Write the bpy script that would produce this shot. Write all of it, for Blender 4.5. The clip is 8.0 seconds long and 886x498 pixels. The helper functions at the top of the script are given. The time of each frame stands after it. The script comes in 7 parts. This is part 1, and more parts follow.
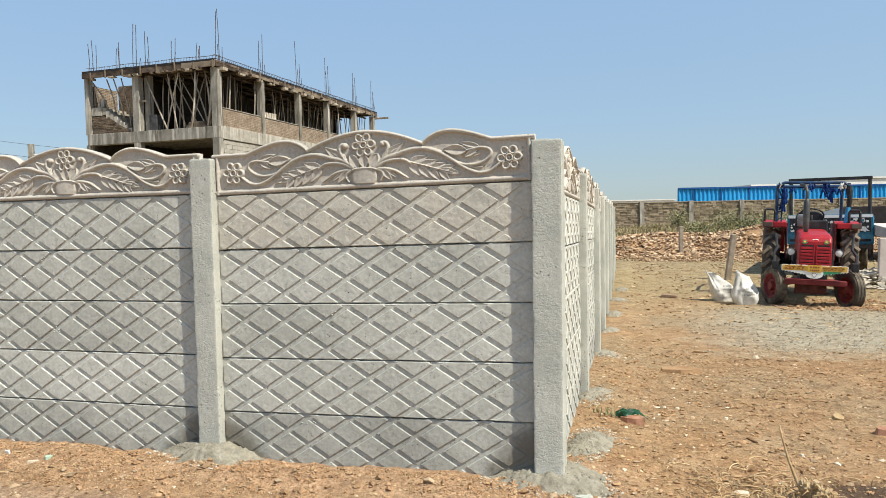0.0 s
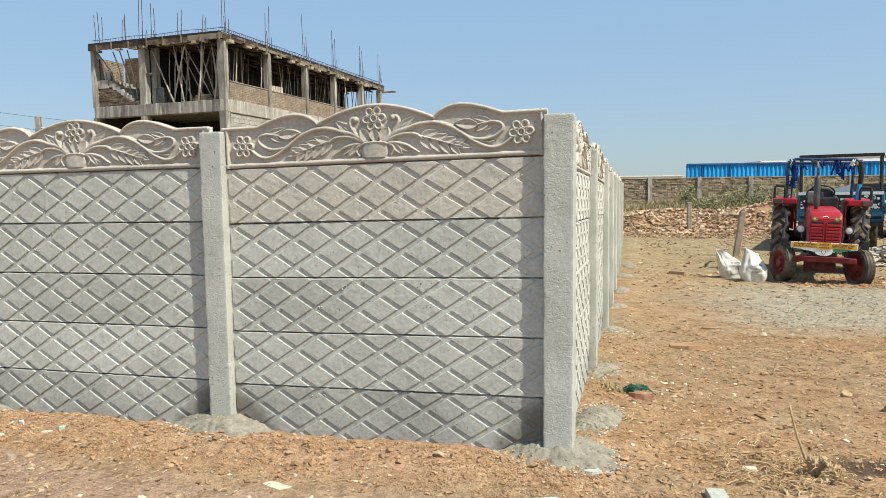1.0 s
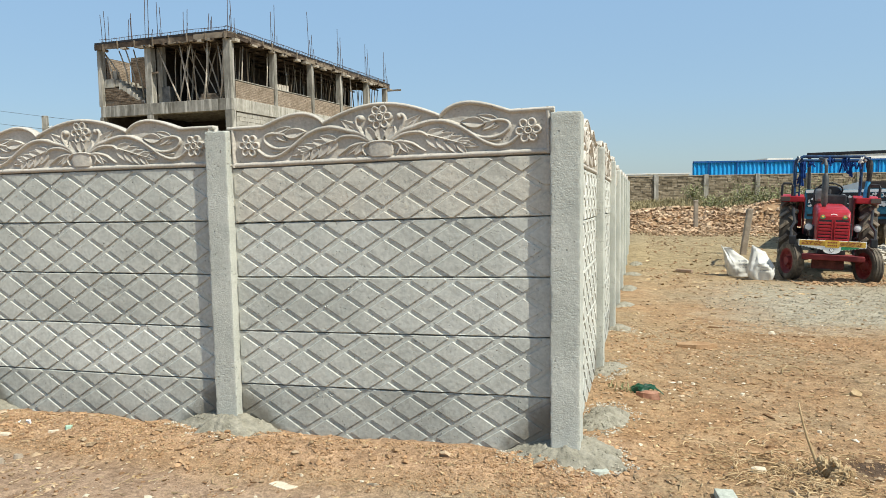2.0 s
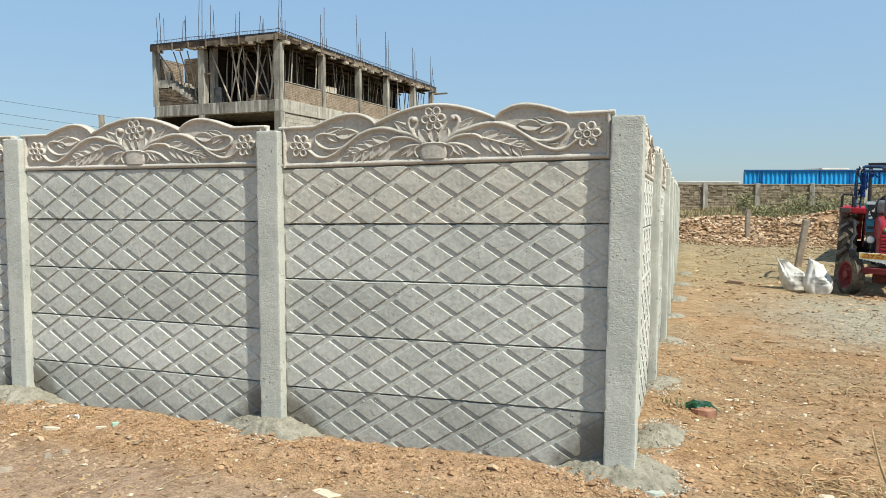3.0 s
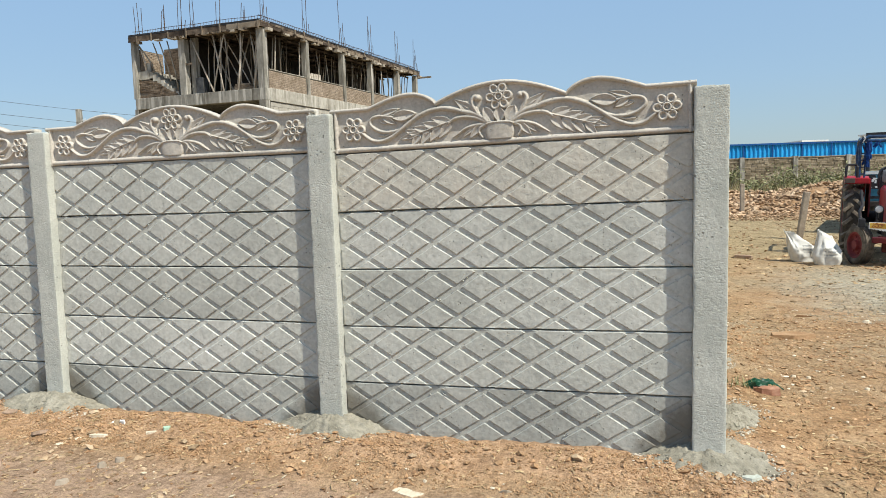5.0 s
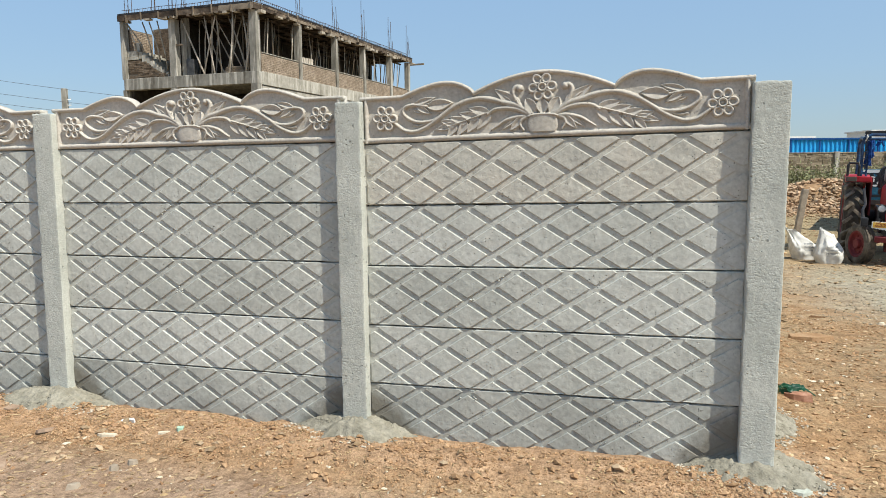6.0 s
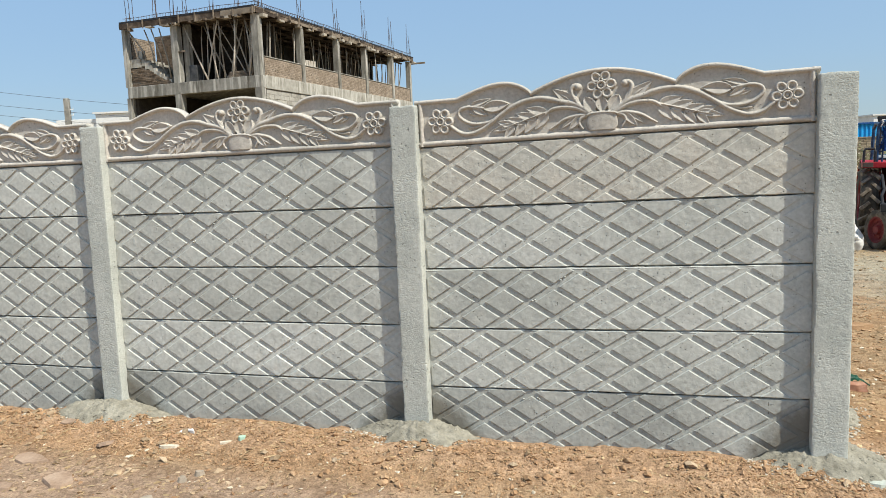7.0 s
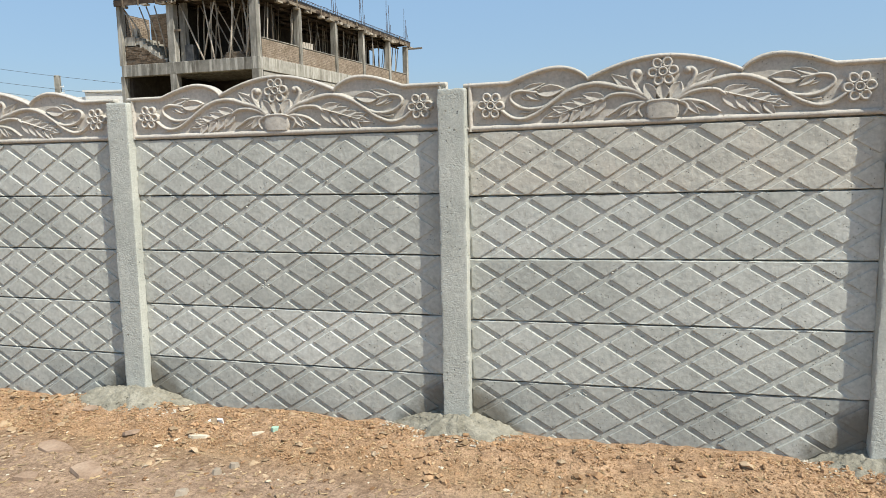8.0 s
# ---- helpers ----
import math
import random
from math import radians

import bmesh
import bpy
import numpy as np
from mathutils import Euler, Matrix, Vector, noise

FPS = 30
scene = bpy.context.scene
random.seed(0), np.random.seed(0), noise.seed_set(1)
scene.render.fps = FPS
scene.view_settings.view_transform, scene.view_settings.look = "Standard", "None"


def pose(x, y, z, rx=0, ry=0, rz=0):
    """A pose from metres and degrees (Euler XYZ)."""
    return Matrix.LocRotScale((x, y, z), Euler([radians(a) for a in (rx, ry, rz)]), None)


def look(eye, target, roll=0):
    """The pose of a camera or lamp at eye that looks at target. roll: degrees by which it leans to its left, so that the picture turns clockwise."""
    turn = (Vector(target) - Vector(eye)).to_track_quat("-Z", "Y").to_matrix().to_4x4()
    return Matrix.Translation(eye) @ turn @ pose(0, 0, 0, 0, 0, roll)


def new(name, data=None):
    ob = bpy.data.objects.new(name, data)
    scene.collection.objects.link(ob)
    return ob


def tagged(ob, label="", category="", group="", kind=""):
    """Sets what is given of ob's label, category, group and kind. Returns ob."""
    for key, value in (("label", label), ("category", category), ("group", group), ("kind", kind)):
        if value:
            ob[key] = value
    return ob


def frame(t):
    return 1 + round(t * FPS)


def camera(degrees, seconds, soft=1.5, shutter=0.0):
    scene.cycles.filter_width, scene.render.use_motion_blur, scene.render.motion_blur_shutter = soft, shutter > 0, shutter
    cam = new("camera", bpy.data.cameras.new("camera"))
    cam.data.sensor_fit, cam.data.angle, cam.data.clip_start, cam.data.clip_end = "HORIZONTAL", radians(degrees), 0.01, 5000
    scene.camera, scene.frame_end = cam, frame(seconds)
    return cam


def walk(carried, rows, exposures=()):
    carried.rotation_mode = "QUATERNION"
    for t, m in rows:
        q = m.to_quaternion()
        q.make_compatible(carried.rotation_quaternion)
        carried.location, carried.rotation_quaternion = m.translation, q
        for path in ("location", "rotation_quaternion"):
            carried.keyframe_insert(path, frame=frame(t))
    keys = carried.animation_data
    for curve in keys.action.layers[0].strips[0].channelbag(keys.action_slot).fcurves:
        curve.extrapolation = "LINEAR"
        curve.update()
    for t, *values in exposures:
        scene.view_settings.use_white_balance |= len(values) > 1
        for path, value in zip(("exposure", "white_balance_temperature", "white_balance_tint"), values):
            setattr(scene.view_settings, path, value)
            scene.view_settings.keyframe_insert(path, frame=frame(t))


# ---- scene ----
cam = camera(63.4, 8.0, soft=0.5)
PATH = [
    (0, (0.482, -3.941, 1.446), (-0.039, -2.012, 1.364), -1.1),
    (0.5, (0.463, -3.945, 1.445), (-0.066, -2.02, 1.322), -0.8),
    (1, (0.456, -3.937, 1.445), (-0.082, -2.017, 1.294), -0.8),
    (2.5, (0.428, -3.884, 1.451), (-0.15, -1.976, 1.296), -1.0),
    (3, (0.361, -3.824, 1.452), (-0.304, -1.943, 1.307), 0.2),
    (3.5, (0.25, -3.85, 1.46), (-0.426, -1.973, 1.314), -0.5),
    (4, (0.111, -3.874, 1.468), (-0.528, -1.985, 1.316), -1.6),
    (4.5, (-0.017, -3.887, 1.462), (-0.641, -1.994, 1.288), -2.1),
    (4.7, (-0.09, -3.866, 1.445), (-0.707, -1.972, 1.263), -1.7),
    (5.8, (-0.337, -3.668, 1.45), (-0.953, -1.776, 1.244), -1.8),
    (6, (-0.464, -3.693, 1.479), (-1.041, -1.791, 1.258), -0.5),
    (6.5, (-0.626, -3.72, 1.493), (-1.215, -1.823, 1.264), -0.9),
    (7, (-0.765, -3.773, 1.51), (-1.347, -1.873, 1.283), -2.3),
    (7.5, (-0.899, -3.789, 1.507), (-1.469, -1.886, 1.274), -1.6),
    (8, (-1.1, -3.729, 1.51), (-1.651, -1.824, 1.247), -1.0),
]
walk(cam, [(t, look(eye, target, roll)) for t, eye, target, roll in PATH],
     ((0.0, 0.43, 6690, 7), (1.0, 0.42, 6610, 6), (2.5, 0.41, 6430, 3), (4.0, 0.41, 6480, 5), (6.0, 0.39, 6420, 6), (8.0, 0.39, 6350, 6)))

# ---- world, sun, exposure ----
SUN_AZ, SUN_EL = 67.0, 53.0        # degrees from -y towards +x, and above the ground
sun_to = Vector((math.sin(radians(SUN_AZ)) * math.cos(radians(SUN_EL)), -math.cos(radians(SUN_AZ)) * math.cos(radians(SUN_EL)), math.sin(radians(SUN_EL))))
world = bpy.data.worlds.new("sky")
scene.world = world
world.use_nodes = True
wn = world.node_tree.nodes
sky = wn.new("ShaderNodeTexSky")
sky.sky_type, sky.sun_disc = "NISHITA", False
sky.sun_elevation, sky.sun_rotation = radians(SUN_EL), math.atan2(sun_to.x, sun_to.y)
sky.altitude, sky.air_density, sky.dust_density, sky.ozone_density = 300, 1.0, 0.7, 1.5
wn["Background"].inputs["Strength"].default_value = 0.1
# dust haze evens out the sky: paler towards the horizon
tc = wn.new("ShaderNodeTexCoord")
sp = wn.new("ShaderNodeSeparateXYZ")
hz = wn.new("ShaderNodeValToRGB")
mx = wn.new("ShaderNodeMix")
mx.data_type = "RGBA"
mx.inputs[0].default_value = 0.72
for k in range(2):
    hz.color_ramp.elements.new(0.5)
for el, (p, c) in zip(hz.color_ramp.elements, ((0.0, (2.85, 3.65, 4.15)), (0.12, (2.74, 4.00, 5.60)), (0.36, (2.60, 4.14, 6.5)), (1.0, (0.75, 1.60, 3.30)))):
    el.position, el.color = p, (*c, 1)
wl = world.node_tree.links
wl.new(tc.outputs["Generated"], sp.inputs[0])
wl.new(sp.outputs[2], hz.inputs[0])
# the dust scatters more light on the sun's side of the sky
toward = wn.new("ShaderNodeVectorMath")
toward.operation = "DOT_PRODUCT"
toward.inputs[1].default_value = sun_to
half = wn.new("ShaderNodeMath")
half.operation, half.inputs[1].default_value, half.inputs[2].default_value = "MULTIPLY_ADD", 0.5, 0.5
glow = wn.new("ShaderNodeMath")
glow.operation, glow.inputs[1].default_value = "POWER", 6.0
warm = wn.new("ShaderNodeVectorMath")
warm.operation, warm.inputs[0].default_value = "SCALE", (3.4, 3.15, 2.4)
lit = wn.new("ShaderNodeVectorMath")
lit.operation = "ADD"
wl.new(tc.outputs["Generated"], toward.inputs[0])
wl.new(toward.outputs["Value"], half.inputs[0])
wl.new(half.outputs[0], glow.inputs[0])
wl.new(glow.outputs[0], warm.inputs["Scale"])
wl.new(hz.outputs["Color"], lit.inputs[0])
wl.new(warm.outputs[0], lit.inputs[1])
wl.new(sky.outputs["Color"], mx.inputs[6])
wl.new(lit.outputs[0], mx.inputs[7])
wl.new(mx.outputs[2], wn["Background"].inputs["Color"])
sun_data = bpy.data.lights.new("sun", "SUN")
sun_data.energy, sun_data.angle, sun_data.color = 4.65, radians(0.6), (1.0, 0.94, 0.84)
sun = new("sun", sun_data)
sun.matrix_world = look((40, -30, 50), Vector((40, -30, 50)) - sun_to)


# ---- materials ----
def nodes_of(name):
    m = bpy.data.materials.new(name)
    m.use_nodes = True
    nt = m.node_tree
    return m, nt, nt.nodes["Principled BSDF"]


def mapped(nt, scale=1.0, shuffle=True):
    """Object coordinates, moved by a random amount for each object."""
    tc = nt.nodes.new("ShaderNodeTexCoord")
    vm = nt.nodes.new("ShaderNodeVectorMath")
    vm.operation = "MULTIPLY_ADD"
    vm.inputs[1].default_value = (scale,) * 3
    nt.links.new(tc.outputs["Object"], vm.inputs[0])
    if shuffle:
        oi = nt.nodes.new("ShaderNodeObjectInfo")
        k = nt.nodes.new("ShaderNodeMath")
        k.operation = "MULTIPLY"
        k.inputs[1].default_value = 37.0
        nt.links.new(oi.outputs["Random"], k.inputs[0])
        nt.links.new(k.outputs[0], vm.inputs[2])
    return vm.outputs[0]


def noise_of(nt, vec, scale, detail=4, rough=0.55):
    n = nt.nodes.new("ShaderNodeTexNoise")
    n.inputs["Scale"].default_value, n.inputs["Detail"].default_value, n.inputs["Roughness"].default_value = scale, detail, rough
    nt.links.new(vec, n.inputs["Vector"])
    return n.outputs["Fac"]


def ramp_of(nt, fac, stops):
    r = nt.nodes.new("ShaderNodeValToRGB")
    e = r.color_ramp.elements
    while len(e) < len(stops):
        e.new(0.5)
    for el, (p, c) in zip(e, stops):
        el.position, el.color = p, (*c, 1) if len(c) == 3 else c
    nt.links.new(fac, r.inputs[0])
    return r.outputs["Color"]


def mix_of(nt, fac, a, b, mode="MIX"):
    m = nt.nodes.new("ShaderNodeMix")
    m.data_type, m.blend_type = "RGBA", mode
    for sock, v in ((m.inputs[0], fac), (m.inputs[6], a), (m.inputs[7], b)):
        if isinstance(v, (int, float)):
            sock.default_value = v
        elif isinstance(v, tuple):
            sock.default_value = (*v, 1)
        else:
            nt.links.new(v, sock)
    return m.outputs[2]


def bump_of(nt, bsdf, height, strength, dist, prev=None):
    b = nt.nodes.new("ShaderNodeBump")
    b.inputs["Strength"].default_value, b.inputs["Distance"].default_value = strength, dist
    nt.links.new(height, b.inputs["Height"])
    if prev is not None:
        nt.links.new(prev, b.inputs["Normal"])
    nt.links.new(b.outputs[0], bsdf.inputs["Normal"])
    return b.outputs[0]


def surface(name, dark, mid, light, coarse=1.2, fine=30.0, rough=0.85, bump=0.4, dist=0.004, metal=0.0, island=0.0, vary=0.12, pits=0.0, pit_scale=55.0, pit_dark=(0.05, 0.05, 0.045), lump=0.0, pit_bump=1.0):
    """A matt, weathered surface: broad stains, fine grain, optional pits, and a tone that differs from piece to piece."""
    m, nt, bs = nodes_of(name)
    v = mapped(nt)
    col = ramp_of(nt, noise_of(nt, v, coarse, 5, 0.6), [(0.3, dark), (0.5, mid), (0.72, light)])
    grain = noise_of(nt, v, fine, 6, 0.65)
    col = mix_of(nt, 0.55, col, ramp_of(nt, grain, [(0.3, (0.35,) * 3), (0.7, (0.66,) * 3)]), "OVERLAY")
    if vary:
        src = nt.nodes.new("ShaderNodeObjectInfo").outputs["Random"] if not island else nt.nodes.new("ShaderNodeNewGeometry").outputs["Random Per Island"]
        k = island or vary
        col = mix_of(nt, 1.0, col, ramp_of(nt, src, [(0, (1 - k, 1 - 1.03 * k, 1 - 1.1 * k)), (1, (1 + 0.6 * k,) * 3)]), "MULTIPLY")
    nb = bump_of(nt, bs, grain, bump, dist)
    if lump:
        nb = bump_of(nt, bs, noise_of(nt, v, fine * 0.28, 3, 0.55), lump, 0.02, nb)
    if pits:
        # small round air holes, crowded in some places and absent in others
        cell = nt.nodes.new("ShaderNodeTexVoronoi")
        cell.inputs["Scale"].default_value = pit_scale
        nt.links.new(v, cell.inputs["Vector"])
        odd = nt.nodes.new("ShaderNodeSeparateColor")
        nt.links.new(cell.outputs["Color"], odd.inputs[0])
        size = nt.nodes.new("ShaderNodeMath")
        size.operation, size.inputs[1].default_value, size.inputs[2].default_value = "MULTIPLY_ADD", 0.58, -0.26
        nt.links.new(odd.outputs[0], size.inputs[0])
        near = nt.nodes.new("ShaderNodeMath")
        near.operation = "SUBTRACT"
        nt.links.new(size.outputs[0], near.inputs[0])
        nt.links.new(cell.outputs["Distance"], near.inputs[1])
        pit = ramp_of(nt, near.outputs[0], [(0.0, (0, 0, 0)), (0.06, (1, 1, 1))])
        g = ramp_of(nt, noise_of(nt, v, pit_scale * 0.09, 3), [(0.48, (0, 0, 0)), (0.60, (1, 1, 1))])
        pg = mix_of(nt, 1.0, pit, g, "MULTIPLY")
        k = nt.nodes.new("ShaderNodeMath")
        k.operation = "MULTIPLY"
        k.inputs[1].default_value = pits
        nt.links.new(pg, k.inputs[0])
        col = mix_of(nt, k.outputs[0], col, pit_dark)
        inv = nt.nodes.new("ShaderNodeInvert")
        nt.links.new(pg, inv.inputs["Color"])
        bump_of(nt, bs, inv.outputs[0], pit_bump, 0.006, nb)
    nt.links.new(col, bs.inputs["Base Color"])
    bs.inputs["Roughness"].default_value, bs.inputs["Metallic"].default_value = rough, metal
    bs.inputs["Specular IOR Level"].default_value = 0.3 if rough < 0.8 else 0.12
    return m


M = {}
M["panel"] = surface("cast_concrete", (0.398, 0.402, 0.366), (0.479, 0.481, 0.439), (0.543, 0.542, 0.498), 1.6, 45, 0.9, 0.7, 0.003, vary=0.07, pits=0.85, pit_scale=95, lump=0.3)
M["damp"] = surface("damp_concrete", (0.325, 0.330, 0.304), (0.415, 0.419, 0.384), (0.513, 0.513, 0.469), 2.2, 45, 0.85, 0.7, 0.003, vary=0.08, pits=0.85, pit_scale=95, lump=0.3)
M["stained"] = surface("stained_concrete", (0.417, 0.404, 0.358), (0.502, 0.484, 0.426), (0.570, 0.531, 0.456), 3.5, 45, 0.9, 0.7, 0.003, vary=0.04, pits=0.85, pit_scale=95, lump=0.4)
M["dark_clod"] = surface("dark_earth_clod", (0.176, 0.101, 0.054), (0.270, 0.162, 0.092), (0.392, 0.250, 0.149), 9, 60, 0.97, 0.6, 0.004, island=0.3)
M["ornament"] = surface("ornament_concrete", (0.404, 0.377, 0.329), (0.478, 0.442, 0.389), (0.535, 0.493, 0.437), 2.0, 60, 0.9, 0.5, 0.002, vary=0.06, pits=0.8, pit_scale=95, lump=0.25)
M["post"] = surface("post_concrete", (0.370, 0.380, 0.345), (0.455, 0.461, 0.418), (0.534, 0.536, 0.486), 2.5, 110, 0.92, 0.5, 0.003, vary=0.06, pits=0.45, pit_scale=48, lump=0.12)
M["footing"] = surface("footing_mortar", (0.195, 0.180, 0.141), (0.275, 0.255, 0.204), (0.364, 0.339, 0.277), 12, 60, 0.95, 0.8, 0.010, vary=0.06)
M["gravel"] = surface("crushed_stone", (0.246, 0.208, 0.153), (0.332, 0.285, 0.217), (0.425, 0.374, 0.293), 1.5, 40, 0.95, 0.4, 0.004, island=0.25)
M["cream"] = surface("cream_plaster", (0.52, 0.44, 0.33), (0.64, 0.56, 0.44), (0.72, 0.65, 0.53), 14, 80, 0.85, 0.3, 0.002)
M["mint"] = surface("mint_plastic", (0.40, 0.58, 0.45), (0.47, 0.66, 0.53), (0.55, 0.72, 0.6), 14, 80, 0.5, 0.1, 0.002)
M["raw"] = surface("raw_concrete", (0.172, 0.159, 0.136), (0.261, 0.246, 0.215), (0.351, 0.327, 0.289), 0.9, 6, 0.95, 0.3, 0.02, vary=0.1)
M["pale_raw"] = surface("lime_washed_concrete", (0.269, 0.254, 0.214), (0.373, 0.348, 0.301), (0.459, 0.436, 0.380), 0.9, 6, 0.95, 0.3, 0.02, vary=0.1)
M["brick"] = surface("brown_brick", (0.220, 0.170, 0.124), (0.299, 0.236, 0.178), (0.374, 0.307, 0.241), 3, 14, 0.95, 0.4, 0.01, island=0.13)
M["pale_block"] = surface("mortar_smeared_block", (0.270, 0.248, 0.211), (0.378, 0.351, 0.306), (0.486, 0.459, 0.405), 0.7, 9, 0.95, 0.4, 0.02, island=0.2)
M["dark_brick"] = surface("dark_brown_brick", (0.111, 0.081, 0.058), (0.170, 0.128, 0.093), (0.238, 0.187, 0.140), 3, 14, 0.95, 0.4, 0.01, island=0.3)
M["tan_wood"] = surface("weathered_boards", (0.091, 0.069, 0.049), (0.175, 0.140, 0.105), (0.266, 0.224, 0.175), 1.6, 12, 0.9, 0.5, 0.01, island=0.4)
# near-black brick: the building's interior shade is put into this colour
M["shaded_inside"] = surface("shade_toned_brick", (0.035, 0.03, 0.025), (0.05, 0.043, 0.036), (0.075, 0.065, 0.055), 3, 14, 0.95, 0.4, 0.01)
M["mortar"] = surface("mortar", (0.09, 0.076, 0.06), (0.13, 0.11, 0.088), (0.18, 0.155, 0.125), 3, 14, 0.95, 0.4, 0.01)
M["far_mortar"] = surface("grey_mortar", (0.13, 0.112, 0.085), (0.19, 0.165, 0.128), (0.26, 0.23, 0.185), 1.5, 9, 0.95, 0.4, 0.02)
M["block"] = surface("grey_block", (0.189, 0.153, 0.106), (0.274, 0.225, 0.161), (0.369, 0.310, 0.231), 1.5, 9, 0.95, 0.4, 0.02, island=0.42)
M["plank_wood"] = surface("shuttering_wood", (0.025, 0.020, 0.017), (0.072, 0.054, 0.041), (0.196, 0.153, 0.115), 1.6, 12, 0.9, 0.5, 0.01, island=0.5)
M["pole_wood"] = surface("pole_wood", (0.271, 0.232, 0.186), (0.419, 0.368, 0.306), (0.566, 0.510, 0.437), 3, 20, 0.85, 0.5, 0.01, vary=0.4)
M["rust"] = surface("rusty_steel", (0.05, 0.035, 0.03), (0.09, 0.065, 0.055), (0.15, 0.10, 0.08), 4, 30, 0.7, 0.3, 0.003, metal=0.4)
M["stone"] = surface("field_stone", (0.267, 0.184, 0.110), (0.371, 0.270, 0.173), (0.484, 0.384, 0.275), 9, 60, 0.95, 0.6, 0.004, island=0.3)
M["clod"] = surface("earth_clod", (0.286, 0.170, 0.091), (0.380, 0.241, 0.137), (0.450, 0.308, 0.192), 9, 60, 0.97, 0.6, 0.004, island=0.28)
M["rubble"] = surface("rubble_stone", (0.24, 0.155, 0.09), (0.42, 0.29, 0.185), (0.60, 0.46, 0.325), 1.2, 12, 0.95, 0.6, 0.02, island=0.5)
M["white_stone"] = surface("pale_stone", (0.410, 0.366, 0.295), (0.508, 0.461, 0.384), (0.590, 0.541, 0.458), 9, 60, 0.9, 0.4, 0.003)
M["veined"] = surface("veined_grey_stone", (0.30, 0.32, 0.28), (0.40, 0.42, 0.37), (0.52, 0.53, 0.47), 22, 90, 0.85, 0.4, 0.003)
M["straw"] = surface("dry_straw", (0.255, 0.178, 0.102), (0.374, 0.281, 0.162), (0.493, 0.399, 0.255), 9, 60, 0.9, 0.3, 0.003, island=0.35)
M["brick_red"] = surface("red_brick", (0.24, 0.115, 0.075), (0.33, 0.175, 0.118), (0.41, 0.25, 0.18), 14, 60, 0.95, 0.5, 0.004)
M["flake"] = surface("dry_leaf_flake", (0.30, 0.20, 0.105), (0.45, 0.325, 0.185), (0.60, 0.47, 0.30), 9, 60, 0.9, 0.3, 0.003, island=0.35)
M["cardboard"] = surface("clay_tile", (0.27, 0.185, 0.128), (0.355, 0.255, 0.185), (0.43, 0.325, 0.245), 8, 60, 0.9, 0.4, 0.003)
M["red"] = surface("red_paint", (0.25, 0.011, 0.016), (0.35, 0.016, 0.024), (0.40, 0.03, 0.032), 4, 30, 0.42, 0.05, 0.002, vary=0)
M["dark_red"] = surface("dusty_red_paint", (0.10, 0.014, 0.014), (0.17, 0.022, 0.022), (0.24, 0.06, 0.05), 5, 30, 0.65, 0.1, 0.002, vary=0)
M["tyre"] = surface("dusty_rubber", (0.045, 0.039, 0.033), (0.09, 0.077, 0.062), (0.21, 0.175, 0.135), 5, 25, 0.9, 0.3, 0.004, vary=0)
M["tread"] = surface("dust_caked_rubber", (0.10, 0.083, 0.064), (0.23, 0.19, 0.147), (0.42, 0.355, 0.28), 9, 30, 0.95, 0.4, 0.004, vary=0.3)
M["black"] = surface("black_metal", (0.012, 0.012, 0.014), (0.022, 0.022, 0.025), (0.05, 0.047, 0.045), 6, 30, 0.55, 0.1, 0.002, vary=0)
M["steel"] = surface("worn_steel", (0.16, 0.16, 0.16), (0.24, 0.24, 0.24), (0.33, 0.32, 0.31), 6, 40, 0.45, 0.1, 0.002, metal=0.6, vary=0)
M["gunmetal"] = surface("sooty_steel", (0.05, 0.05, 0.05), (0.085, 0.085, 0.085), (0.13, 0.125, 0.12), 6, 40, 0.55, 0.1, 0.002, metal=0.5, vary=0)
M["chrome"] = surface("lamp_glass", (0.56, 0.57, 0.57), (0.66, 0.66, 0.65), (0.74, 0.74, 0.73), 8, 50, 0.25, 0.05, 0.001, metal=0.0, vary=0)
M["yellow"] = surface("yellow_paint", (0.50, 0.30, 0.05), (0.62, 0.38, 0.06), (0.68, 0.47, 0.14), 9, 40, 0.6, 0.05, 0.001, vary=0)
# red paint with the shade under the bumper board put into its colour
M["shaded_red"] = surface("shade_darkened_red_paint", (0.045, 0.012, 0.010), (0.075, 0.018, 0.015), (0.13, 0.04, 0.03), 7, 30, 0.75, 0.2, 0.003, vary=0)
M["tan_stone"] = surface("tan_stone", (0.23, 0.185, 0.14), (0.33, 0.275, 0.215), (0.41, 0.35, 0.28), 5, 30, 0.95, 0.6, 0.006)
M["green"] = surface("green_paint", (0.03, 0.16, 0.07), (0.04, 0.22, 0.10), (0.06, 0.28, 0.13), 6, 40, 0.5, 0.05, 0.001, vary=0)
M["white"] = surface("white_paint", (0.66, 0.65, 0.62), (0.75, 0.74, 0.72), (0.8, 0.8, 0.78), 4, 40, 0.6, 0.1, 0.002, vary=0)
M["brown"] = surface("brown_lettering", (0.20, 0.05, 0.02), (0.26, 0.07, 0.03), (0.3, 0.09, 0.04), 6, 40, 0.6, 0.05, 0.001, vary=0)
M["blue_cloth"] = surface("blue_cloth", (0.01, 0.025, 0.09), (0.015, 0.045, 0.17), (0.03, 0.09, 0.30), 14, 60, 0.9, 0.3, 0.004, vary=0)
M["blue_frame"] = surface("blue_black_paint", (0.010, 0.018, 0.040), (0.018, 0.042, 0.095), (0.03, 0.10, 0.22), 7, 40, 0.45, 0.1, 0.002, vary=0)
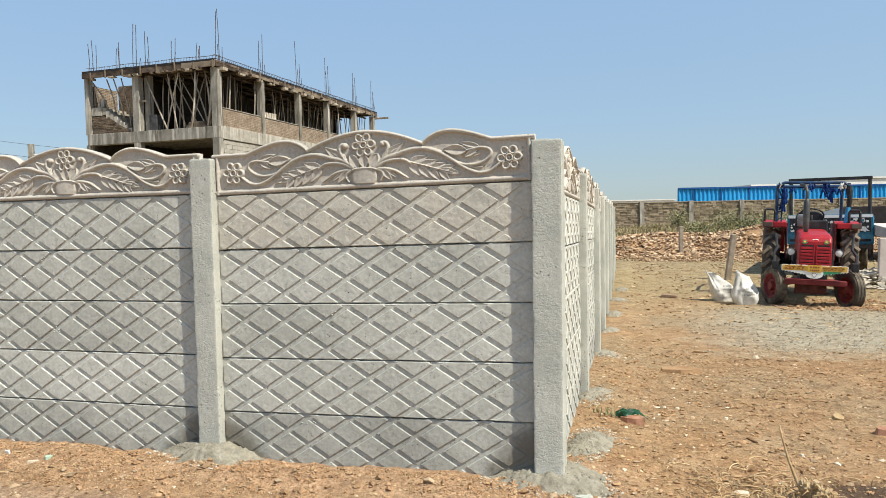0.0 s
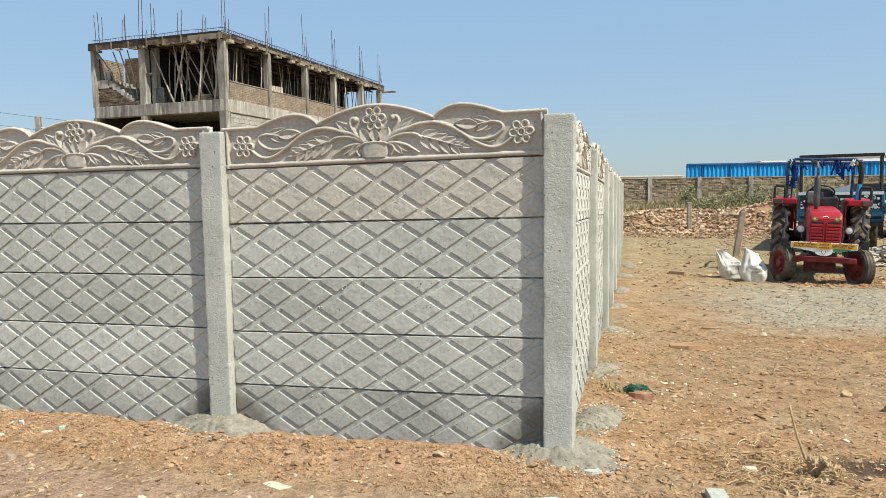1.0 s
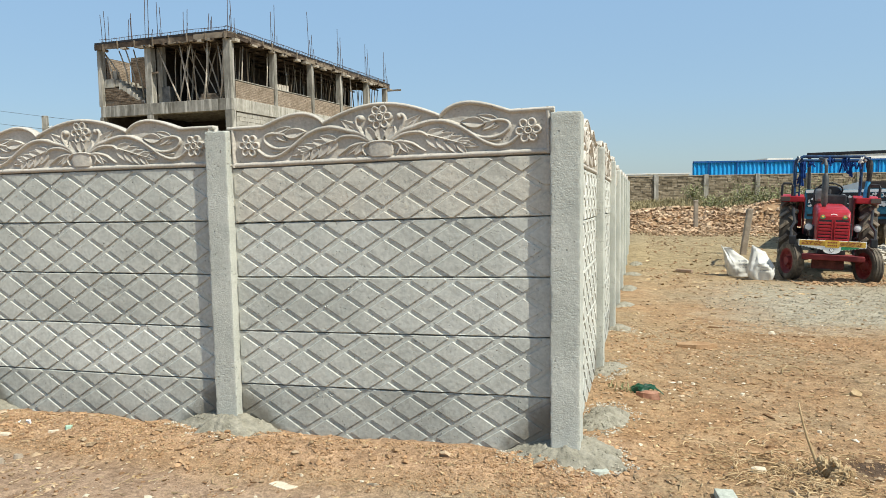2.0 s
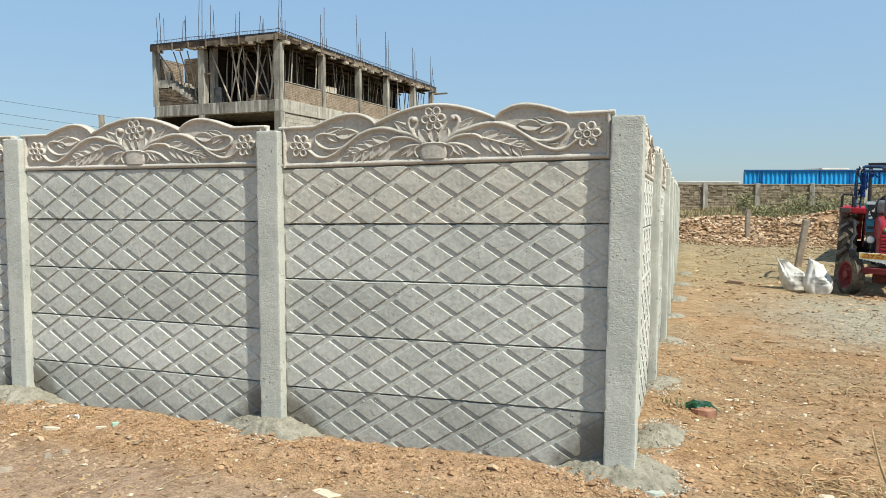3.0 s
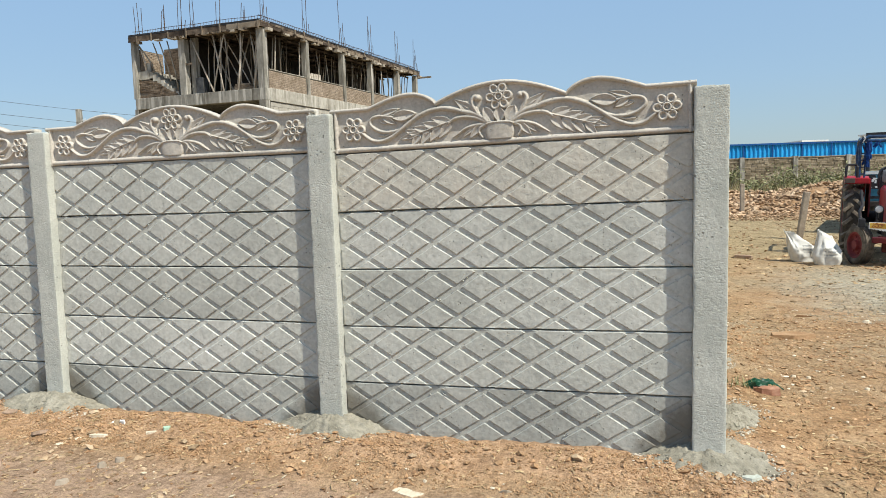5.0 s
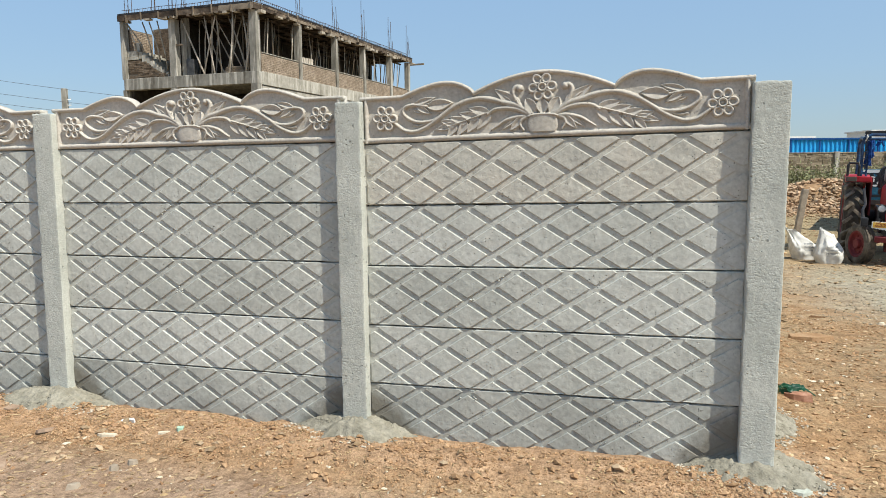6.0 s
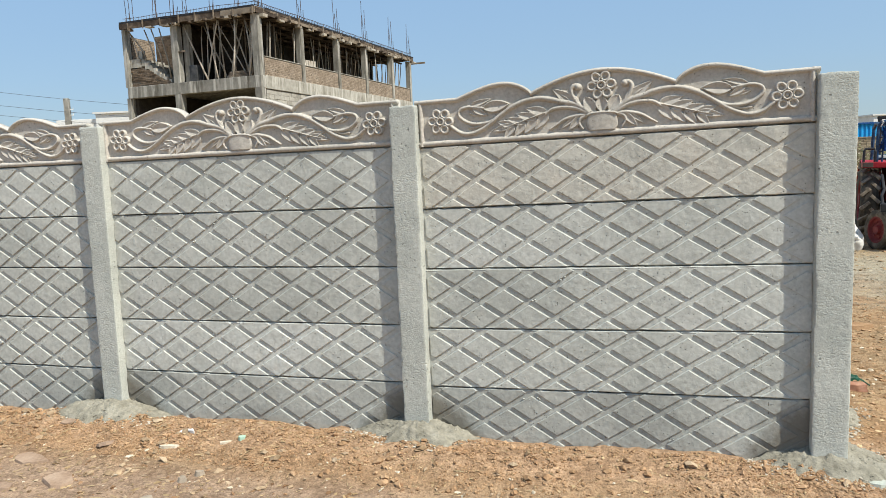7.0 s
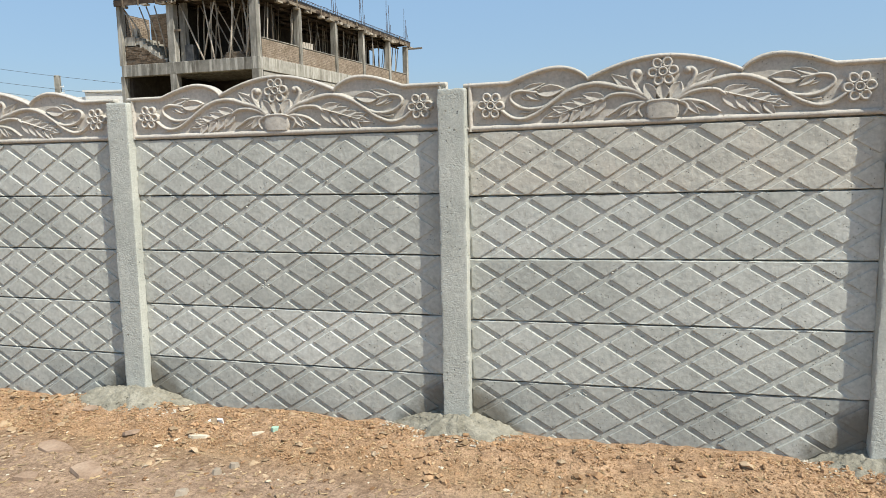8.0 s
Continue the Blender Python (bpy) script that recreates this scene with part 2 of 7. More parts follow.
M["sky_paint"] = surface("sky_blue_paint", (0.03, 0.22, 0.42), (0.05, 0.30, 0.54), (0.09, 0.36, 0.60), 6, 40, 0.5, 0.05, 0.001, vary=0)
M["teal"] = surface("faded_blue_paint", (0.018, 0.085, 0.135), (0.032, 0.145, 0.22), (0.09, 0.25, 0.33), 5, 30, 0.6, 0.1, 0.002, vary=0)
M["sheet_blue"] = surface("blue_sheet_metal", (0.020, 0.25, 0.55), (0.028, 0.32, 0.67), (0.04, 0.37, 0.74), 0.3, 6, 0.4, 0.05, 0.002, vary=0)
M["sheet_dark"] = surface("dark_blue_trim", (0.005, 0.05, 0.18), (0.008, 0.07, 0.24), (0.01, 0.09, 0.3), 0.3, 6, 0.5, 0.05, 0.002, vary=0)
M["sack"] = surface("white_woven_sack", (0.533, 0.516, 0.473), (0.636, 0.619, 0.576), (0.697, 0.679, 0.645), 6, 140, 0.8, 0.5, 0.002, vary=0.04)


def print_on(m):
    """Faded grey print in bars across the front of a sack."""
    nt = m.node_tree
    bs = nt.nodes["Principled BSDF"]
    old = bs.inputs["Base Color"].links[0].from_socket
    tco = nt.nodes.new("ShaderNodeTexCoord")
    sxyz = nt.nodes.new("ShaderNodeSeparateXYZ")
    nt.links.new(tco.outputs["Object"], sxyz.inputs[0])

    def op(kind, a, b):
        n = nt.nodes.new("ShaderNodeMath")
        n.operation = kind
        for s, val in ((n.inputs[0], a), (n.inputs[1], b)):
            if isinstance(val, float):
                s.default_value = val
            else:
                nt.links.new(val, s)
        return n.outputs[0]
    rows = op("GREATER_THAN", op("SINE", op("MULTIPLY", sxyz.outputs[2], 105.0), 0.0), 0.1)
    wide = op("LESS_THAN", op("ABSOLUTE", sxyz.outputs[0], 0.0), 0.11)
    band = op("MULTIPLY", op("GREATER_THAN", sxyz.outputs[2], 0.16), op("LESS_THAN", sxyz.outputs[2], 0.36))
    gaps = op("GREATER_THAN", noise_of(nt, tco.outputs["Object"], 26, 2), 0.45)
    mask = op("MULTIPLY", op("MULTIPLY", rows, wide), op("MULTIPLY", band, gaps))
    nt.links.new(mix_of(nt, op("MULTIPLY", mask, 0.7), old, (0.2, 0.21, 0.22)), bs.inputs["Base Color"])


def wrinkled(m):
    """Broad creases in slack cloth."""
    nt = m.node_tree
    bs = nt.nodes["Principled BSDF"]
    prev = bs.inputs["Normal"].links[0].from_socket
    v = nt.nodes.new("ShaderNodeVectorMath")
    v.operation, v.inputs[1].default_value = "MULTIPLY", (1.0, 1.0, 0.45)
    nt.links.new(mapped(nt), v.inputs[0])
    fold = nt.nodes.new("ShaderNodeTexNoise")
    fold.noise_type = "RIDGED_MULTIFRACTAL"
    fold.inputs["Scale"].default_value, fold.inputs["Detail"].default_value = 5.5, 2.0
    nt.links.new(v.outputs[0], fold.inputs["Vector"])
    bump_of(nt, bs, fold.outputs["Fac"], 0.9, 0.035, prev)


print_on(M["sack"])
wrinkled(M["sack"])
M["leaf_dark"] = surface("dark_green_plastic", (0.003, 0.032, 0.015), (0.005, 0.052, 0.025), (0.010, 0.077, 0.037), 12, 60, 0.45, 0.2, 0.003, vary=0)
M["scrub"] = surface("scrub_leaf", (0.14, 0.15, 0.07), (0.24, 0.25, 0.13), (0.36, 0.35, 0.20), 1.5, 12, 0.9, 0.1, 0.004, island=0.4)
M["dry_grass"] = surface("dry_grass", (0.18, 0.15, 0.08), (0.27, 0.23, 0.13), (0.36, 0.31, 0.19), 1.5, 12, 0.95, 0.1, 0.004, island=0.4)
M["plaster"] = surface("white_plaster", (0.60, 0.59, 0.57), (0.70, 0.69, 0.67), (0.77, 0.76, 0.74), 0.4, 5, 0.9, 0.1, 0.01)
M["far_pink"] = surface("faded_pink_plaster", (0.50, 0.44, 0.40), (0.58, 0.51, 0.47), (0.64, 0.57, 0.53), 0.3, 4, 0.9, 0.1, 0.01)
M["hill"] = surface("hazy_hill", (0.30, 0.36, 0.40), (0.33, 0.39, 0.43), (0.36, 0.42, 0.46), 0.02, 0.2, 1.0, 0.0, 0.1, vary=0)
M["dark_brown"] = surface("dark_brown_steel", (0.06, 0.045, 0.04), (0.09, 0.07, 0.06), (0.14, 0.11, 0.09), 2, 20, 0.8, 0.2, 0.004)
M["cable"] = surface("cable", (0.05, 0.055, 0.07), (0.07, 0.075, 0.09), (0.09, 0.095, 0.11), 1, 10, 0.7, 0.0, 0.001, vary=0)


def dented(m):
    """Dents and smears left by the mould, in patches, deeper across than along."""
    nt = m.node_tree
    bs = nt.nodes["Principled BSDF"]
    prev = bs.inputs["Normal"].links[0].from_socket
    v = nt.nodes.new("ShaderNodeVectorMath")
    v.operation, v.inputs[1].default_value = "MULTIPLY", (0.8, 0.8, 1.3)
    nt.links.new(mapped(nt), v.inputs[0])
    dents = ramp_of(nt, noise_of(nt, v.outputs[0], 85, 3, 0.5), [(0.28, (0, 0, 0)), (0.52, (1, 1, 1))])
    patch = ramp_of(nt, noise_of(nt, v.outputs[0], 5, 3, 0.5), [(0.40, (1, 1, 1)), (0.58, (0, 0, 0))])
    bump_of(nt, bs, mix_of(nt, 1.0, dents, patch, "LIGHTEN"), 0.34, 0.004, prev)


dented(M["post"])


def streaked(m):
    """Pale mortar streaks that run down a face."""
    nt = m.node_tree
    bs = nt.nodes["Principled BSDF"]
    old = bs.inputs["Base Color"].links[0].from_socket
    v = nt.nodes.new("ShaderNodeVectorMath")
    v.operation, v.inputs[1].default_value = "MULTIPLY", (5.0, 5.0, 0.5)
    nt.links.new(mapped(nt), v.inputs[0])
    mask = ramp_of(nt, noise_of(nt, v.outputs[0], 1.1, 4, 0.6), [(0.50, (0, 0, 0)), (0.66, (0.8, 0.8, 0.8))])
    dark = ramp_of(nt, noise_of(nt, v.outputs[0], 0.7, 4, 0.6), [(0.32, (0.55, 0.53, 0.50)), (0.48, (1, 1, 1))])
    nt.links.new(mix_of(nt, mask, mix_of(nt, 1.0, old, dark, "MULTIPLY"), (0.56, 0.53, 0.47)), bs.inputs["Base Color"])


streaked(M["pale_raw"])
streaked(M["raw"])


def earth_stain(m):
    """Brown earth splashed up on both lower corners of a panel, with a ragged edge."""
    nt = m.node_tree
    bs = nt.nodes["Principled BSDF"]
    old = bs.inputs["Base Color"].links[0].from_socket
    tco, sxyz, ab = nt.nodes.new("ShaderNodeTexCoord"), nt.nodes.new("ShaderNodeSeparateXYZ"), nt.nodes.new("ShaderNodeMath")
    nt.links.new(tco.outputs["Object"], sxyz.inputs[0])
    ab.operation = "ABSOLUTE"
    nt.links.new(sxyz.outputs[0], ab.inputs[0])
    reach, rag = (nt.nodes.new("ShaderNodeMath") for k in range(2))
    reach.operation = "SUBTRACT"
    nt.links.new(ab.outputs[0], reach.inputs[0])
    nt.links.new(sxyz.outputs[2], reach.inputs[1])
    rag.operation, rag.inputs[1].default_value = "MULTIPLY_ADD", 0.34
    nt.links.new(noise_of(nt, tco.outputs["Object"], 7.0, 5, 0.65), rag.inputs[0])
    nt.links.new(reach.outputs[0], rag.inputs[2])
    span = nt.nodes.new("ShaderNodeMapRange")
    span.inputs[1].default_value, span.inputs[2].default_value, span.inputs[4].default_value = 1.08, 1.20, 0.8
    nt.links.new(rag.outputs[0], span.inputs[0])
    nt.links.new(mix_of(nt, span.outputs[0], old, (0.155, 0.135, 0.105)), bs.inputs["Base Color"])


earth_stain(M["damp"])


def ground_material():
    m, nt, bs = nodes_of("dry_earth")
    v = mapped(nt, 1.0, False)
    sep = nt.nodes.new("ShaderNodeSeparateXYZ")
    nt.links.new(v, sep.inputs[0])
    big, mid, fine, grit = noise_of(nt, v, 0.35, 5, 0.6), noise_of(nt, v, 2.6, 6, 0.65), noise_of(nt, v, 16, 6, 0.7), noise_of(nt, v, 95, 4, 0.7)
    earth = ramp_of(nt, mid, [(0.28, (0.247, 0.144, 0.074)), (0.5, (0.317, 0.199, 0.108)), (0.72, (0.376, 0.257, 0.152))])
    dust = ramp_of(nt, fine, [(0.3, (0.221, 0.169, 0.103)), (0.7, (0.324, 0.258, 0.169))])
    col = mix_of(nt, ramp_of(nt, big, [(0.42, (0, 0, 0)), (0.62, (0.85,) * 3)]), earth, dust)

    def band(axis, lo, lo2, hi2, hi, wob=1.0):
        """1 between lo2 and hi2 along an axis, 0 outside lo to hi, with a wavering edge."""
        k = nt.nodes.new("ShaderNodeMath")
        k.operation, k.inputs[1].default_value = "MULTIPLY_ADD", wob
        nt.links.new(mid, k.inputs[0])
        nt.links.new(sep.outputs[axis], k.inputs[2])
        out = []
        for a, b in ((lo, lo2), (hi, hi2)):
            r = nt.nodes.new("ShaderNodeMapRange")
            r.inputs[1].default_value, r.inputs[2].default_value = a + wob * 0.5, b + wob * 0.5
            nt.links.new(k.outputs[0], r.inputs[0])
            out.append(r.outputs[0])
        p = nt.nodes.new("ShaderNodeMath")
        p.operation = "MULTIPLY"
        nt.links.new(out[0], p.inputs[0])
        nt.links.new(out[1], p.inputs[1])
        return p.outputs[0]

    def both(a, b):
        p = nt.nodes.new("ShaderNodeMath")
        p.operation = "MULTIPLY"
        nt.links.new(a, p.inputs[0])
        nt.links.new(b, p.inputs[1])
        return p.outputs[0]

    # crushed grey stone strewn where the tractor turns
    gravel = ramp_of(nt, fine, [(0.3, (0.246, 0.215, 0.156)), (0.7, (0.394, 0.353, 0.271))])
    col = mix_of(nt, both(band(0, 1.0, 2.2, 16, 20, 1.6), band(1, 4.3, 5.7, 9.3, 10.7, 1.8)), col, gravel)
    # trodden dusty path in front of the wall
    path = ramp_of(nt, fine, [(0.3, (0.245, 0.167, 0.114)), (0.7, (0.380, 0.271, 0.189))])
    col = mix_of(nt, both(band(0, -40, -30, 0.0, 1.2, 0.8), band(1, -9, -7, -0.75, -0.45, 0.3)), col, path)
    # freshly dug earth heaped along the wall
    heap = ramp_of(nt, fine, [(0.3, (0.275, 0.172, 0.100)), (0.7, (0.445, 0.300, 0.190))])
    col = mix_of(nt, both(band(0, -40, -30, 0.25, 0.6, 0.4), band(1, -0.54, -0.34, 0.3, 0.5, 0.3)), col, heap)
    # a dark brown patch beside the torn stalk
    col = mix_of(nt, both(band(0, 1.42, 1.58, 2.1, 2.6, 0.25), band(1, 0.18, 0.30, 0.40, 0.52, 0.35)), col, (0.085, 0.056, 0.038))
    # straw-coloured far field
    field = ramp_of(nt, mid, [(0.3, (0.229, 0.173, 0.096)), (0.7, (0.346, 0.274, 0.163))])
    col = mix_of(nt, band(1, 8, 13, 900, 1500, 2.0), col, field)
    # darker moist patches and pale dusty ones
    patch = noise_of(nt, v, 7.5, 6, 0.72)
    col = mix_of(nt, 0.55, col, ramp_of(nt, patch, [(0.36, (0.30, 0.27, 0.25)), (0.48, (0.5,) * 3), (0.62, (0.70, 0.70, 0.69))]), "OVERLAY")
    litter = noise_of(nt, v, 42, 3, 0.75)
    col = mix_of(nt, 0.50, col, ramp_of(nt, litter, [(0.34, (0.24,) * 3), (0.5, (0.5,) * 3), (0.66, (0.74,) * 3)]), "OVERLAY")
    col = mix_of(nt, 0.5, col, ramp_of(nt, grit, [(0.32, (0.26,) * 3), (0.68, (0.72,) * 3)]), "OVERLAY")
    nt.links.new(col, bs.inputs["Base Color"])
    nb = bump_of(nt, bs, fine, 0.8, 0.028)
    nb = bump_of(nt, bs, litter, 0.7, 0.012, nb)
    bump_of(nt, bs, grit, 0.6, 0.006, nb)
    bs.inputs["Roughness"].default_value = 0.97
    bs.inputs["Specular IOR Level"].default_value = 0.15
    return m


M["earth"] = ground_material()


# ---- mesh tools ----
rng = np.random.default_rng(7)


def part(name, bm, material, parent=None, label="", smooth=False, kind=""):
    """Links a bmesh (or a mesh) as one object."""
    if isinstance(bm, bpy.types.Mesh):
        me = bm
    else:
        me = bpy.data.meshes.new(name)
        bmesh.ops.recalc_face_normals(bm, faces=bm.faces)
        bm.to_mesh(me)
        bm.free()
        me.materials.append(material)
        if smooth:
            me.polygons.foreach_set("use_smooth", [True] * len(me.polygons))
    ob = new(name, me)
    if parent is not None:
        ob.parent = parent
    return tagged(ob, label, kind=kind)


def thing(name, m, label, category, group="", kind=""):
    ob = new(name)
    ob.empty_display_size = 0.2
    ob.matrix_world = m
    return tagged(ob, label, category, group, kind)


def box(bm, x0, x1, y0, y1, z0, z1, bevel=0.0, m=None):
    r = bmesh.ops.create_cube(bm, size=1)
    bmesh.ops.scale(bm, vec=(x1 - x0, y1 - y0, z1 - z0), verts=r["verts"])
    bmesh.ops.translate(bm, vec=((x0 + x1) / 2, (y0 + y1) / 2, (z0 + z1) / 2), verts=r["verts"])
    vs = r["verts"]
    if bevel:
        es = list({e for v in vs for e in v.link_edges})
        out = bmesh.ops.bevel(bm, geom=es, offset=bevel, segments=2, profile=0.6, affect="EDGES")
        vs = [v for v in out["verts"]]
    if m is not None:
        bmesh.ops.transform(bm, matrix=m, verts=vs)
    return vs


def tube(bm, pts, r, n=8, r1=None):
    """A tube along points, tapering from r to r1, closed at both ends."""
    pts = [Vector(p) for p in pts]
    rings = []
    for i, p in enumerate(pts):
        d = (pts[min(i + 1, len(pts) - 1)] - pts[max(i - 1, 0)]).normalized()
        a = d.cross(Vector((0.31, 0.22, 0.93))).normalized()
        b = d.cross(a)
        rr = r if r1 is None else r + (r1 - r) * i / (len(pts) - 1)
        rings.append([bm.verts.new(p + rr * (math.cos(2 * math.pi * k / n) * a + math.sin(2 * math.pi * k / n) * b)) for k in range(n)])
    for u, w in zip(rings, rings[1:]):
        for k in range(n):
            bm.faces.new((u[k], u[(k + 1) % n], w[(k + 1) % n], w[k]))
    bm.faces.new(rings[0][::-1])
    bm.faces.new(rings[-1])
    return [v for ring in rings for v in ring]


def prism(bm, poly, y0, y1):
    """An outline in x and z, pushed from y0 to y1."""
    a = [bm.verts.new((x, y0, z)) for x, z in poly]
    b = [bm.verts.new((x, y1, z)) for x, z in poly]
    bm.faces.new(a)
    bm.faces.new(b[::-1])
    for i in range(len(poly)):
        j = (i + 1) % len(poly)
        bm.faces.new((a[i], b[i], b[j], a[j]))
    return a + b


def lathe(bm, profile, n, m, closed=True):
    """A profile of (radius, height) turned about the local z axis, placed by m."""
    rings = [[bm.verts.new(m @ Vector((r * math.cos(2 * math.pi * k / n), r * math.sin(2 * math.pi * k / n), h))) for k in range(n)] for r, h in profile]
    for u, w in zip(rings, rings[1:]):
        for k in range(n):
            bm.faces.new((u[k], u[(k + 1) % n], w[(k + 1) % n], w[k]))
    if closed:
        bm.faces.new(rings[0][::-1])
        bm.faces.new(rings[-1])


def mesh_of(name, verts, faces, material, smooth=False):
    me = bpy.data.meshes.new(name)
    me.from_pydata([tuple(v) for v in verts], [], [tuple(f) for f in faces])
    me.materials.append(material)
    if smooth:
        me.polygons.foreach_set("use_smooth", [True] * len(me.polygons))
    me.update()
    return me


def lattice_noise(x, y, seed=0):
    """Smooth random values between -1 and 1 on a plane."""
    def h(i, j):
        s = np.sin(i * 127.1 + j * 311.7 + seed * 74.7) * 43758.5453
        return (s - np.floor(s)) * 2 - 1
    i, j = np.floor(x), np.floor(y)
    u, v = x - i, y - j
    u, v = u * u * (3 - 2 * u), v * v * (3 - 2 * v)
    return (h(i, j) * (1 - u) + h(i + 1, j) * u) * (1 - v) + (h(i, j + 1) * (1 - u) + h(i + 1, j + 1) * u) * v


def fbm(x, y, scale, octaves=4, seed=0):
    out, amp = 0.0, 1.0
    for k in range(octaves):
        out, amp, scale = out + amp * lattice_noise(x * scale, y * scale, seed + k), amp * 0.5, scale * 2.03
    return out


def step01(a, b, x):
    t = np.clip((x - a) / (b - a), 0, 1)
    return t * t * (3 - 2 * t)


def dip(y):
    """The yard falls away gently behind the corner and rises again towards the rubble."""
    return 0.185 * step01(1.0, 9.0, y) * step01(19.5, 12.0, y)


def ground_z(x, y):
    """The height of the ground."""
    x, y = np.asarray(x, float), np.asarray(y, float)
    z = -0.075 - 0.03 * step01(-0.6, -3.5, y) + 0.62 * step01(14, 50, y) - dip(y)
    # loose earth heaped along the foot of the wall
    wall = np.exp(-((y + 0.16) / 0.30) ** 2) * step01(0.45, -0.1, x)
    side = np.exp(-((x - 0.12) / 0.35) ** 2) * step01(-0.3, 0.5, y) * step01(26, 22, y)
    z = z + (0.078 + 0.014 * fbm(x, y, 2.2, 3, 5)) * wall + 0.055 * side
    near = step01(30, 8, np.hypot(x, y))
    z = z + 0.012 * fbm(x, y, 0.8, 3, 1) * near + 0.006 * fbm(x, y, 5, 3, 9) * near * (1 + 1.2 * wall) + 0.0035 * fbm(x, y, 17, 2, 13) * near * (1 + 1.5 * wall)
    # the yard is trodden into small ridges and hollows
    yard = step01(0.15, 0.6, x) * near
    return z + yard * (0.010 * fbm(x * 0.8, y * 1.3, 4.5, 3, 31) + 0.004 * np.abs(fbm(x, y * 1.4, 9, 2, 37)))


def pebbles(name, x, y, size, material, label, category, flat=0.6, sink=0.25, z=None, kind="stuff"):
    """Many small stones joined into one mesh: each a lumpy, squashed eight-cornered chip."""
    n = len(x)
    base = np.array([(1, 0, 0), (0, 1, 0), (-1, 0, 0), (0, -1, 0), (0, 0, 1), (0, 0, -1), (0.62, 0.62, 0.5), (-0.62, 0.62, 0.45), (-0.6, -0.65, 0.5), (0.62, -0.6, 0.45)], float)
    tri = np.array([(0, 6, 4), (6, 1, 4), (1, 7, 4), (7, 2, 4), (2, 8, 4), (8, 3, 4), (3, 9, 4), (9, 0, 4), (1, 6, 0), (2, 7, 1), (3, 8, 2), (0, 9, 3), (1, 0, 5), (2, 1, 5), (3, 2, 5), (0, 3, 5)])
    p = base[None] * (1 + 0.35 * rng.uniform(-1, 1, (n, len(base), 1))) * np.stack([rng.uniform(0.6, 1.3, n), rng.uniform(0.5, 1.0, n), rng.uniform(0.6, 1.2, n) * flat], 1)[:, None]
    a, b = rng.uniform(0, 6.283, n), rng.normal(0, 0.35, n)
    ca, sa, cb, sb = np.cos(a)[:, None], np.sin(a)[:, None], np.cos(b)[:, None], np.sin(b)[:, None]
    px, py, pz = p[..., 0], p[..., 1], p[..., 2]
    py, pz = py * cb - pz * sb, py * sb + pz * cb
    q = np.stack([px * ca - py * sa, px * sa + py * ca, pz], -1) * size[:, None, None]
    zz = ground_z(x, y) if z is None else z
    q += np.stack([x, y, zz + size * flat * (0.5 - sink)], -1)[:, None]
    faces = (tri[None] + (np.arange(n) * len(base))[:, None, None]).reshape(-1, 3)
    ob = new(name, mesh_of(name, q.reshape(-1, 3).tolist(), faces.tolist(), material))
    return tagged(ob, label, category, kind=kind)


# ---- ground ----
def make_ground():
    def axis(lo, hi, step, far_lo, far_hi):
        a = list(np.arange(lo, hi + 1e-6, step))
        d, p = step, hi
        while p < far_hi:
            d *= 1.13
            p += d
            a.append(p)
        d, p, b = step, lo, []
        while p > far_lo:
            d *= 1.16
            p -= d
            b.append(p)
        return np.array(b[::-1] + a)
    xs, ys = axis(-6.2, 4.2, 0.045, -1500, 1500), axis(-2.2, 5.0, 0.045, -400, 2600)
    X, Y = np.meshgrid(xs, ys)
    Z = ground_z(X, Y)
    v = np.stack([X, Y, Z], -1).reshape(-1, 3)
    w, h = len(xs), len(ys)
    i = (np.arange(h - 1)[:, None] * w + np.arange(w - 1)[None]).reshape(-1)
    f = np.stack([i, i + 1, i + w + 1, i + w], 1)
    ob = new("ground", mesh_of("ground", v.tolist(), f.tolist(), M["earth"], True))
    tagged(ob, "dry orange-brown earth with grey gravel and dusty trodden patches", "ground", kind="structure")


make_ground()

# ---- the precast wall ----
BAY, PLANK, LEN = 2.10, 0.337, 1.96
PITCH, HALF_X, HALF_Z, RISE = 0.2718, 0.1085, 0.0686, 0.0072


def clipped(poly, x0, x1, z0, z1):
    """A convex outline cut to a rectangle."""
    for ax, lim, sign in ((0, x0, 1), (0, x1, -1), (1, z0, 1), (1, z1, -1)):
        out = []
        for a, b in zip(poly, poly[1:] + poly[:1]):
            da, db = sign * (a[ax] - lim), sign * (b[ax] - lim)
            if da >= 0:
                out.append(a)
            if da * db < 0:
                t = da / (da - db)
                out.append((a[0] + t * (b[0] - a[0]), a[1] + t * (b[1] - a[1])))
        poly = out
        if len(poly) < 3:
            return []
    return poly


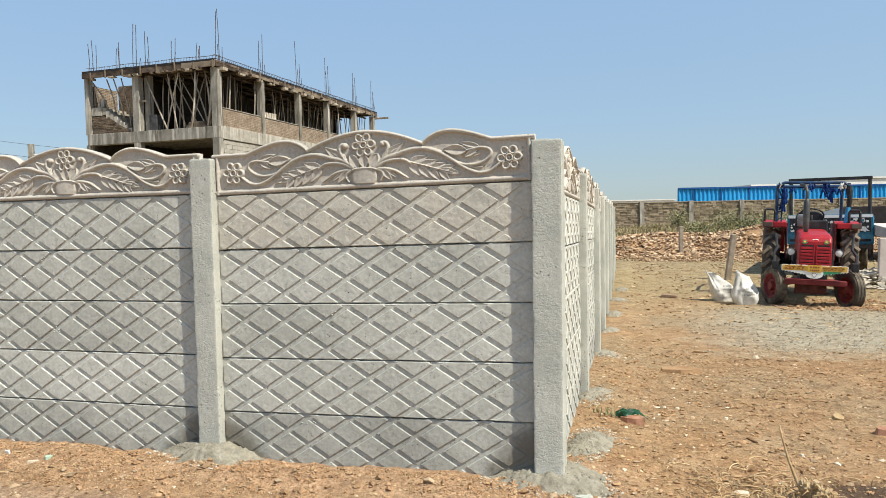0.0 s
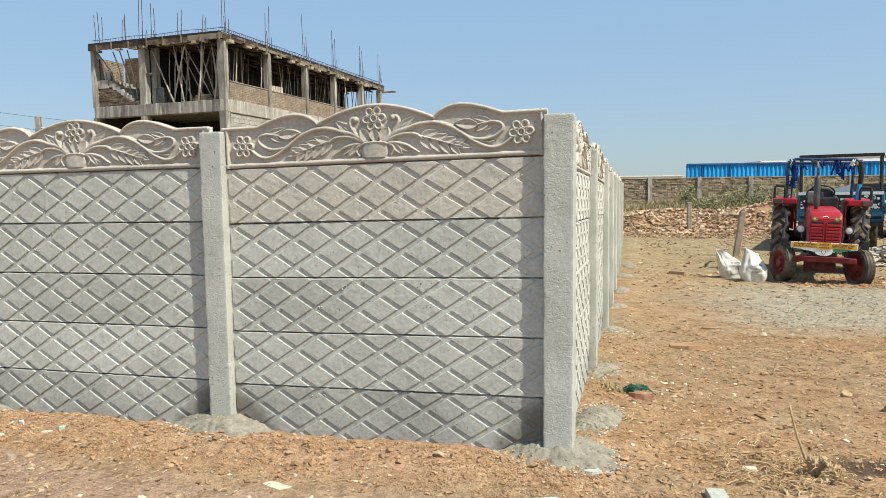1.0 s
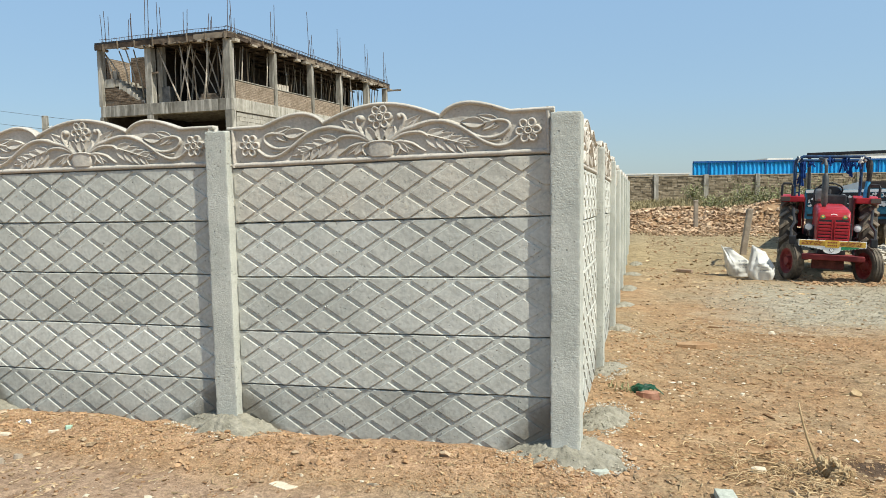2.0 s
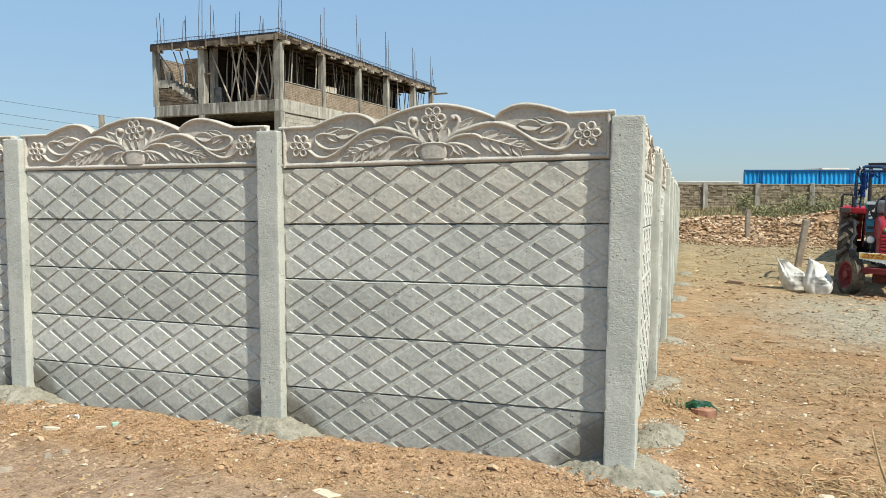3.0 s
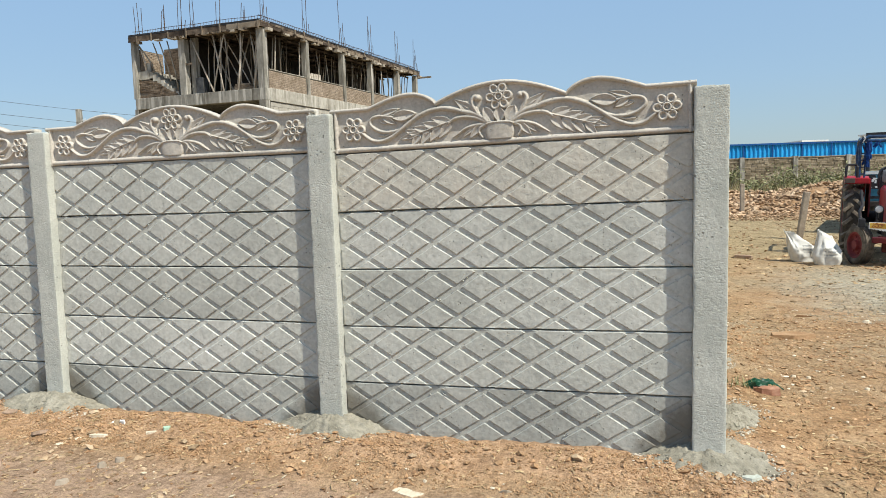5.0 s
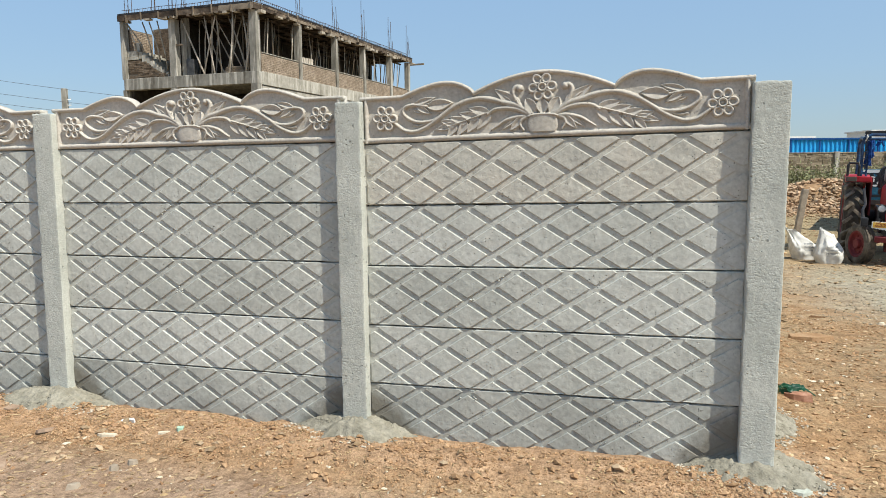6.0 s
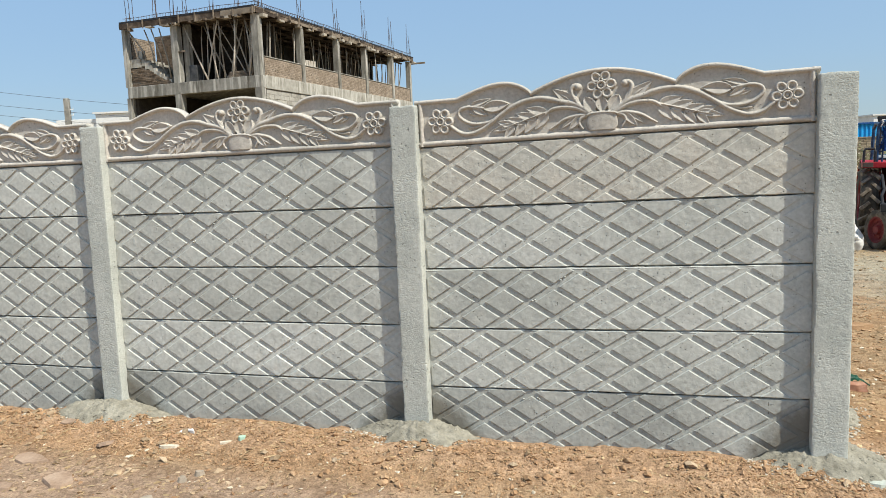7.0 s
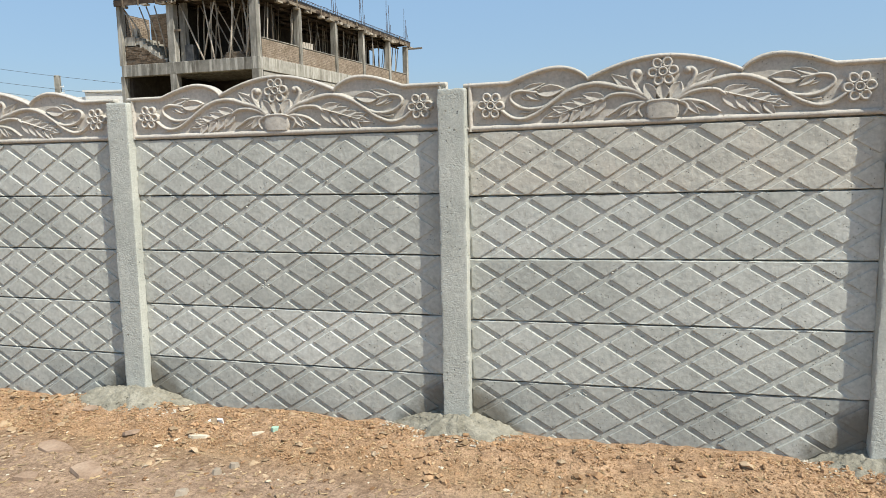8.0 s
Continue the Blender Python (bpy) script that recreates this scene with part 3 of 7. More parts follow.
def make_plank(name, material, seed):
    """A cast plank with raised diamonds between sunken channels. Its face lies at y = 0, its middle at x = 0, its top at z = 0."""
    r = random.Random(seed)
    bm = bmesh.new()
    h = PLANK - 0.007
    # slab with slightly uneven rounded long edges
    n = 40
    prof = [(RISE, -h), (RISE - 0.002, -h + 0.004), (RISE, -h + 0.008), (RISE, -0.0078), (RISE - 0.0015, -0.006), (RISE + 0.004, 0.0), (0.046, 0.0), (0.046, 0.016), (0.062, 0.016), (0.062, -h)]
    rings = []
    for i in range(n + 1):
        x = -LEN / 2 - 0.03 + (LEN + 0.06) * i / n
        rings.append([bm.verts.new((x, y, z + r.uniform(-0.0024, 0.0024))) for y, z in prof])
    for u, w in zip(rings, rings[1:]):
        for k in range(len(prof)):
            bm.faces.new((u[k], u[(k + 1) % len(prof)], w[(k + 1) % len(prof)], w[k]))
    bm.faces.new(rings[0][::-1])
    bm.faces.new(rings[-1])
    # diamonds
    for row in range(5):
        zc = -0.015 - row * PLANK / 4
        off = 0.0 if row % 2 else PITCH / 2
        for k in range(-4, 5):
            xc = off + (k - 0.5) * PITCH + 0.003
            hx, hz = HALF_X, HALF_Z
            j = lambda: r.uniform(-0.0016, 0.0016)
            big = [(xc + hx + j(), zc + j()), (xc + j(), zc + hz + j()), (xc - hx + j(), zc + j()), (xc + j(), zc - hz + j())]
            small = [(xc + (x - xc) * 0.935, zc + (z - zc) * 0.935) for x, z in big]
            o = clipped(big, -LEN / 2 + 0.004, LEN / 2 - 0.004, -h + 0.001, -0.001)
            t = clipped(small, -LEN / 2 + 0.008, LEN / 2 - 0.008, -h + 0.004, -0.004)
            if len(o) < 3 or len(o) != len(t):
                continue
            y_top = r.uniform(-0.0006, 0.0006)
            vo = [bm.verts.new((x, RISE + 0.004, z)) for x, z in o]
            vt = [bm.verts.new((x, y_top, z)) for x, z in t]
            mid = [bm.verts.new((a[0] * 0.93 + b[0] * 0.07, 0.0022, a[1] * 0.93 + b[1] * 0.07)) for a, b in zip(o, t)]
            m = len(o)
            for i in range(m):
                bm.faces.new((vo[i], vo[(i + 1) % m], mid[(i + 1) % m], mid[i]))
                bm.faces.new((mid[i], mid[(i + 1) % m], vt[(i + 1) % m], vt[i]))
            bm.faces.new(vt)
    # clots of mortar left on the face
    for c in range(2):
        cx, cz = r.uniform(-0.85, 0.85), r.uniform(-h + 0.03, -0.03)
        for k in range(r.randint(3, 9)):
            x, z, s = cx + r.gauss(0, 0.035), cz + r.gauss(0, 0.02), r.uniform(0.003, 0.009)
            if not -h + 0.015 < z < -0.015:
                continue
            rim = [bm.verts.new((x + s * r.uniform(0.6, 1.3) * math.cos(q * math.pi / 3), 0.004, z + s * r.uniform(0.5, 1.0) * math.sin(q * math.pi / 3))) for q in range(6)]
            tip = bm.verts.new((x + r.uniform(-0.3, 0.3) * s, -0.002 - 0.12 * s, z + 0.2 * s))
            for q in range(6):
                bm.faces.new((rim[q], rim[(q + 1) % 6], tip))
    me = bpy.data.meshes.new(name)
    bmesh.ops.recalc_face_normals(bm, faces=bm.faces)
    bm.to_mesh(me)
    bm.free()
    me.materials.append(material)
    return me


def crest(x):
    """The height of the ornamental panel's upper edge, x from its middle."""
    a = np.abs(x)
    mid = 0.247 + 0.091 * np.cos(np.clip(a / 0.36, 0, 1) * math.pi / 2) ** 0.9
    t = np.clip((a - 0.36) / 0.40, 0, 1)
    hump = 0.247 + 0.064 * np.sin(np.pi * np.clip(t, 0, 1) ** 0.72) ** 1.0 + 0.004 * t
    return np.where(a < 0.36, mid, hump)


def relief(x, z):
    """The cast relief of the ornamental panel: height over its background."""
    a = np.abs(x)
    h = np.zeros_like(x)

    def lay(v):
        np.maximum(h, v, out=h)

    def seg(px, pz, ax, az, bx, bz):
        dx, dz = bx - ax, bz - az
        t = np.clip(((px - ax) * dx + (pz - az) * dz) / (dx * dx + dz * dz), 0, 1)
        return np.hypot(px - ax - t * dx, pz - az - t * dz), t

    def vine(pts, r0, r1, up):
        n = len(pts) - 1
        for i in range(n):
            d, t = seg(a, z, *pts[i], *pts[i + 1])
            r = r0 + (r1 - r0) * (i + t) / n
            lay(up * np.sqrt(np.clip(1 - (d / r) ** 2, 0, 1)))

    def curve(ctrl, k=6):
        """Points on a smooth line through the given ones."""
        out = []
        for i in range(len(ctrl) - 1):
            p0, p1, p2, p3 = (np.array(ctrl[max(0, min(len(ctrl) - 1, i + o))]) for o in (-1, 0, 1, 2))
            for s in range(k):
                t = s / k
                out.append(tuple(0.5 * (2 * p1 + (p2 - p0) * t + (2 * p0 - 5 * p1 + 4 * p2 - p3) * t * t + (3 * p1 - p0 - 3 * p2 + p3) * t ** 3)))
        return out + [tuple(ctrl[-1])]

    def blade(bx, bz, tx, tz, width, up, fat=0.75):
        """A pointed leaf from its base to its tip, creased along the middle, with sharp raised edges."""
        dx, dz = tx - bx, tz - bz
        ln = math.hypot(dx, dz)
        u = ((a - bx) * dx + (z - bz) * dz) / ln ** 2
        w = np.abs((a - bx) * dz - (z - bz) * dx) / ln
        half = width * np.sin(np.pi * np.clip(u, 0, 1) ** fat) ** 0.85 + 1e-6
        s = w / half
        lay(np.where((u > 0) & (u < 1) & (s < 1), up * (0.42 + 0.58 * np.clip(s, 0, 1)) * np.clip((1 - s) * half / 0.003, 0, 1) ** 0.5, 0))

    def flower(cx, cz, size, src):
        d = np.hypot(src - cx, z - cz) / size
        for k in range(6):
            ang = radians(60 * k + 4)
            u = ((src - cx) * math.cos(ang) + (z - cz) * math.sin(ang)) / size
            w = np.abs(-(src - cx) * math.sin(ang) + (z - cz) * math.cos(ang)) / size
            wide = 0.350 * np.clip((u + 0.05) / 0.5, 0.25, 1)
            edge = (1 - np.sqrt(((u - 0.61) / 0.39) ** 2 + (w / wide) ** 2)) * 0.30
            rim = 0.24 + 0.76 * np.clip(1 - ((edge - 0.080) / 0.092) ** 2, 0, 1) ** 0.5
            lay(np.where((edge > 0) & (u > 0.1), 0.026 * rim * np.clip(edge / 0.02, 0, 1) ** 0.5, 0))
        h[...] = np.where(d < 0.34, 0.010, h)
        lay(0.030 * np.sqrt(np.clip(1 - ((d - 0.25) / 0.10) ** 2, 0, 1)))
        lay(0.024 * np.sqrt(np.clip(1 - (d / 0.15) ** 2, 0, 1)))

    top = crest(x)
    lay(0.027 * np.clip(1 - ((top - z - 0.011) / 0.0125) ** 2, 0, 1) ** 0.45)
    lay(0.024 * np.clip(1 - ((a - 0.968) / 0.012) ** 2, 0, 1) ** 0.4)
    lay(0.022 * np.sqrt(np.clip(1 - ((z - 0.015) / 0.015) ** 2, 0, 1)))
    # leaves that lie behind the vines
    blade(0.115, 0.155, 0.252, 0.256, 0.034, 0.022, 0.60)
    blade(0.150, 0.165, 0.215, 0.225, 0.014, 0.022)
    # a feathered leaf: short overlapping leaflets along a bowed rib, from its tip back to its foot
    for k in range(3, -1, -1):
        t = 0.03 + 0.20 * k
        bx, bz = 0.268 + 0.30 * t, 0.136 - 0.066 * t - 0.016 * math.sin(math.pi * t)
        for side, spread in ((1, 29), (-1, 36)):
            ang, ln = radians(-13 + side * spread), (0.124 - 0.044 * t) * (1 if side > 0 else 0.90)
            blade(bx, bz, bx + ln * math.cos(ang), bz + ln * math.sin(ang), 0.027 - 0.008 * t, 0.022 - 0.0016 * (3 - k), 0.62)
    blade(0.462, 0.086, 0.580, 0.058, 0.020, 0.021, 0.70)
    vine(curve([(0.275, 0.138), (0.35, 0.118), (0.45, 0.088), (0.53, 0.067)]), 0.005, 0.002, 0.023)
    blade(0.619, 0.183, 0.476, 0.197, 0.032, 0.026, 0.85)
    blade(0.690, 0.200, 0.572, 0.230, 0.018, 0.024)
    blade(0.660, 0.196, 0.560, 0.214, 0.010, 0.022)
    blade(0.675, 0.186, 0.596, 0.144, 0.018, 0.024)
    blade(0.700, 0.172, 0.640, 0.146, 0.010, 0.018)
    vine(curve([(0.70, 0.088), (0.66, 0.086), (0.62, 0.096), (0.585, 0.110)]), 0.006, 0.006, 0.016)
    vine(curve([(0.615, 0.184), (0.66, 0.192), (0.701, 0.196), (0.738, 0.188), (0.754, 0.169), (0.745, 0.143), (0.709, 0.117), (0.658, 0.103), (0.600, 0.106), (0.56, 0.118)]), 0.009, 0.010, 0.023)
    vine(curve([(0.800, 0.102), (0.748, 0.064), (0.691, 0.055), (0.638, 0.070), (0.586, 0.098), (0.523, 0.142), (0.461, 0.179), (0.391, 0.205), (0.322, 0.212), (0.254, 0.201), (0.206, 0.186), (0.139, 0.169), (0.092, 0.143), (0.055, 0.110)]), 0.010, 0.016, 0.026)
    vine(curve([(0.285, 0.128), (0.262, 0.145), (0.235, 0.154), (0.187, 0.156), (0.139, 0.149), (0.101, 0.134), (0.055, 0.108)]), 0.008, 0.015, 0.025)
    # leaves that droop beside the vase
    vine(curve([(0.065, 0.106), (0.12, 0.109), (0.188, 0.094), (0.232, 0.068), (0.265, 0.048)]), 0.014, 0.004, 0.022)
    blade(0.105, 0.106, 0.172, 0.036, 0.020, 0.024)
    blade(0.130, 0.104, 0.215, 0.044, 0.012, 0.020)
    vine(curve([(0.080, 0.106), (0.108, 0.092), (0.116, 0.070), (0.098, 0.040)]), 0.012, 0.006, 0.022)
    # scroll and facets over the vase
    vine(curve([(0.055, 0.108), (0.090, 0.140), (0.120, 0.170), (0.143, 0.208), (0.150, 0.240), (0.136, 0.258), (0.118, 0.258)]), 0.012, 0.013, 0.025)
    lay(0.032 * np.sqrt(np.clip(1 - (np.hypot(a - 0.116, z - 0.252) / 0.019) ** 2, 0, 1)))
    blade(0.030, 0.112, 0.086, 0.200, 0.032, 0.026, 1.25)
    blade(0.000, 0.108, 0.000, 0.196, 0.034, 0.028, 1.25)
    bowl = 0.078 - 0.010 * np.clip((z - 0.07) / 0.035, 0, 1) ** 2 - 0.012 * np.clip((0.06 - z) / 0.03, 0, 1) ** 2
    inside = (z > 0.028) & (z < 0.112)
    h[...] = np.where(inside & (a < bowl), np.minimum(h, 0.004), h)
    lay(np.where(inside, 0.030 * np.sqrt(np.clip(1 - (a / (bowl + 1e-6)) ** 2, 0, 1)) ** 0.3, 0))
    vine(curve([(0.0, 0.116), (0.05, 0.113), (0.074, 0.106)]), 0.009, 0.007, 0.034)
    flower(0.0, 0.251, 0.076, x)
    flower(0.857, 0.130, 0.074, a)
    return h


def make_ornament(name, nx, nz):
    """The ornamental top panel. Its background lies at y = 0.012, its foot at z = 0."""
    X = np.linspace(-LEN / 2 - 0.02, LEN / 2 + 0.02, nx)[None] * np.ones((nz, 1))
    Zt = np.linspace(0, 1, nz)[:, None]
    T = crest(X)
    Z = Zt * T
    Y = 0.008 - 0.82 * relief(X, Z) + 0.0012 * fbm(X, Z, 9, 3, 3)
    front = np.stack([X, Y, Z], -1).reshape(-1, 3)
    back = np.concatenate([np.stack([X[0], np.full(nx, 0.05), Z[0]], -1), np.stack([X[-1], np.full(nx, 0.05), Z[-1]], -1)])
    v = np.concatenate([front, back])
    i = (np.arange(nz - 1)[:, None] * nx + np.arange(nx - 1)[None]).reshape(-1)
    f = np.stack([i, i + 1, i + nx + 1, i + nx], 1).tolist()
    k, b0, b1, t0 = np.arange(nx - 1), nx * nz, nx * nz + nx, nx * (nz - 1)
    f += np.stack([b0 + k, b0 + k + 1, k + 1, k], 1).tolist()
    f += np.stack([t0 + k, t0 + k + 1, b1 + k + 1, b1 + k], 1).tolist()
    f += np.stack([b1 + k, b1 + k + 1, b0 + k + 1, b0 + k], 1).tolist()
    f += [tuple([i * nx for i in range(nz)] + [b1, b0]), tuple([b0 + nx - 1, b1 + nx - 1] + [i * nx + nx - 1 for i in range(nz - 1, -1, -1)])]
    return mesh_of(name, v.tolist(), f, M["ornament"], True)


def make_post(name, width, height, seed):
    """A cast post with rough faces and worn arrises, front at y = -0.057, foot at z = -0.3."""
    n, m = 190, 16
    y0, y1, w, c = -0.057, 0.11, width / 2, 0.006
    ring = [(-w + c + (2 * w - 2 * c) * k / m, y0) for k in range(m + 1)]
    ring += [(w - 0.3 * c, y0 + 0.3 * c), (w, y0 + c)] + [(w, y0 + c + (y1 - y0 - 2 * c) * k / 7) for k in range(1, 8)]
    ring += [(w - c, y1), (-w + c, y1)] + [(-w, y1 - c - (y1 - y0 - 2 * c) * k / 7) for k in range(0, 8)] + [(-w + 0.3 * c, y0 + 0.3 * c)]
    px, py = np.array([p[0] for p in ring]), np.array([p[1] for p in ring])
    zs = np.concatenate([np.linspace(-0.3, height - 0.012, n), [height - 0.003, height]])
    along = np.concatenate([[0], np.cumsum(np.hypot(np.diff(px), np.diff(py)))])
    v = []
    for i, z in enumerate(zs):
        shrink = 1.0 if i < n else (0.988 if i == n else 0.95)
        zz = np.full(len(px), z)
        rough = 0.0008 * fbm(along * 1.0 + seed, zz * 0.6, 70, 2, seed) + 0.0003 * fbm(along + seed, zz * 0.5, 12, 2, seed + 4)
        edge = 0.0017 * np.maximum(0, fbm(zz * 1.0 + 7 * seed, along * 4, 34, 3, seed + 9))
        nx, ny = np.sign(px) * (np.abs(px) > w - c), np.where(py < y0 + 0.5 * c, -1.0, 0.0)
        corner = (np.abs(px) > w - 1.5 * c) & (py < y0 + 1.2 * c)
        x = px * shrink + nx * rough - np.sign(px) * corner * edge
        y = (py - 0.008) * shrink + 0.008 + ny * rough + corner * edge
        zt = zz + (0.004 * fbm(px, py, 30, 2, seed) if i >= n else 0)
        v += np.stack([x, y, zt], -1).tolist()
    q, f = len(ring), []
    for i in range(len(zs) - 1):
        for k in range(q):
            f.append((i * q + k, i * q + (k + 1) % q, (i + 1) * q + (k + 1) % q, (i + 1) * q + k))
    f.append(tuple(range((len(zs) - 1) * q, len(zs) * q)))
    me = mesh_of(name, v, f, M["post"], True)
    me.set_sharp_from_angle(angle=radians(38))
    return me


def make_footing(name, rx, ry, h, seed):
    """A trowelled heap of mortar round a post's foot, flat on top, crumbling at its edge."""
    n, rings = 120, 34
    t = np.linspace(0, 2 * math.pi, n, endpoint=False)
    lob = 1 + 0.12 * np.sin(2 * t + seed) + 0.07 * np.sin(3 * t + 2 * seed) + 0.05 * np.sin(7 * t + seed) + 0.04 * np.sin(13 * t + 3 * seed) + 0.025 * np.sin(29 * t + seed)
    v, f = [(0, 0, h)], []
    for i in range(1, rings + 1):
        s = i / rings
        x, y = rx * s * lob * np.cos(t), ry * s * lob * np.sin(t)
        lumps = fbm(x + seed, y, 9, 3, seed)
        z = h * (1 - s ** 1.7) ** 0.85 * (1 + 0.07 * lumps) + 0.007 * fbm(x, y + seed, 26, 2, seed) * (0.3 + s) + 0.010 * np.maximum(0, fbm(x + 3, y + seed, 70, 2, seed)) - 0.05 * (i == rings)
        v += np.stack([x, y, z], -1).tolist()
    for k in range(n):
        f.append((0, 1 + k, 1 + (k + 1) % n))
        for i in range(rings - 1):
            a = 1 + i * n
            f.append((a + k, a + n + k, a + n + (k + 1) % n, a + (k + 1) % n))
    return mesh_of(name, v, f, M["footing"], True)


plank_meshes = [make_plank("panel", M["panel"], s) for s in range(7)]
stained_mesh = make_plank("panel", M["stained"], 21)
damp_meshes = [make_plank("panel", M["damp"], s) for s in (11, 12)]
ornament_near, ornament_far = make_ornament("ornamental_panel", 760, 132), make_ornament("ornamental_panel", 200, 40)
post_meshes = [make_post("post", 0.150, 1.85, s) for s in (1, 2, 3)]
corner_post = make_post("post", 0.162, 1.85, 6)
footing_meshes = [make_footing("mortar_footing", 0.39, 0.21, 0.118, 2), make_footing("mortar_footing", 0.37, 0.23, 0.115, 5), make_footing("mortar_footing", 0.38, 0.20, 0.118, 9)]


def wall_run(name, m, label, bays, detail, tilts, skip_first_post, drift=lambda s: (0.0, 0.0)):
    """A run of posts and planks along local -x from the corner, faces towards local -y."""
    root = thing(name, m, label, "wall", kind="structure")
    for k in range(bays + 1):
        if not (k == 0 and skip_first_post):
            p = part("post", corner_post if k == 0 else post_meshes[k % 3], None, root)
            dy, dz = drift(BAY * k)
            p.location = (-BAY * k + (0.010 if k == 0 else 0), dy, (0.018 if k == 0 else 0.0) + dz + 0.004 * math.sin(5.1 * k))
            p.rotation_euler = (0, radians(0.25 * math.sin(3.3 * k + 1)), 0)
    for k in range(bays):
        left, right = tilts[min(k, len(tilts) - 1)]
        lean = math.atan2(right - left, 1.94)
        (ya, za), (yb, zb) = drift(BAY * k), drift(BAY * (k + 1))
        turn, lean = math.atan2(ya - yb, BAY), lean + math.atan2(za - zb, BAY)
        for i in range(6):
            z = (left + right) / 2 - PLANK * (i - 1)
            r = random.Random(31 * k + i)
            me = (ornament_near if k < detail else ornament_far) if i == 0 else damp_meshes[k % 2] if i == 5 else stained_mesh if k == 0 and i == 1 and detail > 2 else plank_meshes[(k * 3 + i * 5 + (k * i) % 3) % 7]
            p = part("ornamental_panel" if i == 0 else "panel", me, None, root, "cast top panel with flowers, vines and a vase in relief" if i == 0 else "damp bottom panel" if i == 5 else "panel with yellowish cement stains" if me is stained_mesh else "")
            zz = (left + right) / 2 + 0.004 if i == 0 else z - 0.002
            p.location = (-BAY * (k + 0.5) + 0.003, (ya + yb) / 2 + r.uniform(-0.003, 0.003), zz + (za + zb) / 2)
            p.rotation_euler = (r.uniform(-0.003, 0.003), -lean + r.uniform(-0.001, 0.001), turn + r.uniform(-0.001, 0.001))
    return root


wall_run("precast_wall", pose(0, 0, 0), "grey precast concrete boundary wall with diamond panels and flowered top", 4, 3, [(1.618, 1.650), (1.622, 1.632), (1.615, 1.622)], False)
wall_run("precast_wall", pose(0.032, 0, -0.03, 0, 0, 90) @ Matrix.Diagonal((-1, 1, 1, 1)), "sunlit precast concrete boundary wall running back from the corner", 8, 2, [(1.622, 1.632)], True,
         lambda s: (0.014 * max(0.0, s - 4.0), -0.125 * float(step01(0.0, 9.0, s))))

FOOTINGS = [(0.0, 0.05, 0.98, 1.0, -0.045, 5), (-2.11, -0.02, 1.0, 0.98, -0.03, 0), (-4.22, -0.07, 1.08, 1.02, -0.035, 8), (-6.3, -0.05, 1.0, 0.9, -0.045, 0), (0.17, 0.72, 0.85, 0.75, -0.055, 84),
                                         (0.12, 2.08, 0.80, 0.62, -0.055, 80), (0.10, 4.2, 0.72, 0.62, -0.06, 95), (0.10, 6.3, 0.7, 0.5, -0.06, 85), (0.11, 8.4, 0.7, 0.5, -0.06, 90), (0.13, 10.5, 0.7, 0.5, -0.06, 90), (0.15, 12.6, 0.7, 0.5, -0.06, 90)]
for i, (x, y, s, h, zz, rz) in enumerate(FOOTINGS):
    f = new("mortar_footing", footing_meshes[(i + 1) % 3])
    f.matrix_world = pose(x, y, zz - 0.8 * float(dip(y)), 0, 0, rz) @ Matrix.Diagonal((s, s, h, 1))
    tagged(f, "grey trowelled mortar heaped round the foot of a post", "footing", "mortar footings")

# grit on the mortar and pale chips spilt round its rim
for name, n, lo, hi, s0, s1, mat, label in (("mortar_grit", 460, 0.05, 1.05, 0.002, 0.009, "footing", "rough mortar grit stuck on the post footings"), ("spilt_chips", 300, 0.86, 1.22, 0.003, 0.013, "white_stone", "pale mortar chips spilt round the post footings")):
    gx, gy, gz = [], [], []
    for i, (x, y, s, h, zz, rz) in enumerate(FOOTINGS[:7]):
        seed, rx, ry, hh = ((5, 0.37, 0.23, 0.115), (9, 0.38, 0.20, 0.118), (2, 0.39, 0.21, 0.118))[i % 3]
        t, q = rng.uniform(0, 2 * math.pi, n), np.sqrt(rng.uniform(lo ** 2, hi ** 2, n))
        lob = 1 + 0.12 * np.sin(2 * t + seed) + 0.07 * np.sin(3 * t + 2 * seed) + 0.05 * np.sin(7 * t + seed)
        u, w = rx * s * q * lob * np.cos(t), ry * s * q * lob * np.sin(t)
        c, d = math.cos(radians(rz)), math.sin(radians(rz))
        px, py = x + u * c - w * d, y + u * d + w * c
        top = zz - 0.8 * dip(y) + hh * h * np.clip(1 - q ** 1.7, 0, 1) ** 0.85
        ok = ((py < -0.01) | (px > 0.02)) & ((fbm(px, py, 6, 2, 3) > -0.1) | (name == "mortar_grit"))
        gx.append(px[ok]), gy.append(py[ok]), gz.append(np.maximum(top, ground_z(px, py))[ok])
    gx, gy, gz = np.concatenate(gx), np.concatenate(gy), np.concatenate(gz)
    pebbles(name, gx, gy, s0 + (s1 - s0) * rng.uniform(0, 1, len(gx)) ** (2.5 if name == "mortar_grit" else 1.4), M[mat], label, "grit" if name == "mortar_grit" else "chips", 0.7, 0.3, gz)


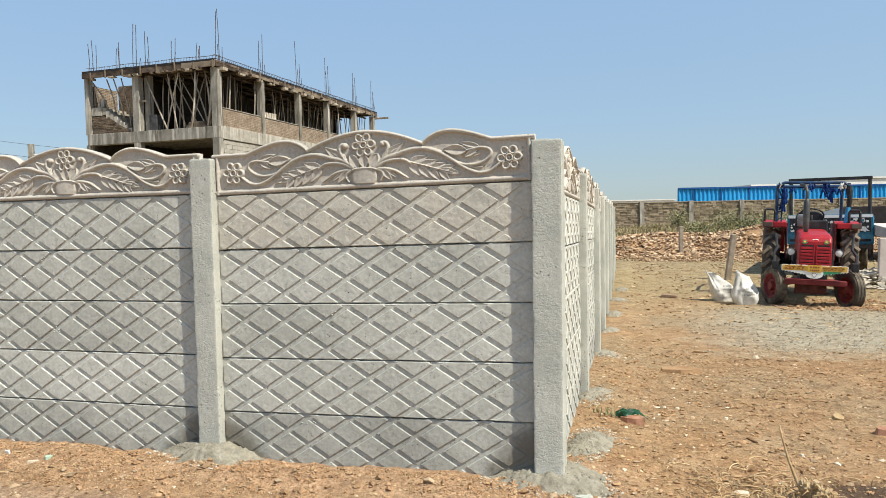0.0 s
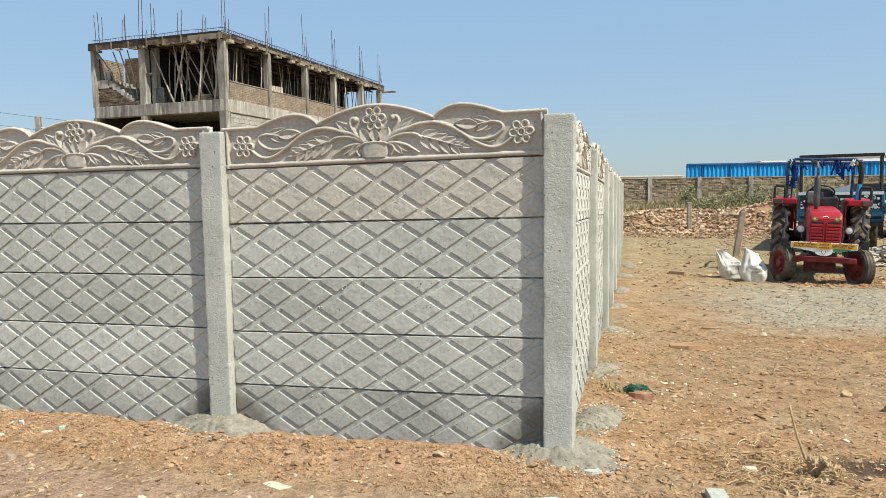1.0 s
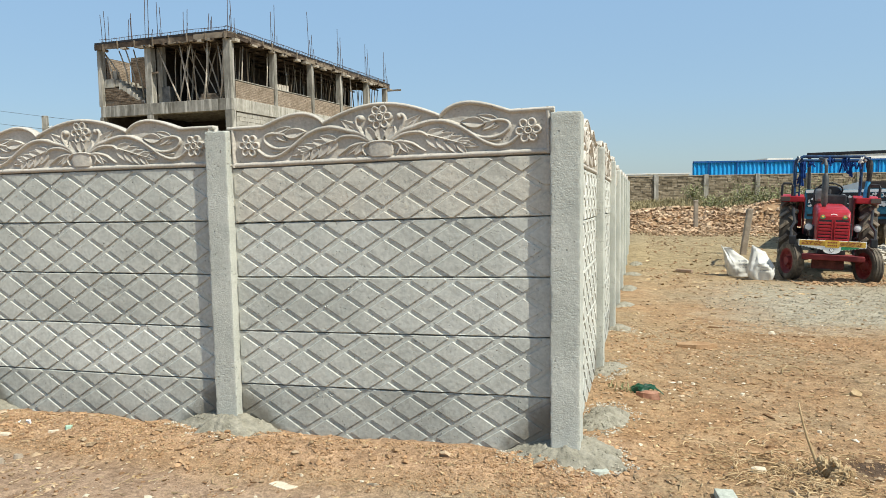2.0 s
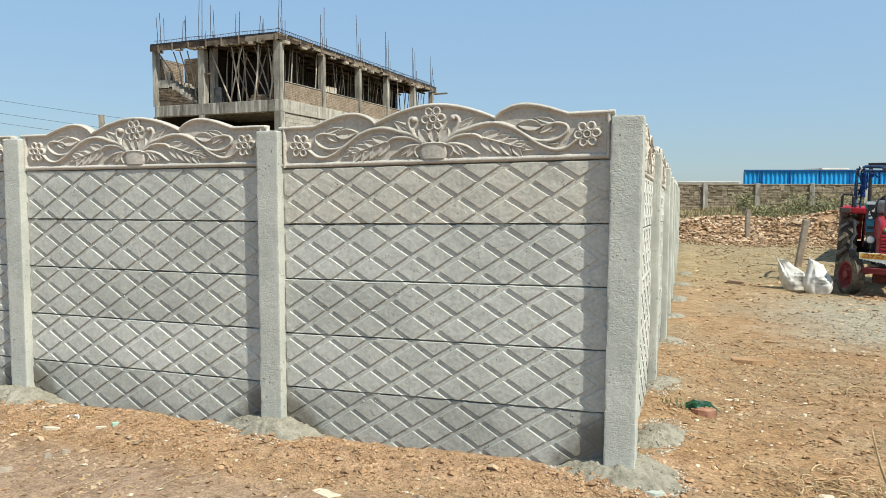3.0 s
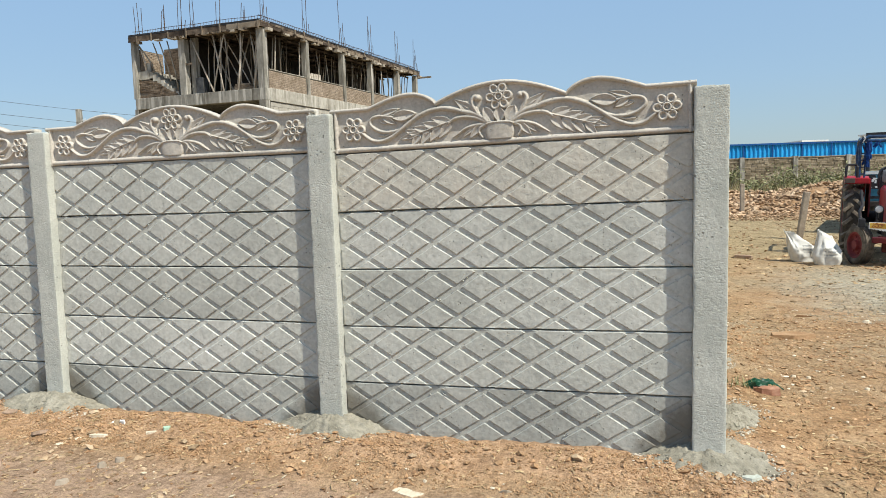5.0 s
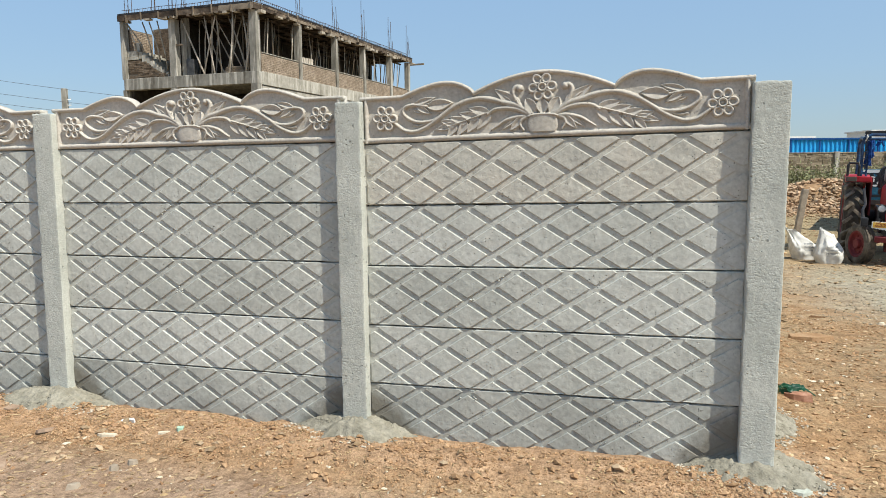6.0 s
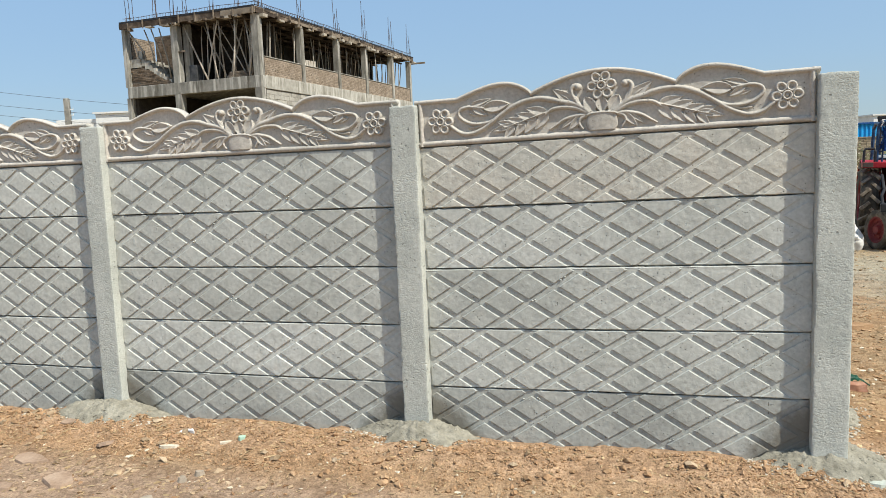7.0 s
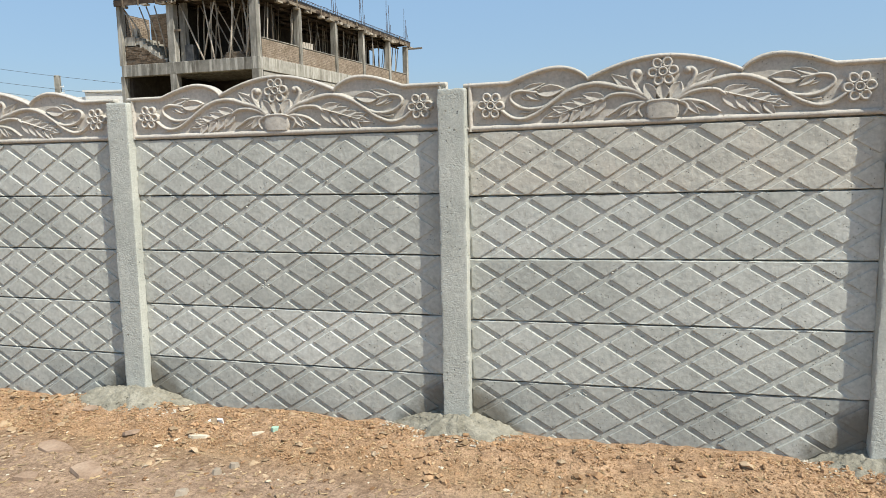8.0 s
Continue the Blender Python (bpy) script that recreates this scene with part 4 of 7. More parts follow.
# ---- the unfinished building ----
def brick_wall(name, root, x0, x1, y, z0, z1, axis, material, size=(0.23, 0.075), thick=0.10, seed=0, top=None, label="", uneven=0.007):
    """Courses of bricks proud of a mortar core. axis 'x': along the front, 'y': along the side, at the other coordinate y; top(u) gives a sloping upper edge."""
    r = random.Random(seed)
    v, f = [], []

    def brick(u0, u1, a0, a1, d0, d1):
        c = [(u, d, a) for d in (d0, d1) for a in (a0, a1) for u in (u0, u1)]
        n = len(v)
        for u, d, a in c:
            p = (u, y + d, a) if axis == "x" else (y + d, u, a)
            v.append(p)
        for q in ((0, 1, 3, 2), (4, 6, 7, 5), (0, 4, 5, 1), (2, 3, 7, 6), (0, 2, 6, 4), (1, 5, 7, 3)):
            f.append(tuple(n + k for k in q))
    row, z = 0, z0
    out = -1 if axis == "x" else 1
    while z < z1 - 0.01:
        u = x0 - (size[0] / 2 if row % 2 else 0)
        while u < x1:
            a, b = max(u, x0), min(u + size[0] - 0.012, x1)
            lim = z1 if top is None else min(z1, top((a + b) / 2))
            if b - a > 0.04 and z + size[1] * 0.6 < lim:
                d = r.uniform(-uneven, uneven)
                brick(a, b, z, min(z + size[1] - 0.012, lim), out * (thick + d), 0)
            u += size[0]
        z += size[1]
        row += 1
    ob = new(name, mesh_of(name, v, f, material))
    ob.parent = root
    tagged(ob, label)
    bm = bmesh.new()
    if top is None:
        if axis == "x":
            box(bm, x0, x1, y + (0.02 if out > 0 else -thick + 0.014), y + (thick - 0.014 if out > 0 else -0.02 + 0.04), z0, z1 - 0.01)
        else:
            box(bm, y - 0.04, y + thick - 0.014, x0, x1, z0, z1 - 0.01)
    else:
        n = 24
        us = [x0 + (x1 - x0) * i / n for i in range(n + 1)]
        poly = [(x0, z0), (x1, z0)] + [(u, max(z0 + 0.01, min(z1, top(u)) - 0.03)) for u in us[::-1]]
        prism(bm, poly, y - thick + 0.014, y + 0.02)
    part("mortar_core", bm, M["mortar"], ob)
    return ob


def make_building():
    root = thing("unfinished_building", pose(-16.923, 23.62, 0, 0, 0, -3.36), "unfinished concrete frame building with brick infill, timber props and rebar", "building")
    r = random.Random(4)
    L, W = 7.1, 16.75
    Z1, Z1T, Z2, Z2T = 5.17, 5.68, 8.17, 8.53
    side_cols = [0, 3.57, 7.1, 10.3, 13.86, 16.6]
    stair_x, stair_y = -4.55, 4.2          # the stairwell stays open to the sky

    def block(name, x0, x1, y0, y1, z0, z1, mat, label="", bevel=0.0, parent=None):
        bm = bmesh.new()
        box(bm, x0, x1, y0, y1, z0, z1, bevel)
        return part(name, bm, M[mat], parent or root, label)

    def column(x, y, z0, z1, w=0.31, d=0.31, mat="raw"):
        block("column", x - w / 2, x + w / 2, y - d / 2, y + d / 2, z0, z1, mat, "", 0.015)

    # columns of both storeys
    for x, w in ((-7.08, 0.20), (-4.30, 0.35), (-0.12, 0.34)):
        column(x, 0.16, -0.3, Z1 + 0.02, w)
        column(x, 0.16, Z1T - 0.02, Z2 + 0.04 if x > -7 else Z2T + 0.06, w)
    for y in side_cols[1:]:
        column(-0.16, y, -0.3, Z1 + 0.02)
        column(-0.10, y, Z1T - 0.02, Z2 + 0.04, 0.30, 0.24, "raw")
        column(-4.4, y, Z1T - 0.02, Z2 + 0.04)
        column(-6.9, y, Z1T - 0.02, Z2 + 0.04)
    block("pier", -4.10, -3.80, 0.35, 0.60, Z1T - 0.01, Z2 + 0.06, "raw", "grey concrete pier beside the stairwell", 0.01)
    # first-floor slab and beams
    block("floor_slab", -L, 0, 0.35, W, Z1 + 0.33, Z1T - 0.01, "raw")
    block("beam", -L, 0.06, 0.0, 0.34, Z1, Z1T, "raw", "", 0.02)
    block("beam", -0.34, 0.05, 0.36, W, Z1 - 0.02, Z1T + 0.03, "pale_raw", "beam streaked with pale mortar drips", 0.02)
    for k in range(16):
        y = 0.5 + k * 1.02 + r.uniform(-0.3, 0.3)
        block("mortar_drip", 0.051, 0.058, y, y + r.uniform(0.03, 0.10), Z1 + r.uniform(0.0, 0.35), Z1T + 0.02, "pale_raw")
    # roof slab in its shuttering
    bm = bmesh.new()
    box(bm, stair_x, 0.04, -0.10, stair_y, Z2 + 0.16, Z2T - 0.03)
    box(bm, -L, 0.04, stair_y, W + 0.10, Z2 + 0.16, Z2T - 0.03)
    box(bm, -L + 0.05, stair_x, -0.10, 0.22, Z2 + 0.12, Z2T - 0.03)
    part("roof_slab", bm, M["raw"], root)
    # edge boards: long weathered planks with a strip of black sheeting over them, clamped by battens
    x = -L - 0.02
    while x < 0.05:
        x1 = min(x + r.uniform(1.3, 2.3), 0.10)
        block("edge_board", x, x1 - 0.02, -0.17 - r.uniform(0, 0.02), -0.12, Z2 + 0.05 + r.uniform(-0.03, 0.03), Z2T - 0.085, "tan_wood" if x > -1.9 else "plank_wood")
        x = x1
    block("sheeting", -L, 0.02, -0.185, -0.11, Z2T - 0.08, Z2T, "black", "strip of black plastic sheeting")
    for k in range(8):
        xx = -L + 0.45 + k * 0.93 + r.uniform(-0.1, 0.1)
        block("batten", xx, xx + 0.055, -0.215, -0.17, Z2 - 0.02, Z2T - r.uniform(0.0, 0.09), "tan_wood")
    y = -0.15
    while y < W + 0.1:
        y1 = min(y + r.uniform(1.2, 2.6), W + 0.2)
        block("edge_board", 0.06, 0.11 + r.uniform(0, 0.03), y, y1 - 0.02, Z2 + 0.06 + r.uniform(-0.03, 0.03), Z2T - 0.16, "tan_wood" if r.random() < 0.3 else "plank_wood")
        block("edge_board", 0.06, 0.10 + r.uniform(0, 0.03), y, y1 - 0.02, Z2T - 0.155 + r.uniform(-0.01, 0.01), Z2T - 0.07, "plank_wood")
        y = y1
    block("sheeting", 0.05, 0.12, 0.6, W + 0.2, Z2T - 0.065, Z2T, "black", "strip of black plastic sheeting")
    for k in range(17):
        yy = 0.35 + k * 0.98 + r.uniform(-0.15, 0.15)
        block("batten", 0.12, 0.17, yy, yy + 0.055, Z2 - 0.02, Z2T - r.uniform(-0.06, 0.12), "tan_wood")
    # pale wedges and packing on the column heads and prop heads
    for k in range(22):
        yy = r.choice(side_cols) + r.uniform(-0.6, 0.6) if k < 12 else r.uniform(0.2, W)
        block("packing", -0.05, 0.13 + r.uniform(0, 0.12), yy, yy + r.uniform(0.12, 0.5), Z2 - r.uniform(0.02, 0.09), Z2 + 0.05, "pole_wood")
    for k in range(15):
        xx = -L + 0.3 + r.uniform(0, L - 0.6)
        block("packing", xx, xx + r.uniform(0.12, 0.4), -0.2, 0.05, Z2 - r.uniform(0.0, 0.06), Z2 + 0.04, "pole_wood" if r.random() < 0.5 else "tan_wood")
    block("bearer", -0.2, 0.95, W + 0.02, W + 0.12, Z2 - 0.12, Z2 - 0.02, "tan_wood", "bearer that sticks out past the roof")
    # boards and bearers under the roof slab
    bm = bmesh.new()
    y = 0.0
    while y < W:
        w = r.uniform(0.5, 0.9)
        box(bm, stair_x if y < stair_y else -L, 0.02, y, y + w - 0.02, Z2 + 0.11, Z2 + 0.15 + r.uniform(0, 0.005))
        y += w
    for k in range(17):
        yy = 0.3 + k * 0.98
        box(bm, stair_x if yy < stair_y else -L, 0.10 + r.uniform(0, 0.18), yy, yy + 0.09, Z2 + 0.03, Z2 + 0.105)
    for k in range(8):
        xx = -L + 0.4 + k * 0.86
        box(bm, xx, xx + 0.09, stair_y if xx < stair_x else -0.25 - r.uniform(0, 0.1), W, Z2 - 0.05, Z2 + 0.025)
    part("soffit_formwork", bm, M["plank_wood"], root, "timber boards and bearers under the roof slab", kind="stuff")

    # props, each a slightly crooked pole
    def prop(x, y, dx, dy, rad, mat="pole_wood", z0=Z1T - 0.01):
        bm = bmesh.new()
        z1 = Z2 + 0.0
        mid = [(x + dx * t + 0.05 * math.sin(3 * t + x), y + dy * t + 0.04 * math.sin(4 * t + y), z0 + (z1 - z0) * t) for t in (0, 0.33, 0.66, 1)]
        tube(bm, mid, rad, 6, rad * 0.8)
        part("prop", bm, M[mat], root, smooth=True)
    # the front row, feet and heads as they lean: (foot, head) along the front
    for foot, head, y in ((-2.72, -3.95, 0.15), (-2.60, -2.45, 0.5), (-2.05, -3.30, 0.7), (-1.95, -2.10, 0.35), (-1.52, -3.05, 0.9), (-1.35, -1.20, 0.1), (-1.05, -2.60, 0.8), (-0.95, -0.55, 0.6),
                          (-0.75, -1.75, 0.5), (-0.62, -0.30, 0.2), (-3.35, -3.10, 0.9), (-3.05, -2.75, 1.3), (-2.30, -1.55, 1.2), (-1.70, -0.80, 1.4), (-0.42, -1.30, 1.1), (-3.55, -3.45, 0.8), (-2.90, -2.05, 0.3), (-2.20, -2.70, 0.2), (-1.15, -0.95, 0.9), (-1.85, -1.30, 0.6), (-0.55, -0.85, 0.3)):
        prop(foot, y, head - foot, r.uniform(-0.15, 0.15), r.uniform(0.028, 0.042), "pole_wood")
    for foot, head, z0 in ((-6.10, -6.95, Z1T + 1.2), (-5.70, -6.05, Z1T + 1.0), (-5.25, -5.65, Z1T + 0.7), (-4.85, -5.20, Z1T + 0.3), (-6.55, -6.95, Z1T + 1.2)):
        prop(foot, 0.25, head - foot, 0.0, 0.036, "pole_wood", z0)
    for a, b in zip(side_cols, side_cols[1:]):
        for k in range(14):
            y = a + (b - a) * (k + 0.5 + r.uniform(-0.3, 0.3)) / 14
            prop(-0.30 - r.uniform(0, 1.3), y, r.uniform(-0.25, 0.2), r.uniform(-0.5, 0.5), r.uniform(0.022, 0.038), "pole_wood" if k % 3 else "tan_wood")
    for k in range(34):
        prop(r.uniform(-6.4, -1.8), r.uniform(1.6 if k % 2 else 5.0, W - 1), r.uniform(-0.6, 0.6), r.uniform(-0.6, 0.6), r.uniform(0.026, 0.042), "tan_wood")
    # walls
    top = 6.50
    for a, b in zip(side_cols, side_cols[1:]):
        brick_wall("brick_parapet", root, a + (0.42 if a == 0 else 0.15), b - 0.15, -0.10, Z1T + 0.03, top, "y", M["brick"], seed=1 + int(a), label="unplastered brown brick parapet")
        block("coping", -0.12, 0.015, a + (0.42 if a == 0 else 0.15), b - 0.15, top, top + 0.025, "pale_raw", "smeared mortar on the parapet")
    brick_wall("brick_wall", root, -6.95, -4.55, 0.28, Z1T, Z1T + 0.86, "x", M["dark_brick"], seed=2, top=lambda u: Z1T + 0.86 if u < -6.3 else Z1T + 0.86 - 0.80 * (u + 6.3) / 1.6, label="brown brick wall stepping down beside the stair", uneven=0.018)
    brick_wall("brick_wall", root, 0.35, 1.8, -7.05, Z1T, Z1T + 2.28, "y", M["brick"], seed=3, label="brown brick wall beside the stair")
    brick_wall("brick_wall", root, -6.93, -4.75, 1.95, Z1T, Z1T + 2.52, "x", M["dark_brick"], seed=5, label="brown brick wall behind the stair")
    brick_wall("block_wall", root, 0.42, W - 0.2, -0.10, 0.0, Z1 - 0.02, "y", M["pale_block"], (0.40, 0.19), seed=4, label="grey block wall of the ground storey")
    # walls added inside, their near-black colour standing in for the rooms' shade
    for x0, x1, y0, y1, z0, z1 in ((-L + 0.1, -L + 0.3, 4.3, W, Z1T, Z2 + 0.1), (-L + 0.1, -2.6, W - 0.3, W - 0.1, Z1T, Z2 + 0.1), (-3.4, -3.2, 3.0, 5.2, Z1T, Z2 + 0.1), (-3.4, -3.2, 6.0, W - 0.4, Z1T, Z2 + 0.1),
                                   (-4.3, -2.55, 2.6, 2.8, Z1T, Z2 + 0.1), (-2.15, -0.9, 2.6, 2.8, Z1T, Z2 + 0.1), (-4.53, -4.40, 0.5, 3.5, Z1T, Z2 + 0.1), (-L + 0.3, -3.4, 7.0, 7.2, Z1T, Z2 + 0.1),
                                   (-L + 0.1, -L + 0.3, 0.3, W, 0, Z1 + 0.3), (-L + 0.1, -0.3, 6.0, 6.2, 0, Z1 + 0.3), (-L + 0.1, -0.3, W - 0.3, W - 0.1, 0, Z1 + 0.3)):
        block("inner_wall", x0, x1, y0, y1, z0, z1, "shaded_inside")
    # stair flight
    for k in range(8):
        x, z = -6.38 + k * 0.206, Z1T + 1.20 - k * 0.142
        block("step", x, x + 0.204, 0.20, 1.5, z - 0.30, z, "pale_raw", "bare concrete step")
    block("landing", -6.95, -6.39, 0.16, 1.5, Z1T + 0.86, Z1T + 1.24, "pale_raw", "bare concrete stair landing")
    block("landing_upstand", -6.60, -6.38, 0.3, 0.5, Z1T + 1.25, Z1T + 1.62, "pale_raw", "rough concrete upstand on the landing")
    # site clutter on the floor
    block("mixer_box", -3.75, -3.35, 0.20, 0.55, Z1T, Z1T + 0.72, "gunmetal", "grey metal box on the open floor", 0.02)
    block("bracket", -4.12, -3.80, 0.02, 0.10, Z1T + 1.30, Z1T + 1.37, "tan_wood")
    for k in range(5):
        block("stacked_board", -1.95 + 0.05 * k, -0.75 - 0.07 * k, 0.35, 0.75, Z1T + 0.002 + 0.062 * k, Z1T + 0.058 + 0.062 * k, "tan_wood")
    for k in range(5):
        y = 4.25 + k * 0.20
        bm = bmesh.new()
        box(bm, -0.03, 0.03, -0.09, 0.09, 0, 0.42)
        bd = part("board", bm, M["pole_wood"], root, "short pale board leaning on the parapet")
        bd.location, bd.rotation_euler = (-0.28, y, top - 0.06), (0, radians(-12 + 4 * k), 0)

    # rebar: starter bars over each column and a cage along the roof's edge
    def bars(x, y, hgts):
        for k, h in enumerate(hgts):
            bm = bmesh.new()
            px, py = x + (k % 2) * 0.20 - 0.10, y + (k // 2) * 0.2 - 0.1
            lean = r.uniform(-0.07, 0.07)
            tube(bm, [(px, py, Z2T - 0.1), (px + lean * 0.4, py, Z2T + h * 0.5), (px + lean, py + lean * 0.4, Z2T + h)], 0.014, 5)
            part("rebar", bm, M["rust"], root)
    for x, h in ((-6.9, (1.35, 1.5, 0.5, 1.3)), (-5.4, (1.0, 1.25, 1.1)), (-4.45, (2.0, 1.95, 0.9, 0.5)), (-3.75, (1.6, 1.35, 0.45)), (-2.35, (1.05, 1.15, 0.6)), (-1.05, (0.85, 0.7, 0.6))):
        bars(x, 0.3, h)
    for y, h in zip([0.2] + side_cols[1:], ((2.1, 2.2, 0.75, 0.6), (1.6, 1.9, 0.8, 0.5), (2.4, 1.2, 1.0, 0.5), (2.2, 1.7, 1.5, 0.6), (2.0, 1.7, 1.3, 0.6), (2.0, 1.3, 1.0, 0.5))):
        bars(-0.08, y + 0.15, h)
    bm = bmesh.new()
    for off in (0, 0.16):
        tube(bm, [(-L + t * L / 12, 0.05 + off * 0.3, Z2T + 0.04 + off + 0.02 * math.sin(5 * t)) for t in range(13)], 0.012, 4)
        tube(bm, [(-0.05 - off * 0.3, t * W / 24, Z2T + 0.04 + off + 0.02 * math.sin(3 * t)) for t in range(25)], 0.012, 4)
    for k in range(47):
        x = -L + 0.15 + k * 0.15
        tube(bm, [(x, 0.04, Z2T - 0.04), (x, 0.10, Z2T + 0.23)], 0.009, 4)
    for k in range(110):
        y = 0.2 + k * 0.15
        tube(bm, [(-0.04, y, Z2T - 0.04), (-0.10, y, Z2T + 0.23)], 0.009, 4)
    part("rebar_cage", bm, M["rust"], root, "thin rebar cage along the roof's edge", kind="stuff")


make_building()


# ---- far wall, sheds and horizon ----
def make_far_wall():
    root = thing("block_wall", pose(-0.56, 51.8, 0.50, 0, 0, 15.1), "weathered grey block compound wall with concrete pillars", "wall", kind="structure")
    r = random.Random(2)
    v, f = [], []
    n0, n1, top = -6.0, 60.0, 1.92
    for row in range(15):
        x = n0 - (0.2 if row % 2 else 0)
        while x < n1:
            d, z = r.uniform(-0.03, 0.03), row * 0.125 + r.uniform(-0.008, 0.008)
            x1 = x + r.uniform(0.27, 0.46)
            c = [(u, y, a) for y in (-0.12 - d, 0.0) for a in (z, z + 0.108) for u in (x, x1 - 0.025)]
            n = len(v)
            v += c
            f += [tuple(n + k for k in q) for q in ((0, 1, 3, 2), (4, 6, 7, 5), (0, 4, 5, 1), (2, 3, 7, 6), (0, 2, 6, 4), (1, 5, 7, 3))]
            x = x1
    ob = new("blocks", mesh_of("blocks", v, f, M["block"]))
    ob.parent = root
    tagged(ob, kind="stuff")
    bm = bmesh.new()
    box(bm, n0, n1, -0.085, 0.1, -0.3, top - 0.02)
    part("mortar_core", bm, M["far_mortar"], root)
    bm = bmesh.new()
    box(bm, n0, n1, -0.16, 0.12, top - 0.02, top + 0.05)
    part("coping", bm, M["block"], root)
    bm = bmesh.new()
    box(bm, n0, n1, -0.24, 0.1, -0.4, 0.05)
    part("plinth", bm, M["raw"], root)
    for x in (1.45, 5.15, 8.95, 12.7, 16.4, 20.1, 23.8, 27.5):
        bm = bmesh.new()
        box(bm, x - 0.17, x + 0.17, -0.26, 0.14, -0.2, top + 0.09, 0.02)
        part("pillar", bm, M["raw"], root)


def make_blue_sheds():
    root = thing("blue_shed", pose(4.06, 61.4, 0.5, 0, 0, 15.1), "long bright blue corrugated sheet-metal shed", "shed")
    bm = bmesh.new()
    n, w, top = 440, 40.0, 3.22
    rows = []
    for i in range(n + 1):
        x = w * i / n
        y = 0.10 if (i // 2) % 2 else 0.0
        rows.append((bm.verts.new((x, y, -0.5)), bm.verts.new((x, y, top))))
    for (a, b), (c, d) in zip(rows, rows[1:]):
        bm.faces.new((a, c, d, b))
    box(bm, 0, w, 0.14, 0.4, -0.5, top - 0.05)
    part("sheet_wall", bm, M["sheet_blue"], root)
    bm = bmesh.new()
    box(bm, -0.05, w, -0.10, 0.16, top - 0.06, top + 0.08)
    part("capping", bm, M["sheet_dark"], root)
    for k in range(17):
        bm = bmesh.new()
        x = 1.2 + k * 2.4
        box(bm, x, x + 0.10, -0.06, 0.02, -0.5, top - 0.06)
        part("seam", bm, M["sheet_dark"], root)
    for nm, p, sz, mat, lab in (("far_house", (14.35, 92, 0), (2.7, 5, 4.85), "plaster", "small far house with pale plaster walls"), ("far_house", (24.5, 98, 0), (9, 6, 5.7), "plaster", "low far house with pale plaster walls"),
                                ("far_shed", (-14, 128, 0), (22, 8, 4.2), "plaster", "long low white shed roof far off"), ("far_house", (-58.5, 60, 0), (9.0, 8, 8.6), "plaster", "white plastered house with a flat roof")):
        h = thing(nm, pose(*p, 0, 0, 15), lab, "house")
        bm = bmesh.new()
        box(bm, 0, sz[0], 0, sz[1], -0.5, sz[2], 0.03)
        part("wall", bm, M[mat], h)
        bm = bmesh.new()
        box(bm, -0.2, sz[0] + 0.2, -0.2, sz[1] + 0.2, sz[2], sz[2] + 0.18)
        part("roof", bm, M["plaster" if mat != "far_pink" else "far_pink"], h)
        if sz[2] > 8:
            bm = bmesh.new()
            box(bm, -4.6, -0.02, 0.5, sz[1], -0.5, 8.15, 0.03)
            part("wing", bm, M[mat], h, "lower wing with a flat roof")


def make_hills():
    n = 160
    v, f = [], []
    for i in range(n + 1):
        x = -900 + 2200 * i / n
        h = 8 + 22 * max(0.0, 0.35 + 0.5 * math.sin(i * 0.09 + 1) + 0.2 * math.sin(i * 0.31) + 0.08 * math.sin(i * 0.9))
        v += [(x, 1900, -20), (x, 1930, h), (x, 2100, -20)]
    for i in range(n):
        a = 3 * i
        f += [(a, a + 3, a + 4, a + 1), (a + 1, a + 4, a + 5, a + 2)]
    tagged(new("far_hills", mesh_of("far_hills", v, f, M["hill"], True)), "low hazy blue-grey hills on the horizon", "hills", kind="structure")


make_far_wall()
make_blue_sheds()
make_hills()


def make_poles():
    p = thing("utility_pole", pose(-37.0, 33.9, 0, 0, 0, 20), "square grey concrete utility pole carrying thin cables", "utility pole")
    bm = bmesh.new()
    box(bm, -0.16, 0.16, -0.14, 0.14, -0.4, 6.8, 0.02)
    part("shaft", bm, M["raw"], p)
    for z in (6.1, 5.75, 5.4):
        bm = bmesh.new()
        tube(bm, [(0.14, 0, z), (0.36, 0, z), (0.36, 0, z + 0.12)], 0.03, 6)
        part("insulator", bm, M["white"], p)
    for dz in (6.75, 5.95, 5.35):
        bm = bmesh.new()
        a, b, c = Vector((-53, 17, dz + 3.3)), Vector((-37.0, 33.75, dz)), Vector((-14, 58, dz - 1.9))
        pts = []
        for s, e in ((a, b), (b, c)):
            for k in range(13):
                t = k / 12
                q = s.lerp(e, t)
                pts.append((q.x, q.y, q.z - 0.25 * 4 * t * (1 - t)))
        del pts[13]
        tube(bm, pts, 0.011, 4)
        ob = part("overhead_cable", bm, M["cable"])
        tagged(ob, "thin dark overhead cable sagging between poles", "cable", "overhead cables")
    for x, y, h, lean, lab in ((2.66, 15.07, 1.14, 7, "short leaning tan stone post in dry ground"), (1.98, 22.3, 1.05, -1, "short tan stone post beside the rubble")):
        bm = bmesh.new()
        vs = box(bm, -0.07, 0.07, -0.06, 0.06, -0.25, h, 0.02)
        ob = part("stone_post", bm, M["tan_stone"])
        z = float(ground_z(x, y))
        ob.matrix_world = pose(x, y, z, 3, lean, 12)
        tagged(ob, lab, "post")


make_poles()


